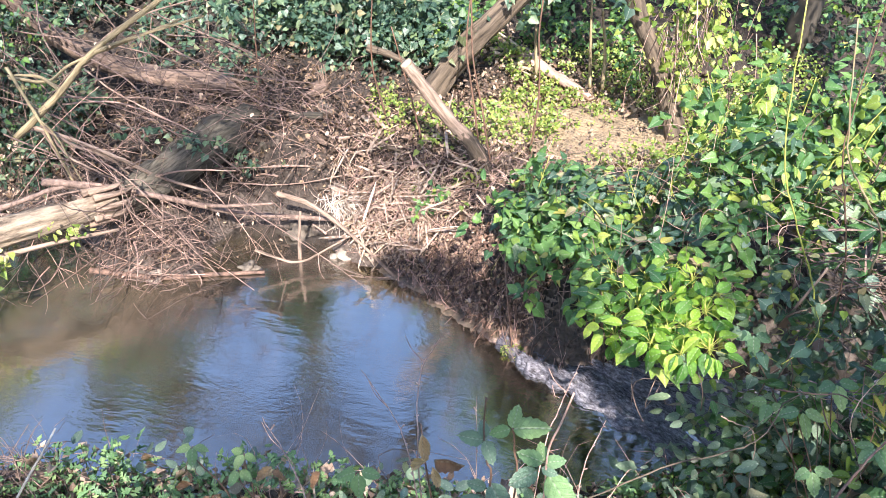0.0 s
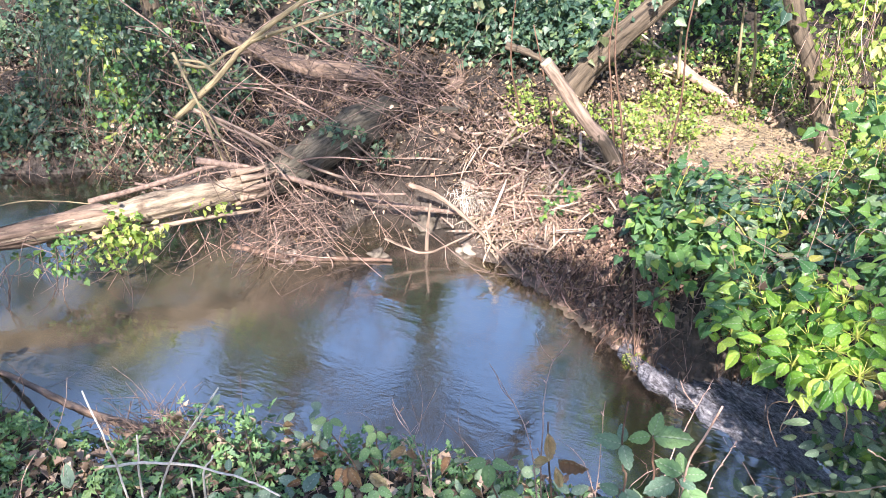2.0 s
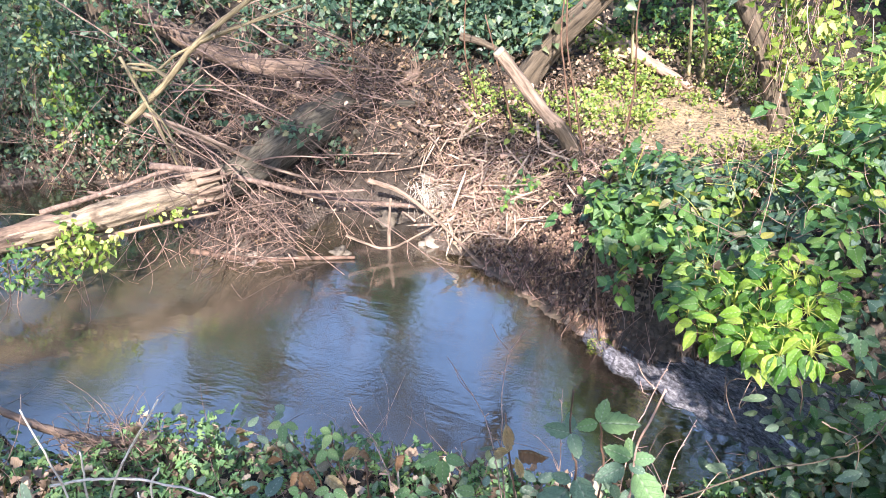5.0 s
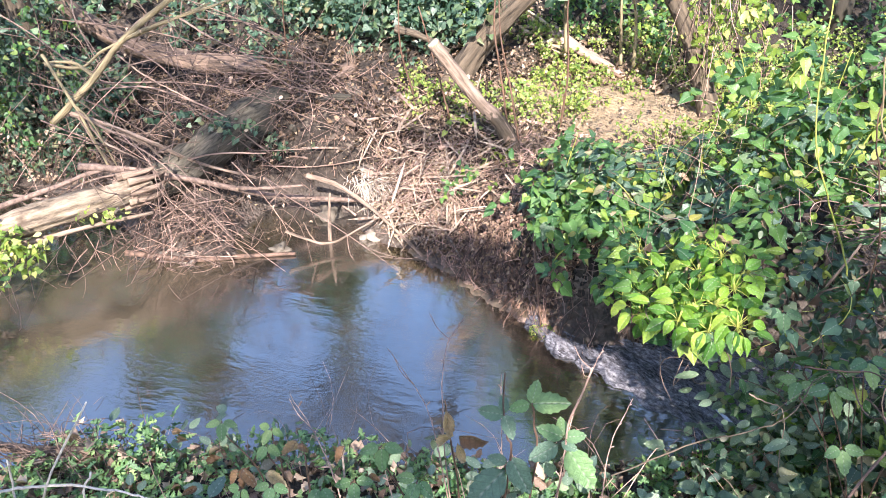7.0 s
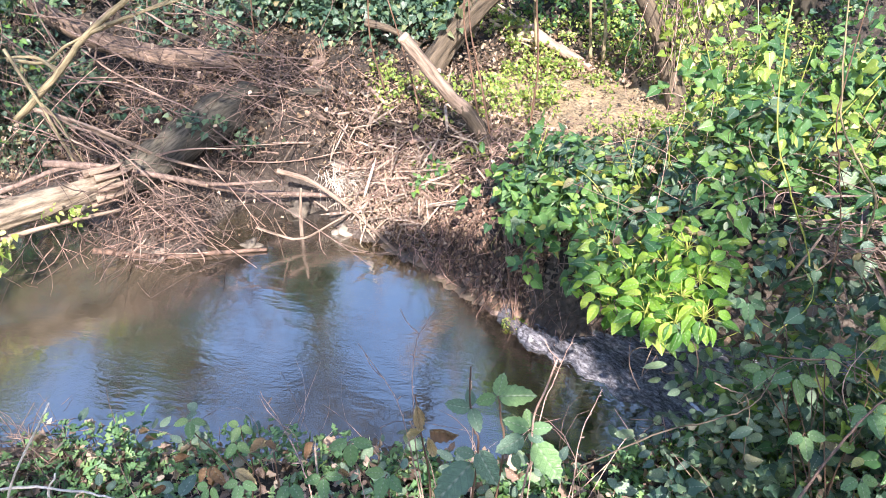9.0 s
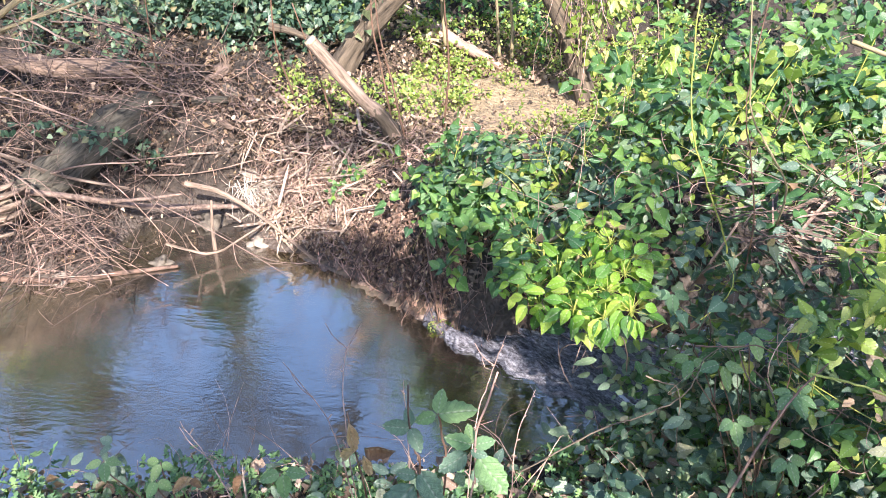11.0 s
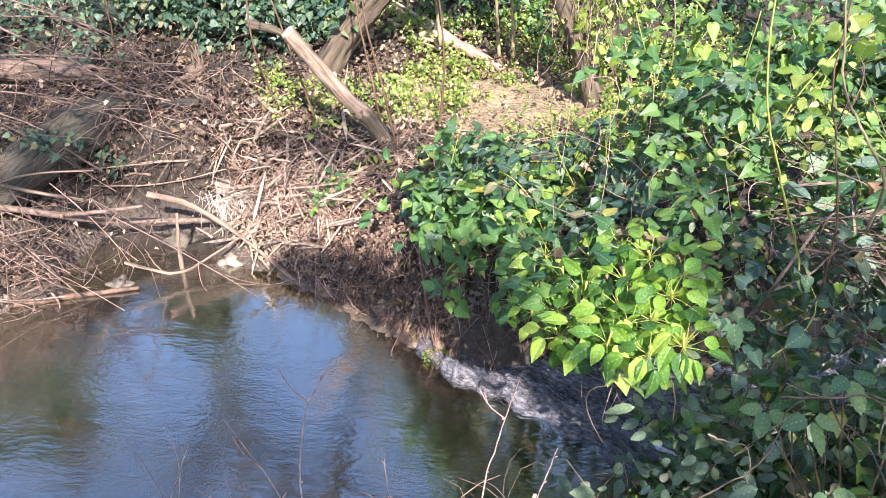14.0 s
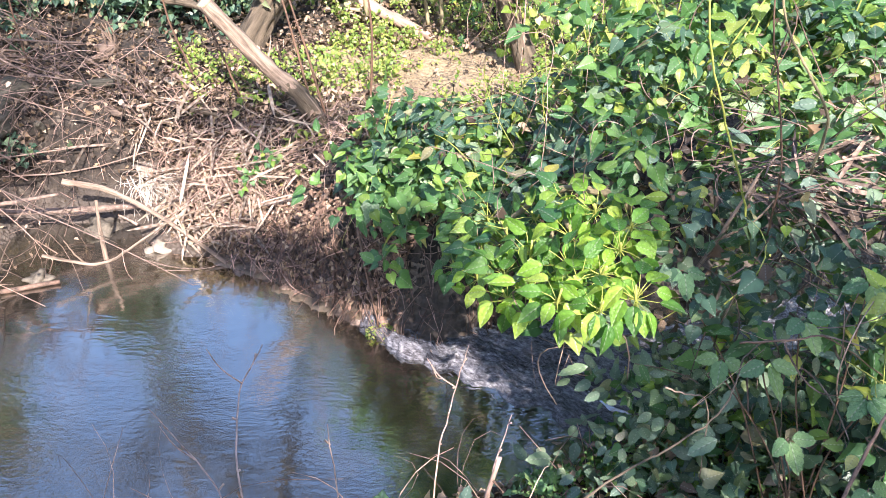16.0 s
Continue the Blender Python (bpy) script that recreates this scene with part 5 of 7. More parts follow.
def inside(x, y, poly):
    ins = np.zeros(len(x), bool)
    for (x1, y1), (x2, y2) in zip(poly, poly[1:] + poly[:1]):
        c = ((y1 > y) != (y2 > y)) & (x < (x2 - x1) * (y - y1) / (y2 - y1 + 1e-12) + x1)
        ins ^= c
    return ins


def edge_gap(x, y, poly):
    best = np.full(len(x), 9.0)
    for (x1, y1), (x2, y2) in zip(poly, poly[1:] + poly[:1]):
        dx, dy = x2 - x1, y2 - y1
        t = np.clip(((x - x1) * dx + (y - y1) * dy) / (dx * dx + dy * dy), 0, 1)
        best = np.minimum(best, np.hypot(x - x1 - t * dx, y - y1 - t * dy))
    return best


def thicket_points(n, seed, gaps=-0.15, deep=0.3):
    x, y = rng.uniform(0.1, 3.2, n), rng.uniform(1.5, 5, n)
    k = lumps(x, y, 3.2, seed)
    ok = inside(x, y, BUSH_EDGE) & (k > gaps) & (rng.random(n) < np.clip(1.7 - 0.45 * np.hypot(x - 0.9, y - 2.6), 0.2, 1))
    x, y, k = x[ok], y[ok], k[ok]
    g = edge_gap(x, y, BUSH_EDGE)
    z = canopy_z(x, y) + 0.12 * k - rng.random(len(x)) ** 1.5 * np.clip(g * 1.2, 0.04, deep) - 0.10 * np.clip(1 - g / 0.12, 0, 1)
    return np.stack([x, y, z], 1)


def serrate(n=11):
    """A bramble leaflet: toothed edge, pleated between the veins."""
    pts = [(0, 0.0)]
    for i in range(1, n):
        s = i / n
        w = 0.29 * math.sin(math.pi * s ** 0.75) ** 0.8
        pts.append((w * (1.06 if i % 2 else 0.92), s + (0.025 if i % 2 else -0.01)))
    pts.append((0, 1.0))
    V, T = [], []
    ns = len(pts)
    for i, (x, y) in enumerate(pts):
        V += [(-x, y, 0.10 * x + (0.007 if i % 2 else -0.007) - 0.16 * y * y), (0, y, -0.16 * y * y), (x, y, 0.10 * x + (0.007 if i % 2 else -0.007) - 0.16 * y * y)]
    for i in range(ns - 1):
        a, b = i * 3, i * 3 + 3
        T += [(a, a + 1, b + 1), (a, b + 1, b), (a + 1, a + 2, b + 2), (a + 1, b + 2, b + 1)]
    return np.array(V), T


TOOTHED_LEAF = (serrate(9)[0], np.array(serrate(9)[1]))


def build_ivy_bush():
    at = thing("ivy_bush", (0.8, 3.3, 0.5), "dense glossy dark green ivy overhanging the bank", "bush")
    C = thicket_points(8200, 1.1, -0.22)
    back = C[:, 1] - 0.35 * C[:, 0] > 2.45
    B = C[back]
    # the teal shade on the bush's left is put into darker leaves
    dim = rng.random(len(B)) < np.clip(1.15 - 0.75 * B[:, 0], 0.08, 0.75)
    foliage_part("foliage", B[~dim], rand_dirs((~dim).sum(), (-0.05, -0.28, 1.0), 0.3), (3, 6), (0.028, 0.055), M_IVY, at, near=True)
    foliage_part("older_foliage", B[dim], rand_dirs(dim.sum(), (-0.05, -0.28, 1.0), 0.3), (3, 6), (0.028, 0.055), M_IVY_DARK, at, None, "blue green ivy leaves coloured for shade", near=True)
    E = np.vstack([np.array((0.38, 3.5, 0.56)) + rng.normal(0, 1, (80, 3)) * (0.10, 0.14, 0.05), np.array((0.56, 3.15, 0.72)) + rng.normal(0, 1, (80, 3)) * (0.09, 0.16, 0.06)])
    foliage_part("outer_foliage", E, rand_dirs(len(E), (0.0, -0.4, 0.95), 0.35), (3, 5), (0.03, 0.058), M_IVY, at, near=True)
    A = C[back][::4] - (0, 0, 0.08)
    V, T = twigs(A, rand_dirs(len(A), (-0.3, -0.4, 0.1), 0.6), rng.uniform(0.08, 0.25, len(A)), rng.uniform(0.001, 0.0028, len(A)), 0.5, 6)
    under(tagged(tri_object("undergrowth", V, T, M_TWIG, None, "", True), kind="stuff"), at)
    at2 = thing("ivy_thicket", (1.3, 2.4, 0.4), "shaded green ivy and bramble thicket beside the riffle", "bush")
    F = C[~back]
    foliage_part("foliage", F[::2], rand_dirs(len(F[::2]), (-0.1, -0.35, 0.95), 0.35), (3, 6), (0.028, 0.055), M_IVY, at2, near=True)
    foliage_part("bramble_foliage", F[1::3], rand_dirs(len(F[1::3]), (-0.1, -0.35, 0.95), 0.3), (2, 3), (0.03, 0.06), M_BRAMBLE_DULL, at2, TOOTHED_LEAF, "dull grey green toothed bramble leaves")
    G = np.array((1.22, 2.36, 0.93)) + rng.normal(0, 1, (110, 3)) * (0.18, 0.14, 0.06)
    foliage_part("front_foliage", G, rand_dirs(len(G), (-0.1, -0.5, 0.8), 0.4), (2, 4), (0.022, 0.042), M_IVY_DARK, at2, near=True)
    low = thicket_points(2700, 9.3, -0.3)
    low = low[low[:, 1] < 2.9] - (0, 0, 0.22)
    low = low[(low[:, 2] > 0.3) & (low[:, 0] > 1.12)]
    n = 130
    hang = np.stack([rng.uniform(0.9, 1.3, n), rng.uniform(2.25, 2.62, n), rng.uniform(0.22, 0.62, n)], 1)
    hang = hang[hang[:, 0] + 0.5 * (hang[:, 1] - 2.25) + 0.25 * hang[:, 2] > 1.07]
    foliage_part("hanging_foliage", hang, rand_dirs(len(hang), (-0.2, -0.6, 0.6), 0.4), (2, 4), (0.028, 0.05), M_BRAMBLE_DULL, at2, TOOTHED_LEAF, "dull grey green toothed bramble leaves")
    foliage_part("hanging_ivy", hang[::2] + (0.05, 0.02, -0.04), rand_dirs(len(hang[::2]), (-0.2, -0.6, 0.6), 0.4), (2, 4), (0.026, 0.045), M_IVY, at2, near=True)
    foliage_part("lower_foliage", low, rand_dirs(len(low), (-0.2, -0.6, 0.7), 0.4), (2, 5), (0.022, 0.045), M_IVY_DARK, at2, near=True)
    # sun on the thicket's top is put into yellower leaves, here and in sunny_foliage
    D = thicket_points(1150, 6.1, -0.05)
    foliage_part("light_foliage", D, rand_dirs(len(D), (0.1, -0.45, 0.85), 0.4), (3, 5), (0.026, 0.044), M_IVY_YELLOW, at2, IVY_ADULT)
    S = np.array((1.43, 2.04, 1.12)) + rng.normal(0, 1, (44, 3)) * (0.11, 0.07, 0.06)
    foliage_part("sunny_foliage", S, rand_dirs(len(S), (-0.1, -0.45, 0.85), 0.35), (3, 5), (0.035, 0.055), M_IVY_YELLOW, at2, IVY_POINTED, "pointed ivy leaves coloured bright green for sun")
    A = C[~back][::3] - (0, 0, 0.06)
    V, T = twigs(A, rand_dirs(len(A), (-0.3, -0.3, 0.2), 0.6), rng.uniform(0.08, 0.28, len(A)), rng.uniform(0.001, 0.003, len(A)), 0.5, 6)
    under(tagged(tri_object("undergrowth", V, T, M_TWIG, None, "", True), kind="stuff"), at2)


build_ivy_bush()


def leaf_mesh(name, template, mat):
    V, T = template
    me = bpy.data.meshes.new(name)
    me.from_pydata([tuple(v) for v in V], [], [tuple(t) for t in T])
    me.polygons.foreach_set("use_smooth", np.ones(len(me.polygons), bool))
    me.materials.append(mat)
    return me


def put_leaf(me, name, p, nrm, tip, size, parent):
    z = Vector(nrm).normalized()
    y = Vector(tip) - z * Vector(tip).dot(z)
    y.normalize()
    x = y.cross(z)
    m = Matrix((x, y, z)).transposed().to_4x4()
    ob = new(name, me)
    ob.parent = parent
    ob.matrix_parent_inverse = Matrix.Translation(parent.location).inverted()
    ob.matrix_basis = Matrix.Translation(p) @ m @ Matrix.Diagonal((size, size, size, 1))
    return ob


# leaves of the overhang that catch the sun, with the sun put into their colour
M_LEAF_LIT = leaf_material("sunlit_ivy_leaf", [(0.0, (0.045, 0.13, 0.03)), (0.35, (0.10, 0.23, 0.04)), (0.7, (0.21, 0.36, 0.055)), (1.0, (0.38, 0.49, 0.11))], 0.36, 0.4, False)


# darker copy of that leaf, with shade put into its colour
M_LEAF_SHADED = leaf_material("green_ivy_leaf", [(0.0, (0.03, 0.09, 0.045)), (0.6, (0.07, 0.17, 0.05)), (1.0, (0.2, 0.3, 0.06))], 0.3, 0.25, False)


def build_overhang():
    """The flowering ivy branch that hangs out over the riffle: rosettes of large leaves on a bent pale branch."""
    at = thing("ivy_branch", (0.8, 2.5, 0.9), "bright yellow green ivy branch hanging over the riffle", "branch")
    limb("bough", [(0.98, 2.62, 0.9), (0.9, 2.55, 0.98), (0.81, 2.6, 0.965), (0.77, 2.66, 0.91), (0.7, 2.7, 0.82)], 0.011, 0.006, M_LICHEN, at, "", 8)
    limb("bough", [(0.79, 2.63, 0.94), (0.82, 2.45, 0.92), (0.84, 2.3, 0.92), (0.85, 2.18, 0.94)], 0.007, 0.004, M_LICHEN, at, "", 7)
    limb("bough", [(0.8, 2.55, 0.93), (0.74, 2.42, 0.88), (0.72, 2.3, 0.86)], 0.005, 0.003, M_LICHEN, at, "", 7)
    me, dull = leaf_mesh("leaf", IVY_ADULT, M_LEAF_LIT), leaf_mesh("leaf", IVY_POINTED, M_LEAF_SHADED)
    tips = [((0.86, 2.13, 0.95), 9), ((0.80, 2.12, 0.93), 8), ((0.74, 2.18, 0.91), 7), ((0.82, 2.2, 0.95), 8), ((0.77, 2.27, 0.92), 8), ((0.70, 2.28, 0.86), 8), ((0.86, 2.25, 0.97), 7), ((0.72, 2.38, 0.89), 8), ((0.79, 2.36, 0.94), 8),
            ((0.67, 2.4, 0.82), 8), ((0.84, 2.38, 0.98), 8), ((0.69, 2.52, 0.84), 8), ((0.74, 2.5, 0.9), 7), ((0.64, 2.55, 0.77), 8), ((0.66, 2.66, 0.8), 8), ((0.6, 2.72, 0.72), 8), ((0.9, 2.32, 0.98), 7), 
            ((0.63, 2.84, 0.74), 8), ((0.8, 2.46, 0.96), 7), ((0.66, 2.3, 0.83), 7), ((0.62, 2.46, 0.77), 7), ((0.58, 2.6, 0.71), 7), ((0.77, 2.2, 0.93), 7)]
    stems = []
    for c, n in tips:
        c = np.array(c) + (0, 0.05, 0.03)
        ax = unit(np.array((-0.15, -0.45, 0.8)) + rng.normal(0, 0.15, 3))
        shoot = limb("shoot", [c + ax * 0.02, c - ax * 0.04, c - ax * 0.07 + (0.02, 0.07, 0.0)], 0.0025, 0.002, M_YSTEM, at, "", 5, 4)
        n += 5 if c[1] < 2.42 else 3
        for k in range(n):
            w = 2 * math.pi * (k + rng.random() * 0.6) / n
            r = np.cross(ax, (0.3, 0.8, 0.5))
            r = unit(r) * math.cos(w) + np.cross(ax, unit(r)) * math.sin(w)
            s = rng.uniform(0.04, 0.06)
            p = c + r * rng.uniform(0.02, 0.045) + ax * rng.uniform(-0.03, 0.025)
            stems.append((c - ax * 0.02, p))
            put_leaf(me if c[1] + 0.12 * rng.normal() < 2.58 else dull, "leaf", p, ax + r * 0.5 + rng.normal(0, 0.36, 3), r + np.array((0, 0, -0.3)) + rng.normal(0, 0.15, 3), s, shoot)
    A, B = np.array([a for a, _ in stems]), np.array([q for _, q in stems])
    ln = np.linalg.norm(B - A, axis=1)
    V, T = twigs(A, (B - A) / ln[:, None], ln, np.full(len(A), 0.0013), 0.1, 2)
    under(tagged(tri_object("stalk_spray", V, T, M_YSTEM, None, "", True), kind="stuff"), at)


build_overhang()

# canes, twigs and dry reeds in the thicket
stick("bramble_cane", "upright yellow green bramble cane", [[(1.18, 2.42, 0.9), (1.12, 2.4, 1.05), (1.03, 2.35, 1.22), (0.94, 2.3, 1.42), (0.9, 2.3, 1.75)]], 0.0026, M_YSTEM, "cane", "canes in the thicket")
stick("bramble_cane", "upright red brown bramble cane", [[(1.2, 2.42, 0.95), (1.18, 2.4, 1.11), (1.13, 2.4, 1.28), (1.09, 2.4, 1.42), (1.08, 2.4, 1.8)]], 0.0024, M_REDSTEM, "cane", "canes in the thicket")
stick("bramble_cane", "leaning thin bramble cane", [[(1.24, 2.4, 1.1), (1.21, 2.35, 1.23), (1.14, 2.35, 1.33), (1.08, 2.35, 1.43), (1.02, 2.35, 1.7)]], 0.003, M_LICHEN, "cane", "canes in the thicket")
stick("bramble_cane", "bright yellow green bramble cane reaching out", [[(1.1, 1.8, 1.12), (1.18, 1.76, 1.13), (1.27, 1.75, 1.1), (1.34, 1.75, 1.07), (1.5, 1.8, 0.95), (1.65, 1.85, 0.6)]], 0.0024, M_YSTEM, "cane", "canes in the thicket")
stick("bent_cane", "thorny green and red cane bending over the water", [[(0.6, 1.78, 0.84), (0.76, 1.85, 0.9), (0.86, 1.92, 0.88), (0.97, 2.0, 0.88), (1.02, 2.06, 0.94), (1.1, 2.1, 0.9), (1.2, 2.1, 0.5)]], 0.0019, M_BARK, "cane", "canes in the thicket")
stick("orange_twig", "orange brown bare twig", [[(0.96, 1.99, 1.02), (1.04, 2.0, 1.015), (1.12, 2.02, 1.0), (1.3, 2.1, 0.85)]], 0.002, M_REDSTEM, "twig")
stick("pale_twig", "short pale broken twig", [[(0.89, 2.05, 0.88), (0.93, 2.06, 0.855), (0.98, 2.07, 0.82), (1.02, 2.1, 0.6)]], 0.0018, M_PALE, "twig")
stick("pale_twig", "forked pale twig in the ivy", [[(1.05, 2.42, 0.82), (1.11, 2.42, 0.97), (1.15, 2.42, 1.09)], [(1.1, 2.42, 0.94), (1.16, 2.42, 0.98), (1.21, 2.42, 1.05)]], 0.005, M_PALE, "twig")
stick("dark_branch", "dark broken branch with a pale torn end", [[(0.95, 1.68, 0.8), (1.04, 1.78, 0.92), (1.12, 1.86, 1.0), (1.2, 1.92, 1.05)]], 0.0032, M_ROOT, "branch")
stick("pale_branch", "pale forked branch in the upper thicket", [[(1.28, 2.4, 1.56), (1.4, 2.4, 1.52), (1.46, 2.4, 1.48), (1.55, 2.45, 1.35)]], 0.006, M_LICHEN, "branch")


def build_shoots():
    """Upright ivy shoots that stand above the thicket."""
    for x, y, top in ((0.34, 3.55, 0.88), (0.44, 3.68, 0.84), (0.98, 3.4, 1.15), (1.0, 3.5, 1.28), (1.1, 3.45, 1.28), (1.18, 3.55, 1.3), (1.3, 3.4, 1.32), (1.42, 3.5, 1.32), (1.5, 3.3, 1.36), (1.7, 3.2, 1.45), (1.6, 3.5, 1.42), (1.32, 3.1, 1.33)):
        z0 = float(canopy_z(np.array([x]), np.array([y]))[0]) - 0.25
        at = thing("ivy_shoot", (x, y, z0), "upright bright green ivy shoot above the thicket", "shoot", "shoots above the thicket")
        line = bend([(x, y, z0), (x + rng.normal(0, 0.03), y - 0.03, 0.5 * (z0 + top)), (x + rng.normal(0, 0.06), y - 0.08, top)], 8)
        V, F = tube(line, np.linspace(0.004, 0.0015, len(line)), 5, 0.05)
        under(mesh_object("stem", V, F, M_YSTEM), at)
        C = clad(line[5:], 22, (0.06, 0.06, 0.04))
        foliage_part("foliage", C, rand_dirs(len(C), (-0.1, -0.5, 0.8), 0.45), (2, 3), (0.03, 0.058), M_IVY if rng.random() < 0.8 else M_IVY_YELLOW, at, near=True)


build_shoots()


def build_reed_bundle():
    n = 60
    A = np.array((1.23, 2.5, 1.03)) + rng.normal(0, 1, (n, 3)) * (0.05, 0.05, 0.022)
    V, T = twigs(A, rand_dirs(n, (1, -0.1, -0.1), 0.35), rng.uniform(0.06, 0.22, n), rng.uniform(0.001, 0.003, n), 0.5, 6)
    P = A + rng.normal(0, 1, (n, 3)) * (0.05, 0.04, 0.02) + (0.07, 0, 0)
    mat_ = leaves(P, rand_dirs(n, (0, -0.6, 0.8), 0.4), rand_dirs(n, (1, 0, -0.1), 0.5), rng.uniform(0.08, 0.2, n), LANCE_LEAF)
    stuff("dry_bundle", [(V, T), mat_], M_TWIG, "bundle of dry brown stalks lodged in the ivy", "debris")
    for name, mat, n, label in (("dry_stems", M_STRAW, 170, "dry bramble stems lying over the ivy"), ("green_stems", M_YSTEM, 120, "thin yellow green stems among the ivy leaves"), ("brown_stems", M_ROOT, 120, "dark brown stems among the ivy leaves")):
        x, y = rng.uniform(0.3, 1.7, n), rng.uniform(1.9, 3.7, n)
        ok = inside(x, y, BUSH_EDGE)
        A = np.stack([x, y, canopy_z(x, y) + rng.uniform(-0.08, 0.03, n)], 1)[ok]
        m = len(A)
        V, T = twigs(A, rand_dirs(m, (0.1, -0.4, 0.15), 0.7), rng.uniform(0.06, 0.28, m), rng.uniform(0.0008, 0.0022, m), 0.5, 6)
        stuff(name, [(V, T)], mat, label, "stems")
    n = 160
    x, y = rng.uniform(0.3, 1.7, n), rng.uniform(1.9, 3.7, n)
    ok = inside(x, y, BUSH_EDGE)
    P = np.stack([x, y, canopy_z(x, y) + rng.uniform(-0.05, 0.03, n)], 1)[ok]
    m = len(P)
    stuff("lodged_leaves", [leaves(P, rand_dirs(m, (0, -0.5, 0.8), 0.5), rand_dirs(m, (0, -0.3, -0.4), 1), rng.uniform(0.02, 0.045, m), CURLED_LEAF)], M_DEAD, "brown dead leaves caught in the ivy", "leaf litter")


build_reed_bundle()


# ---- ivy on the far bank ----
def build_ivy_curtain():
    at = thing("ivy_curtain", (-2.9, 4.4, 0.1), "dark blue green ivy hanging in a curtain over the water", "bush")
    n = 4200
    d = rand_dirs(n, (0, -0.3, 0), 1)
    P = np.array((-3.08, 4.5, 1.5)) + d * rng.uniform(0.75, 1.05, n)[:, None] * np.array((0.66, 0.66, 1.58))
    k = np.array([noise.noise(p * 2.6) for p in P])
    P += d * (0.16 * k)[:, None]
    P = P[(P[:, 2] > 0.05 + 0.15 * rng.random(n)) & (k > -0.35) & (P[:, 2] < 2.15 + 0.25 * k)]
    n = 900
    low = np.array((-2.72, 4.2, 0.62)) + rand_dirs(n, (0.1, -0.4, 0), 1) * rng.uniform(0.6, 1.05, n)[:, None] * np.array((0.5, 0.3, 0.62))
    low = low[low[:, 2] > 0.06 + 0.2 * rng.random(n)]
    P = np.vstack([P, low])
    P = P[P[:, 0] + 0.55 * (4.3 - P[:, 1]) + 0.55 * np.maximum(P[:, 2] - 0.55, 0) < -2.33]
    # it keeps clear of the trunk that has fallen through its edge
    lies = 0.665 - 0.54 * (P[:, 0] + 2.43)
    P = P[~((P[:, 1] > 4.35) & (P[:, 0] > -3.4) & (P[:, 2] > lies - 0.06) & (P[:, 2] < lies + 0.2))]
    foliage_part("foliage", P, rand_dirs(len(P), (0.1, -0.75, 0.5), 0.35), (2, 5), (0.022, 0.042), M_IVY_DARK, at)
    # lighter green leaves paint the curtain's sunlit patches; they are no younger growth
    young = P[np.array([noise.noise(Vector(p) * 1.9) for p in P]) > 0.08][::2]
    foliage_part("light_foliage", young + (0.02, -0.06, 0.02), rand_dirs(len(young), (0.2, -0.75, 0.55), 0.35), (2, 4), (0.02, 0.042), M_IVY, at, None, "lighter green ivy leaves for the sunlit patches")
    # yellow leaves stand for the brightest sun on the curtain
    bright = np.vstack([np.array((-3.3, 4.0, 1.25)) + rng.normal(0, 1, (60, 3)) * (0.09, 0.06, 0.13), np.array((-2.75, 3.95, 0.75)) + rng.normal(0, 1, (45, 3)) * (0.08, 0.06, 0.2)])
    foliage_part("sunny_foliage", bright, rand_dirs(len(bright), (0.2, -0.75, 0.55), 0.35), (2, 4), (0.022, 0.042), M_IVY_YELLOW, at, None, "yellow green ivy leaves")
    d = low[low[:, 2] < 0.45]
    d = np.vstack([d, np.array((-3.4, 4.15, 0.35)) + rng.normal(0, 1, (120, 3)) * (0.5, 0.12, 0.14)]) + (0, -0.04, -0.05)
    foliage_part("dead_foliage", d, rand_dirs(len(d), (0.1, -0.75, 0.5), 0.35), (1, 3), (0.014, 0.032), M_TAN, at, CURLED_LEAF, "pale dead ivy leaves")
    A = P[P[:, 2] < 0.9][::4]
    V, T = twigs(A, rand_dirs(len(A), (0.1, -0.15, -1), 0.3), rng.uniform(0.1, 0.55, len(A)), rng.uniform(0.001, 0.003, len(A)), 0.35, 6)
    under(tagged(tri_object("vines", V, T, M_TWIG, None, "", True), kind="stuff"), at)
    trunk_part("trunk", [(-3.0, 4.7, 0.2), (-3.05, 4.7, 1.2), (-2.9, 4.75, 1.5), (-2.95, 4.8, 1.8)], 0.09, 0.03, M_BARK, at, 12, 8, 0.15, 9.0, 0.4)


build_ivy_curtain()


def strewn_ivy(n, x0, x1, y0, y1, keep, lift, size, per=(2, 4)):
    x, y = rng.uniform(x0, x1, n), rng.uniform(y0, y1, n)
    k = lumps(x, y, 1.8, 4.4 + x0)
    z = ground_z(x, y)
    ok = keep(x, y, k) & (z > 0.05)
    P = np.stack([x, y, z + 0.02 + lift * rng.random(n) * (1 + k)], 1)[ok]
    return leaves(*[a for a in rosettes(P, rand_dirs(len(P), (0, -0.55, 0.8), 0.35), per, size)], IVY_FAR)


# bank ivy: shade is put in as dark leaves, sun as yellow ones
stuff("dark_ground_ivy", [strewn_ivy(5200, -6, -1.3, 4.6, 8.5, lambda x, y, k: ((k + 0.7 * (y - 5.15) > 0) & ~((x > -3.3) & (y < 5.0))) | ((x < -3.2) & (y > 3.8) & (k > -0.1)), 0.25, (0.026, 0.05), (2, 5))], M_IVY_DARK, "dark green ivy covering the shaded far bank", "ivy")
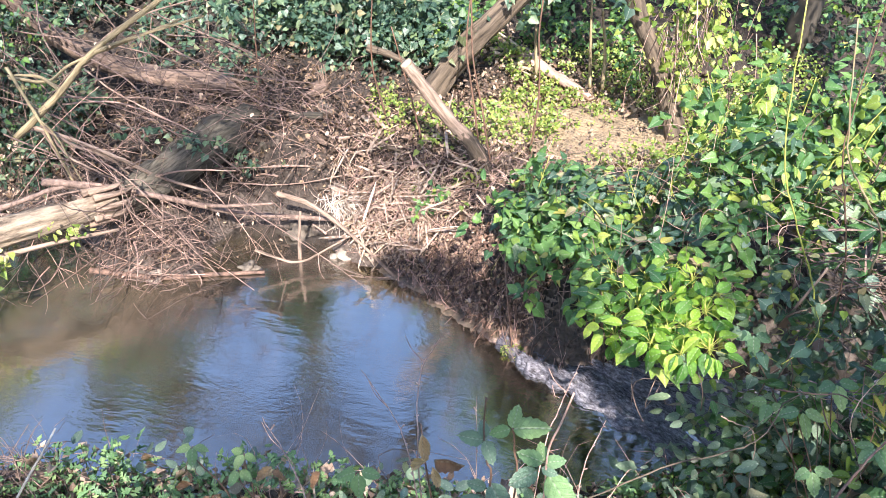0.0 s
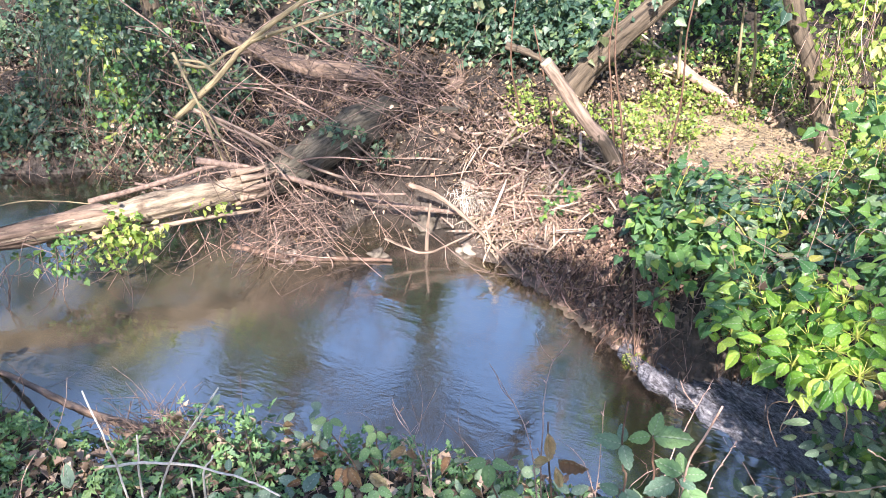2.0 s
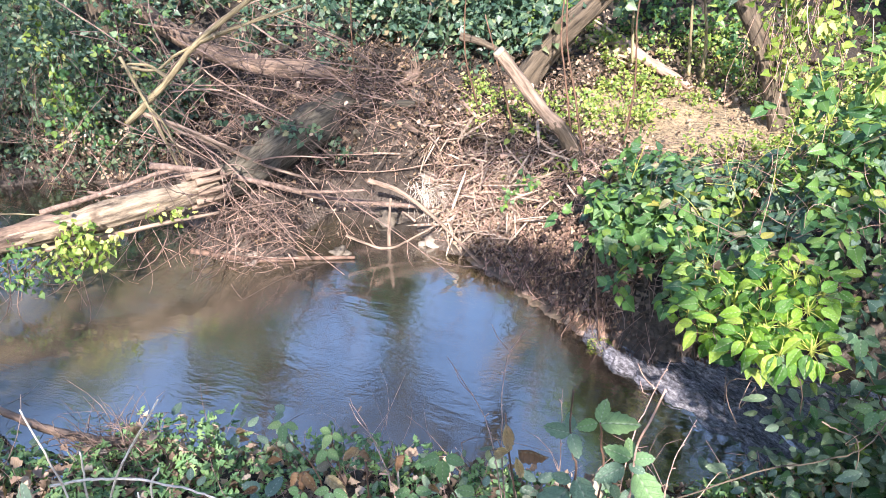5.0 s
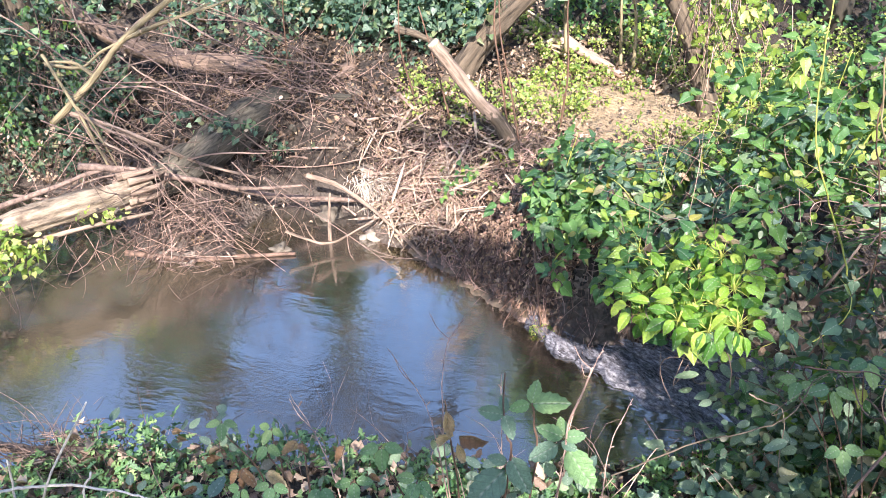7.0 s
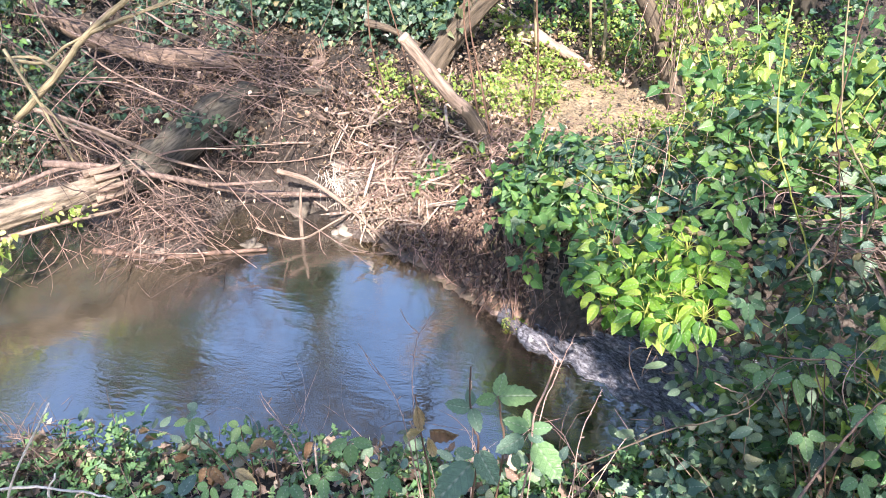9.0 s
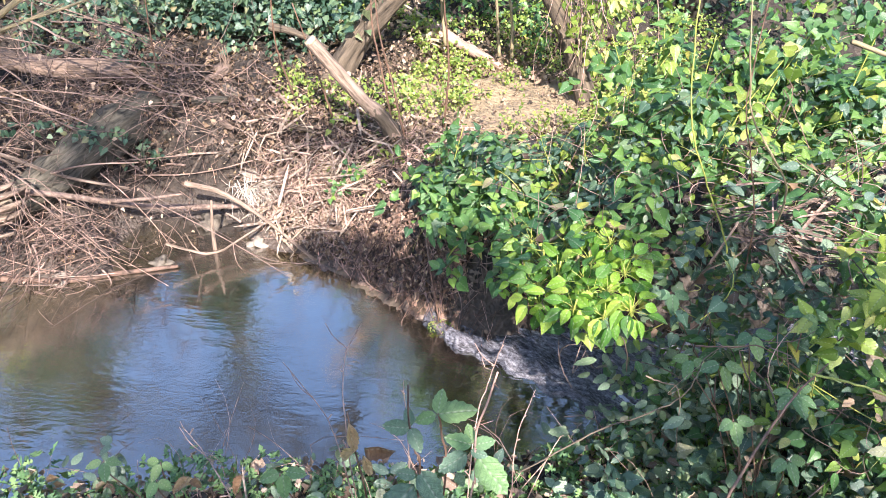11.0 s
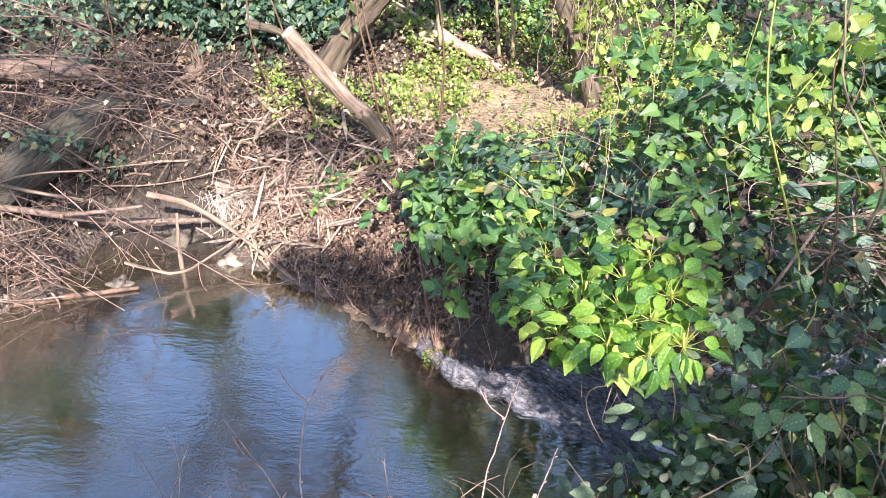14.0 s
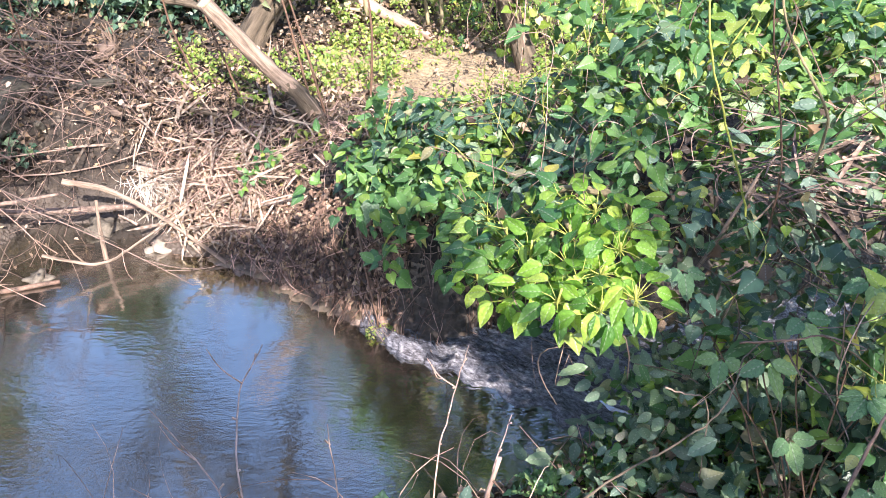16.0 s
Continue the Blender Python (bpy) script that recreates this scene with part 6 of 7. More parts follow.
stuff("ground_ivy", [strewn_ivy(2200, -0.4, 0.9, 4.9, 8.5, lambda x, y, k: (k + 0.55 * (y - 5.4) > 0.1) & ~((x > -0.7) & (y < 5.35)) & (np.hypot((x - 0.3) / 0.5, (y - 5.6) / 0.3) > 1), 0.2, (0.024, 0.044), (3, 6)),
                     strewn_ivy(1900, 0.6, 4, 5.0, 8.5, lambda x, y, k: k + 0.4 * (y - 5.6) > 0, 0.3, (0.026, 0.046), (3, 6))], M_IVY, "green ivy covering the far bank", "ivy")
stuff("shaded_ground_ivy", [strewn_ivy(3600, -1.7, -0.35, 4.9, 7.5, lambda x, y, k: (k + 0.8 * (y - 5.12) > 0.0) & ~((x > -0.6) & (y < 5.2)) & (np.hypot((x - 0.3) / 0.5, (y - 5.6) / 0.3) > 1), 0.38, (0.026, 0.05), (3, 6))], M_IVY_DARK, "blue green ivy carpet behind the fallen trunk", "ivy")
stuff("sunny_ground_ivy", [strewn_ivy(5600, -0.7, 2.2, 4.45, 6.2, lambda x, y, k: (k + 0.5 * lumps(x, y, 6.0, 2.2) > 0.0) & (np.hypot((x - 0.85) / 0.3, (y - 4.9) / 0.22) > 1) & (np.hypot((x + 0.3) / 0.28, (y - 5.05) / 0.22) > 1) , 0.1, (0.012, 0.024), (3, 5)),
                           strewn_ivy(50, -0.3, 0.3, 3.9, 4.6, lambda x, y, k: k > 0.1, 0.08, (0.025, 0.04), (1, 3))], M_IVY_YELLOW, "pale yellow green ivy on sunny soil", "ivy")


def build_left_bank():
    n = 150
    x, y = rng.uniform(-4.8, -2.9, n), rng.uniform(3.7, 4.9, n)
    A = np.stack([x, y, np.maximum(ground_z(x, y), 0) + 0.05 + 0.3 * rng.random(n)], 1)
    parts_, tips = sprays(A, rand_dirs(n, (0.2, -0.2, -0.1), 0.7), rng.uniform(0.25, 0.8, n), rng.uniform(0.0012, 0.0035, n))
    stuff("bank_vines", parts_, M_TWIG, "grey trailing vines over the shaded far bank", "vines")
    stuff("bank_trailing_ivy", [strewn_ivy(4200, -5, -2.3, 3.62, 4.8, lambda x, y, k: k > -0.4, 0.2, (0.018, 0.042))], M_IVY_DARK, "small dark ivy leaves trailing over the bank", "ivy")
    n = 620
    x = rng.uniform(-4.9, -2.35, n)
    y = np.interp(x, FAR_X, FAR_Y) + rng.uniform(-0.06, 0.2, n)
    P = np.stack([x, y, np.maximum(ground_z(x, y), 0) + 0.03 + 0.24 * rng.random(n) ** 1.3], 1)[lumps(x, y, 2.2, 3.3) > -0.25]
    stuff("bank_foot_ivy", [leaves(*rosettes(P, rand_dirs(len(P), (0.1, -0.8, 0.4), 0.4), (3, 5), (0.02, 0.04)), IVY_FAR)], M_IVY_DARK, "dark ivy hanging down to the water along the far bank", "ivy")
    P = P[::2] + (0, -0.03, -0.02)
    m = len(P)
    stuff("bank_foot_roots", [twigs(P, rand_dirs(m, (0.1, -0.3, -0.8), 0.5), rng.uniform(0.06, 0.3, m), rng.uniform(0.001, 0.0028, m), 0.35, 5)], M_ROOT, "dark roots and vines dipping into the water", "roots")


build_left_bank()
stuff("pale_bank_leaves", [dead_leaves(2600, -5, -2.3, 3.6, 4.6, (0.014, 0.034), 0.14)], M_TAN, "pale dead leaves on the shaded far bank", "leaf litter")


# ---- the near bank ----
def brow(y):
    """The height above which nothing low grows at the edge of the near bank."""
    return 1.62 - 1.183 * (y - 1.135)


def bank_points(n, seed, gap, lift, y0=0.9, y1=2.5):
    x, y = rng.uniform(-3.0, 1.8, n), rng.uniform(y0, y1, n)
    k = lumps(x, y, 3.0, seed)
    z = ground_z(x, y)
    ok = (z > 0.1) & (k > gap) & ~((x > 0.0) & (x < 0.9) & (y < 1.3))
    z = z + 0.02 + lift * (0.25 + 0.75 * rng.random(n)) * np.clip(0.6 + k, 0.2, 1.2)
    ok &= (x > 0.75) | (z < brow(y))
    return np.stack([x, y, z], 1)[ok]


def build_near_bank():
    P = bank_points(900, 3.7, 0.0, 0.04)
    m = len(P)
    stuff("grass_blades", [leaves(P, rand_dirs(m, (0, -1, 0.3), 0.5), rand_dirs(m, (0, 0, 1), 0.4), rng.uniform(0.04, 0.12, m), LANCE_LEAF)], M_HERB, "thin green grass blades on the near bank", "grass")
    P = bank_points(700, 6.7, -0.2, 0.04)
    m = len(P)
    stuff("dry_grass", [leaves(P, rand_dirs(m, (0, -1, 0.3), 0.6), rand_dirs(m, (0, 0, 0.6), 0.6), rng.uniform(0.04, 0.12, m), LANCE_LEAF)], M_TAN, "withered tan grass blades on the near bank", "grass")
    x, y = rng.uniform(0.2, 1.9, 2600), rng.uniform(1.5, 2.7, 2600)
    z = ground_z(x, y)
    z = z + 0.01 + 0.09 * rng.random(2600)
    P = np.stack([x, y, z], 1)[(z > 0.05) & ((x > 0.8) | (z < brow(y)))]
    stuff("low_creepers", [leaves(*rosettes(P, rand_dirs(len(P), (0, -0.4, 1), 0.3), (2, 4), (0.012, 0.026)), POINTED_FAR)], M_IVY, "small blue green creeping leaves on the near bank", "creepers")
    P = bank_points(4300, 8.8, -0.2, 0.15)
    A, nrm, tip, s = rosettes(P, rand_dirs(len(P), (0, -0.2, 1), 0.3), (3, 6), (0.02, 0.048))
    stuff("herbs", [leaves(A, nrm, tip, s, HERB_LEAF)], M_HERB, "low green herbs and young nettles on the near bank", "herbs")
    P = bank_points(1900, 2.3, -0.15, 0.16)
    A, nrm, tip, s = rosettes(P, rand_dirs(len(P), (0, -0.4, 1), 0.3), (2, 3), (0.034, 0.064))
    stuff("bramble_leaves", [leaves(A, nrm, tip, s, TOOTHED_LEAF)], M_BRAMBLE_DULL, "blue grey bramble leaves low on the near bank", "brambles")
    P = bank_points(2600, 5.2, -0.45, 0.15, 1.2)
    m = len(P)
    stuff("curled_leaves", [leaves(P, rand_dirs(m, (0, -0.4, 0.8), 0.6), rand_dirs(m, (0, 0, 0), 1), rng.uniform(0.02, 0.05, m), CURLED_LEAF)], M_TAN, "curled pinkish tan dead leaves caught in the near bank plants", "leaf litter")
    n = 700
    x, y = rng.uniform(-3.0, 1.6, n), rng.uniform(1.0, 2.5, n)
    z = ground_z(x, y)
    ok = z > 0.06
    A = np.stack([x, y, z], 1)[ok]
    m = len(A)
    stuff("dry_stalks", [twigs(A, rand_dirs(m, (0, 0, 0.7), 0.5), rng.uniform(0.08, 0.36, m), rng.uniform(0.0008, 0.0022, m), 0.35, 5)], M_STRAW, "thin dry stalks on the near bank", "stalks")
    n = 900
    x, y = rng.uniform(0.7, 2.2, n), rng.uniform(1.5, 2.75, n)
    z = ground_z(x, y)
    ok = (z > 0.1) & (x + 0.35 * (2.75 - y) > 1.12)
    P = np.stack([x, y, z + 0.04 + 0.3 * rng.random(n)], 1)[ok]
    A, nrm, tip, s = rosettes(P, rand_dirs(len(P), (-0.1, -0.5, 0.8), 0.4), (2, 4), (0.022, 0.042))
    stuff("bank_ivy", [leaves(A, nrm, tip, s, IVY_LEAF)], M_IVY_DARK, "dark ivy on the near bank under the thicket", "ivy")


build_near_bank()
stuff("bank_litter", [dead_leaves(7000, -2.4, 2.0, 1.2, 2.72, (0.012, 0.034), 0.07)], M_TAN, "small tan leaf scraps covering the near bank", "leaf litter")

stick("branch_in_water", "brown dead branch reaching from the bank into the water", [[(-0.85, 2.0, 0.34), (-1.1, 2.0, 0.29), (-1.42, 2.08, 0.19), (-1.85, 2.22, 0.06), (-2.2, 2.32, -0.04)], [(-1.0, 2.0, 0.22), (-1.35, 2.02, 0.12), (-1.7, 2.1, 0.0)]], 0.018, M_REDWOOD, "branch")


def build_root_tuft():
    n = 260
    A = np.array((-0.95, 1.98, 0.26)) + rng.normal(0, 1, (n, 3)) * (0.09, 0.05, 0.04)
    A[:, 2] += 0.25 * (A[:, 0] + 0.98)
    V, T = twigs(A, rand_dirs(n, (-0.6, 0.1, 0.1), 0.6), rng.uniform(0.05, 0.22, n), rng.uniform(0.001, 0.003, n), 0.35, 4)
    stuff("root_tuft", [(V, T)], M_TWIG, "matted tuft of dead roots and leaves on the bank", "debris")


build_root_tuft()

# the stalks' very pale colour stands for sun that does not reach them here
for line in ([(-0.34, 1.32, 0.42), (-0.35, 1.3, 1.0), (-0.39, 1.3, 1.23)], [(-0.4, 1.3, 0.42), (-0.29, 1.3, 1.02), (-0.13, 1.3, 1.32)], [(-0.33, 1.3, 0.42), (-0.32, 1.3, 1.0), (-0.3, 1.3, 1.17)],
             [(-0.387, 1.3, 1.067), (-0.29, 1.3, 1.114), (-0.188, 1.3, 1.145), (-0.091, 1.3, 1.147), (-0.049, 1.3, 1.139)], [(-0.2, 1.3, 0.42), (-0.19, 1.3, 1.06), (-0.16, 1.3, 1.18)], [(-0.28, 1.34, 0.42), (-0.22, 1.3, 0.95), (-0.19, 1.28, 1.14)]):
    stick("straw_stalk", "thin straw-coloured dry stalk paled as if sunlit", [line], 0.0026, M_PALE_STALK, "stalk", "dry stalks on the near bank", 6)


def build_bud_twigs():
    for line, sides in (([(0.28, 1.85, 0.4), (0.25, 1.8, 0.85), (0.22, 1.95, 0.95), (0.245, 2.04, 0.99)], 1), ([(0.3, 1.8, 0.4), (0.24, 1.8, 0.8), (0.18, 1.9, 0.85), (0.07, 2.0, 0.9)], 1), ([(0.1, 1.62, 0.4), (0.08, 1.62, 0.82), (0.01, 1.7, 0.88), (-0.09, 1.8, 0.9)], 1),
                        ([(0.37, 1.85, 0.4), (0.37, 1.87, 0.7), (0.352, 1.91, 0.95)], 0), ([(0.5, 1.95, 0.4), (0.51, 2.0, 0.72), (0.54, 2.1, 0.8), (0.575, 2.18, 0.87)], 1), ([(0.62, 2.05, 0.4), (0.62, 2.1, 0.6), (0.66, 2.16, 0.72)], 0), ([(0.2, 1.6, 0.4), (0.19, 1.65, 0.7), (0.15, 1.7, 0.83)], 0)):
        at = thing("bud_twig", line[0], "slender bare twig with small buds", "twig", "bare twigs on the near bank")
        stem = limb("stem", line, 0.0019, 0.0008, M_STRAW, at, "", 6, 7, 0.0008, 0.08)
        l2 = bend(line, 7)
        for k in range(4, len(l2), 3):
            p = l2[k]
            d = rng.normal(0, 0.006, 3) + (0, 0, 0.008)
            limb("bud", [p, p + d * 0.6, p + d], 0.0014, 0.0018, M_STRAW, stem, "", 5, 2)
        if sides:
            p = l2[-6]
            limb("side_twig", [p, p + np.array((-0.03, 0.01, 0.02)), p + np.array((-0.05, 0.02, 0.05))], 0.0014, 0.0008, M_STRAW, stem, "", 5, 4)


build_bud_twigs()


LEAFLET = leaf_mesh("leaflet", serrate(), M_BRAMBLE)
M_DEAD_ONE = leaf_material("curled_dead_leaf", [(0.0, (0.17, 0.09, 0.06)), (0.5, (0.33, 0.21, 0.155)), (1.0, (0.48, 0.36, 0.28))], 0.75, 0.25, False, vein=(0.42, 0.31, 0.25))
DEADLET = leaf_mesh("dead_leaflet", (serrate()[0] * np.array((0.75, 1, 1)) + np.array([(0, 0, 1.5 * abs(v[0]) + 0.25 * v[1] * v[1] + 0.06 * math.sin(9 * v[1])) for v in serrate()[0]]), serrate()[1]), M_DEAD_ONE)


def compound(at, p, size, n, yaw, tilt, me, name="leaflet"):
    """A compound leaf: n leaflets fanned at the end of a stalk."""
    p = np.array(p)
    nrm = np.array((math.sin(yaw) * math.sin(tilt), -math.cos(yaw) * math.sin(tilt), math.cos(tilt)))
    fwd = unit(np.cross(nrm, (math.cos(yaw), math.sin(yaw), 0.0)))
    fwd = -fwd if fwd[2] > 0.3 else fwd
    side = np.cross(fwd, nrm)
    for k in range(n):
        a = (k - (n - 1) / 2) * (1.25 if n <= 3 else 0.85) + rng.normal(0, 0.08)
        d = fwd * math.cos(a) + side * math.sin(a)
        s = size * (1.0 - 0.18 * abs(k - (n - 1) / 2))
        put_leaf(me, name, p + d * size * 0.10, nrm + rng.normal(0, 0.15, 3), d + rng.normal(0, 0.05, 3), s, at)


def build_bramble(base, leaves_at, label):
    at = thing("bramble", base, label, "bramble", "brambles on the near bank")
    b = np.array(base)
    for p, size, n, yaw, tilt in leaves_at:
        q = np.array(p)
        m = b * 0.45 + q * 0.55 + np.array((0.02, 0.03, 0.02)) + rng.normal(0, 0.012, 3)
        stem = limb("stem", [b + rng.normal(0, 0.04, 3) * (1, 1, 0), m, q - (0, 0, 0.03), q], 0.002, 0.001, M_REDSTEM, at, "", 6, 6)
        compound(stem, p, size, n, yaw, tilt, LEAFLET)
    return at


def build_front_bramble():
    """The bramble at the viewer's feet: thorny canes with green leaves above and blue grey ones below."""
    at = thing("bramble", (0.42, 1.48, 0.42), "bramble with green and blue grey toothed leaves on thorny canes", "bramble", "brambles on the near bank")
    for line in ([(0.517, 1.43, 1.396), (0.507, 1.43, 1.343), (0.496, 1.43, 1.29), (0.499, 1.43, 1.201), (0.491, 1.43, 1.132), (0.44, 1.47, 0.42)],
                 [(0.407, 1.43, 1.366), (0.408, 1.43, 1.306), (0.416, 1.43, 1.255), (0.421, 1.43, 1.15), (0.37, 1.47, 0.42)],
                 [(0.446, 1.43, 1.321), (0.451, 1.43, 1.285), (0.456, 1.43, 1.15), (0.4, 1.47, 0.42)]):
        stem = limb("stem", line, 0.0013, 0.0019, M_STRAW if len(line) > 5 else M_REDSTEM, at, "", 6, 6)
        for p in bend(line, 6)[2:16:2]:
            d = rng.normal(0, 0.003, 3) + (0.004, -0.001, 0.001)
            limb("thorn", [p, p + d * 0.5, p + d], 0.0009, 0.0003, M_REDSTEM, stem, "", 4, 2)
    green = (((0.445, 1.43, 1.32), (0.0, 0.0, 1.0), 0.044),
             ((0.445, 1.43, 1.32), (0.88, 0.0, 0.474), 0.068),
             ((0.447, 1.43, 1.319), (0.983, 0.0, 0.182), 0.032),
             ((0.443, 1.43, 1.32), (-0.85, 0.0, -0.527), 0.039),
             ((0.492, 1.43, 1.269), (-0.946, 0.0, 0.323), 0.050),
             ((0.492, 1.43, 1.271), (-0.184, 0.0, 0.983), 0.037),
             ((0.493, 1.43, 1.269), (0.934, 0.0, 0.357), 0.042),
             ((0.5, 1.43, 1.249), (0.573, 0.0, -0.819), 0.084))
    blue = (((0.41, 1.43, 1.293), (-0.993, 0.0, -0.116), 0.050),
            ((0.41, 1.43, 1.293), (0.124, 0.0, -0.992), 0.046),
            ((0.411, 1.43, 1.296), (-0.176, 0.0, 0.984), 0.033),
            ((0.486, 1.43, 1.254), (-0.788, 0.0, -0.615), 0.060),
            ((0.423, 1.43, 1.215), (0.544, 0.0, -0.839), 0.074),
            ((0.419, 1.43, 1.204), (-0.965, 0.0, 0.263), 0.039),
            ((0.416, 1.43, 1.187), (-0.465, 0.0, -0.885), 0.101),
            ((0.49, 1.43, 1.259), (0.933, 0.0, -0.359), 0.032),
            ((0.473, 1.43, 1.216), (0.39, 0.0, -0.921), 0.032))
    for me, group in ((LEAFLET, green), (BLUE_LEAFLET, blue)):
        for p, way, size in group:
            put_leaf(me, "leaflet", p, np.array((0.05, -0.7, 0.75)) + rng.normal(0, 0.22, 3), np.array(way) + rng.normal(0, 0.05, 3), size * 0.78, at)


M_BRAMBLE_BLUE = leaf_material("blue_grey_bramble_leaf", [(0.0, (0.085, 0.155, 0.135)), (0.5, (0.115, 0.195, 0.165)), (1.0, (0.165, 0.24, 0.18))], 0.4, 0.2, False)
BLUE_LEAFLET = leaf_mesh("leaflet", serrate(), M_BRAMBLE_BLUE)
build_front_bramble()
build_bramble((0.24, 1.55, 0.42), [((0.22, 1.47, 1.15), 0.04, 3, 0.3, 0.7), ((0.28, 1.46, 1.1), 0.042, 3, -0.4, 0.6), ((0.17, 1.47, 1.06), 0.036, 3, 0.2, 0.6)], "shaded bramble with dull green leaves")
build_bramble((-0.12, 1.65, 0.42), [((-0.135, 1.6, 1.0), 0.035, 3, 0.2, 0.45), ((-0.035, 1.6, 1.005), 0.032, 3, -0.3, 0.6), ((-0.05, 1.6, 0.96), 0.035, 2, 0.4, 0.7)], "young bramble seedling with three small leaves")
build_bramble((0.05, 1.5, 0.42), [((0.04, 1.44, 1.05), 0.034, 3, 0.1, 0.6), ((0.13, 1.43, 1.08), 0.038, 2, 0.5, 0.6), ((-0.03, 1.46, 1.0), 0.034, 3, -0.4, 0.7)], "shaded bramble among dead leaves")
build_bramble((1.2, 2.0, 0.4), [((1.05, 2.05, 0.93), 0.06, 3, 0.2, 0.6), ((1.0, 2.1, 0.9), 0.05, 3, -0.5, 0.7), ((1.12, 2.1, 0.98), 0.06, 3, 0.4, 0.5), ((1.2, 2.0, 0.9), 0.06, 5, 0, 0.5), ((1.08, 1.98, 0.83), 0.055, 3, 0.2, 0.6), ((1.25, 2.15, 1.02), 0.06, 3, -0.2, 0.6),
                                ((0.98, 2.28, 0.96), 0.055, 3, 0.1, 0.6), ((1.18, 1.9, 0.8), 0.055, 3, 0.4, 0.5)], "dark bramble with dull purple green leaves in the thicket")


def build_dead_bramble():
    at = thing("dead_bramble", (0.28, 1.8, 0.4), "dead bramble stem with curled brown leaves", "bramble")
    limb("stem", [(0.28, 1.8, 0.4), (0.29, 1.78, 0.7), (0.27, 1.77, 0.88), (0.26, 1.76, 0.99)], 0.003, 0.0015, M_REDSTEM, at, "", 6, 6)
    for p, s, tip in (((0.262, 1.76, 0.965), 0.055, (0.05, 0, -1)), ((0.29, 1.76, 0.90), 0.065, (1, 0, 0.05)), ((0.28, 1.76, 0.90), 0.05, (-0.6, 0, -0.6)), ((0.285, 1.77, 0.87), 0.045, (0.3, -0.2, -0.8))):
        put_leaf(DEADLET, "dead_leaf", p, (rng.normal(0, 0.4), -0.8, 0.4), tip, s, at)
    for p, s, tip in (((0.074, 1.5, 1.081), 0.061, (-0.85, 0.0, -0.53)), ((-0.003, 1.5, 1.001), 0.086, (0.79, 0.0, -0.61)), ((-0.053, 1.5, 0.999), 0.058, (0.0, 0.0, -1.0)), ((-0.144, 1.5, 0.929), 0.055, (-0.77, 0.0, -0.64)), ((-0.146, 1.5, 1.068), 0.049, (-0.88, 0.0, -0.47)), ((0.148, 1.5, 1.102), 0.059, (0.0, 0.0, -1.0)), ((0.186, 1.5, 1.044), 0.043, (0.81, 0.0, -0.59))):
        put_leaf(DEADLET, "dead_leaf", p, (rng.normal(0, 0.6), -0.5, 0.8), tip, s * 0.55, at)
    at = thing("dead_bramble", (0.08, 1.5, 0.4), "broken stem with rust brown dead leaves", "bramble")
    limb("stem", [(0.08, 1.5, 0.4), (0.09, 1.48, 0.8), (0.1, 1.45, 1.12)], 0.003, 0.0015, M_REDSTEM, at, "", 6, 6)
    for p, s, tip in (((0.09, 1.45, 1.15), 0.045, (-0.4, 0, -0.8)), ((0.1, 1.45, 1.15), 0.04, (0.7, 0, -0.4)), ((-0.03, 1.5, 1.01), 0.055, (0.3, 0, -0.8)), ((-0.08, 1.5, 1.02), 0.05, (-0.6, 0, -0.5)), ((-0.2, 1.58, 0.955), 0.045, (-0.9, 0, -0.15)), ((-0.02, 1.46, 1.05), 0.06, (0.5, 0, -0.7))):
        put_leaf(DEADLET, "dead_leaf", p, (rng.normal(0, 0.6), -0.6, 0.7), tip, s * 0.7, at)


build_dead_bramble()


# ---- unseen trees added behind the viewer to shade the near bank ----
def build_shade_tree(base, centre, radii):
    at = thing("unseen_shade_tree", base, "unseen evergreen tree added to shade the near bank", "tree", "trees behind the path")
    b, c = np.array(base), np.array(centre)
    trunk_part("trunk", [b, b * 0.6 + c * 0.4 + (0.05, 0, 0), c, c + (0, 0, radii[2] * 0.7)], 0.11, 0.03, M_BARK, at, 12, 8, 0.12, 2.0, 0.4)
    n = 225
    d = rand_dirs(n, (0, 0, 0), 1)
    C = c + d * rng.uniform(0.3, 1.0, n)[:, None] * np.array(radii)
    foliage_part("crown", C, rand_dirs(n, (0, 0, 0.8), 0.6), (4, 7), (0.06, 0.10), M_IVY_DARK, at, OVAL_LEAF)


build_shade_tree((0.4, -5.0, 0.7), (0.96, -4.04, 5.0), (0.8, 0.8, 1.2))
build_shade_tree((-0.7, -5.9, 0.7), (-0.18, -5.07, 5.4), (0.8, 0.8, 1.3))


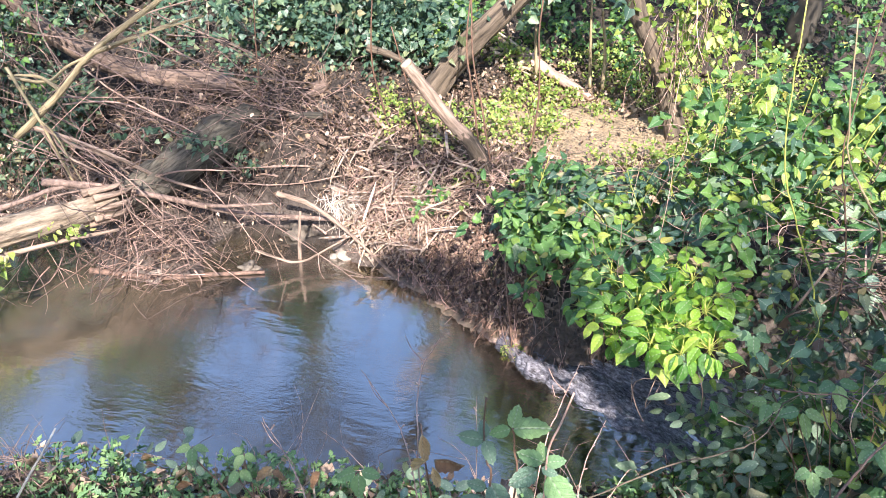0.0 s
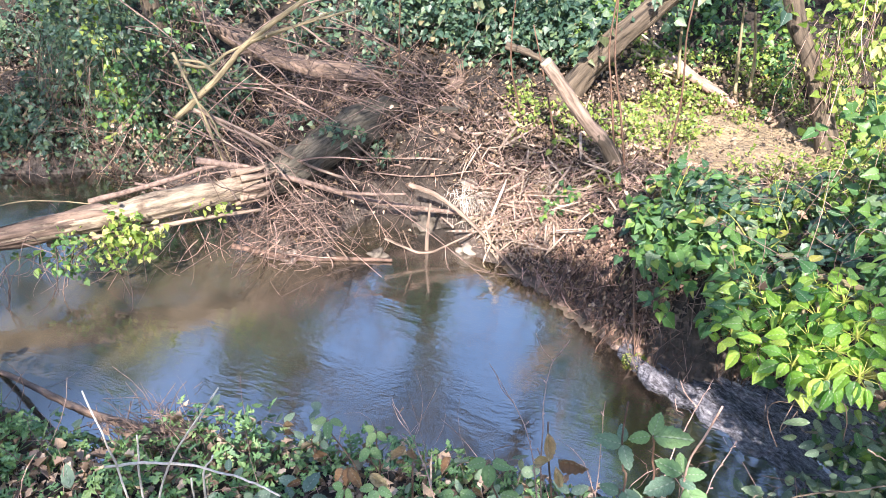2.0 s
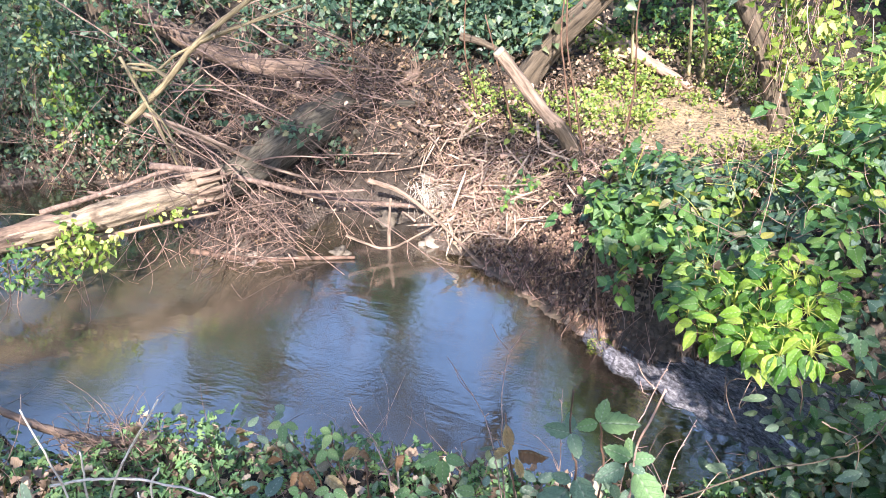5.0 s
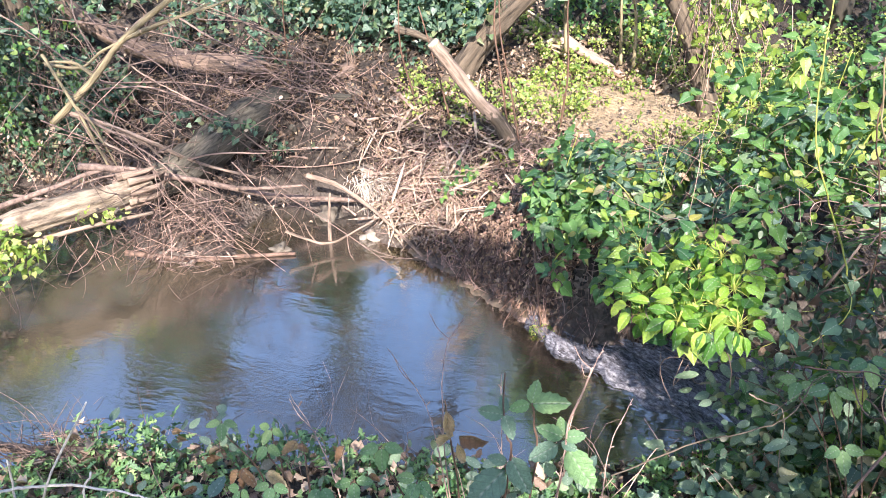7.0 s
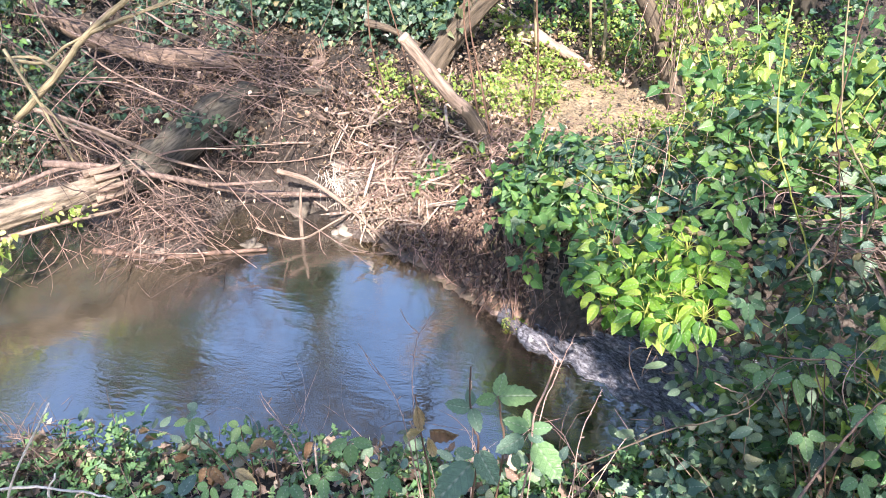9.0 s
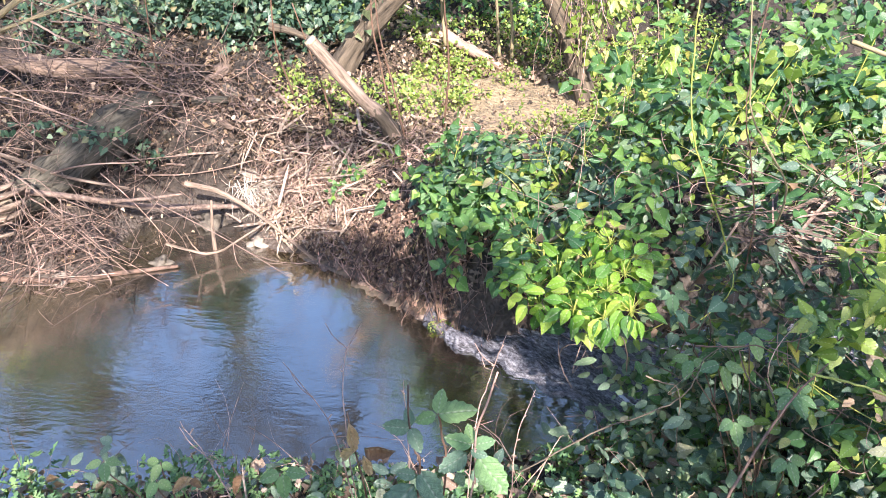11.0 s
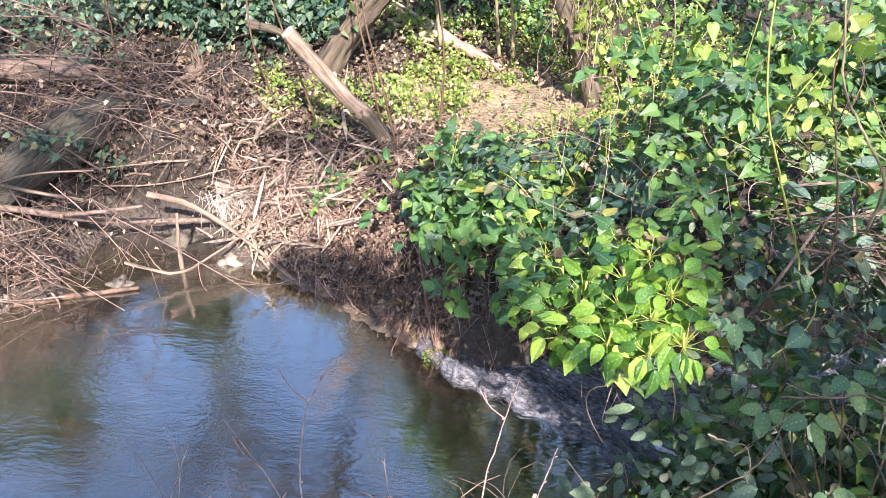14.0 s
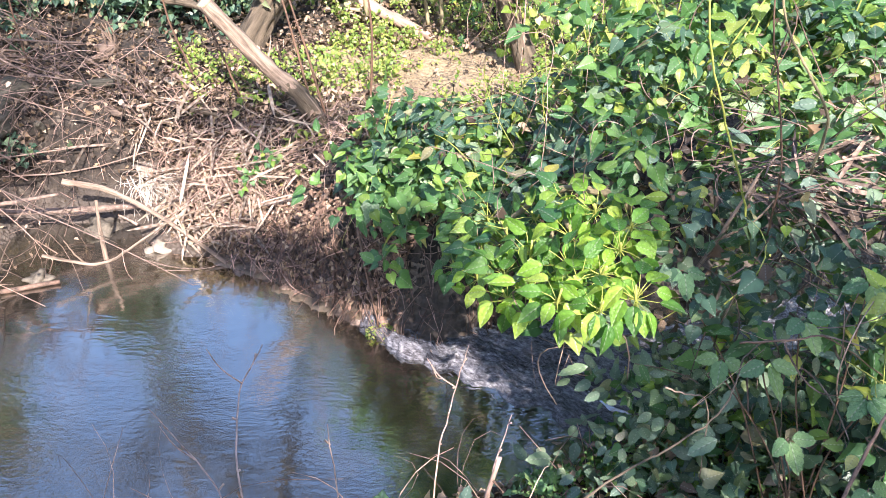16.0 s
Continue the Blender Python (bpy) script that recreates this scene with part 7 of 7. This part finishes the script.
def build_shade_clumps():
    # added out of view; each leaf clump throws shade on thicket, bramble or bank
    at = thing("unseen_shade_tree", (1.95, -1.45, 0.5), "unseen evergreen tree added to shade thicket and bank", "tree", "trees behind the path")
    trunk_part("trunk", [(1.95, -1.45, 0.4), (1.95, -1.44, 1.6), (2.15, -1.43, 2.8), (2.3, -1.43, 4.1)], 0.07, 0.02, M_BARK, at)
    for c, rad, n in (((1.86, -1.3, 3.65), (0.24, 0.4, 0.6), 125), ((2.45, -1.43, 3.65), (0.4, 0.45, 0.6), 50), ((0.72, -0.72, 3.02), (0.24, 0.24, 0.34), 170), ((0.72, -0.27, 3.3), (0.26, 0.12, 0.07), 80), ((1.06, -0.42, 3.3), (0.19, 0.15, 0.07), 75)):
        c = np.array(c)
        limb("limb", [(2.1, -1.43, 2.5), np.array((2.1, -1.43, 2.5)) * 0.45 + c * 0.55 + (0, 0, 0.12), c], 0.03, 0.008, M_BARK, at)
        C = c + rand_dirs(n, (0, 0, 0), 1) * rng.uniform(0.3, 1.0, n)[:, None] * np.array(rad)
        foliage_part("crown", C, rand_dirs(n, (0, 0, 0.8), 0.6), (4, 6), (0.05, 0.08), M_IVY_DARK, at, OVAL_LEAF)


build_shade_clumps()


def build_ivy_thorn(x, y, z, radii, seed):
    """An ivy-smothered thorn tree on the far bank, above the water's far side."""
    at = thing("ivy_thorn", (x, y, float(ground_z(x, y))), "thorn tree smothered in dark ivy on the far bank", "tree", "ivy-clad trees")
    trunk_part("trunk", [(x, y, float(ground_z(x, y)) - 0.05), (x + 0.1, y, z * 0.6), (x, y, z), (x + 0.1, y, z + radii[2] * 0.8)], 0.12, 0.04, M_BARK, at, 12, 8, 0.15, seed, 0.4)
    n = 1000
    d = rand_dirs(n, (0, -0.2, 0), 1)
    C = np.array((x, y, z)) + d * rng.uniform(0.6, 1.05, n)[:, None] * np.array(radii)
    k = np.array([noise.noise(c * 1.9 + Vector((seed, 0, 0))) for c in (Vector(p) for p in C)])
    C = C[k > -0.15]
    foliage_part("ivy", C, rand_dirs(len(C), (0, -0.6, 0.6), 0.45), (3, 6), (0.05, 0.08), M_IVY_DARK, at)


build_ivy_thorn(-3.4, 6.1, 1.7, (0.9, 0.6, 1.4), 3.3)
build_ivy_thorn(-5.2, 5.6, 2.0, (1.1, 0.8, 1.7), 5.1)


def build_dapple_tree():
    """A tall half-bare oak added unseen behind the viewer; its clumps dapple the far bank."""
    at = thing("unseen_dapple_tree", (-3.4, -4.4, 0.6), "unseen tall oak added to dapple the far bank", "tree", "trees behind the path")
    line = bend([(-3.4, -4.4, 0.55), (-3.45, -4.4, 2.5), (-3.3, -4.3, 4.5), (-3.0, -4.2, 7.2)], 8)
    V, F = gnarl(line, 0.16, 0.05, 14, 0.14, 2, 4.0, 0.5)
    under(mesh_object("trunk", V, F, M_BARK), at)
    for c, rad, n in (((-0.74, -2.53, 6.2), (0.8, 0.7, 0.8), 110), ((-1.48, -3.17, 6.9), (0.6, 0.6, 0.5), 55), ((-1.98, -3.77, 6.9), (0.75, 0.75, 0.6), 190), ((-1.55, -4.4, 7.0), (0.6, 0.6, 0.5), 60), ((-1.22, -4.35, 5.8), (0.45, 0.45, 0.4), 130), ((0.23, -3.64, 6.6), (0.4, 0.36, 0.28), 48), ((0.34, -2.86, 6.66), (0.5, 0.4, 0.3), 60), ((1.5, -3.4, 6.6), (0.42, 0.2, 0.16), 34), ((3.0, -1.2, 7.3), (1.2, 0.5, 0.45), 240)):
        c = np.array(c)
        k = np.argmin(np.abs(line[:, 2] - c[2] + 0.7))
        limb("limb", [line[k], line[k] * 0.5 + c * 0.5 + (0, 0, 0.1), c], 0.024, 0.006, M_BARK, at)
        C = c + rand_dirs(n, (0, 0, 0), 1) * rng.random(n)[:, None] ** 0.5 * np.array(rad)
        foliage_part("leaf_clump", C, rand_dirs(n, (0, 0, 0.8), 0.6), (4, 6), (0.06, 0.09), M_IVY_DARK, at, OVAL_LEAF)


build_dapple_tree()

build_ivy_thorn(-6.4, 5.0, 2.0, (1.0, 0.8, 1.8), 6.3)
build_ivy_thorn(-2.1, 7.0, 2.3, (0.36, 0.36, 0.6), 8.4)
build_ivy_thorn(-4.3, 7.6, 4.5, (0.48, 0.4, 0.75), 1.9)
build_ivy_thorn(-5.1, 7.6, 4.8, (0.28, 0.3, 0.5), 7.7)
build_ivy_thorn(-0.2, 8.6, 4.2, (0.8, 0.5, 1.1), 2.7)


def build_unseen_hedge():
    """An overgrown hedge added unseen behind the viewer, which closes off the low sky there."""
    at = thing("hedge", (0, -6.0, 0.6), "unseen tall hedge added to block the low sky", "hedge")
    n = 2400
    a = rng.uniform(0.0, math.pi, n)
    C = np.stack([8.5 * np.cos(a), 1.5 - 8.0 * np.sin(a) ** 0.6 + rng.normal(0, 0.4, n), 0.5 + 6.0 * rng.random(n)], 1)
    foliage_part("foliage", C, rand_dirs(n, (0, 0.6, 0.6), 0.5), (4, 6), (0.14, 0.24), M_IVY_DARK, at, OVAL_LEAF)
    for k in range(9):
        w = math.pi * (k + 0.5) / 9
        x, y = 8.5 * math.cos(w), 1.5 - 8.0 * math.sin(w) ** 0.6
        limb("trunk", [(x, y, 0.3), (x + 0.1, y, 2.5), (x, y + 0.1, 5.6)], 0.09, 0.03, M_BARK, at)


build_unseen_hedge()
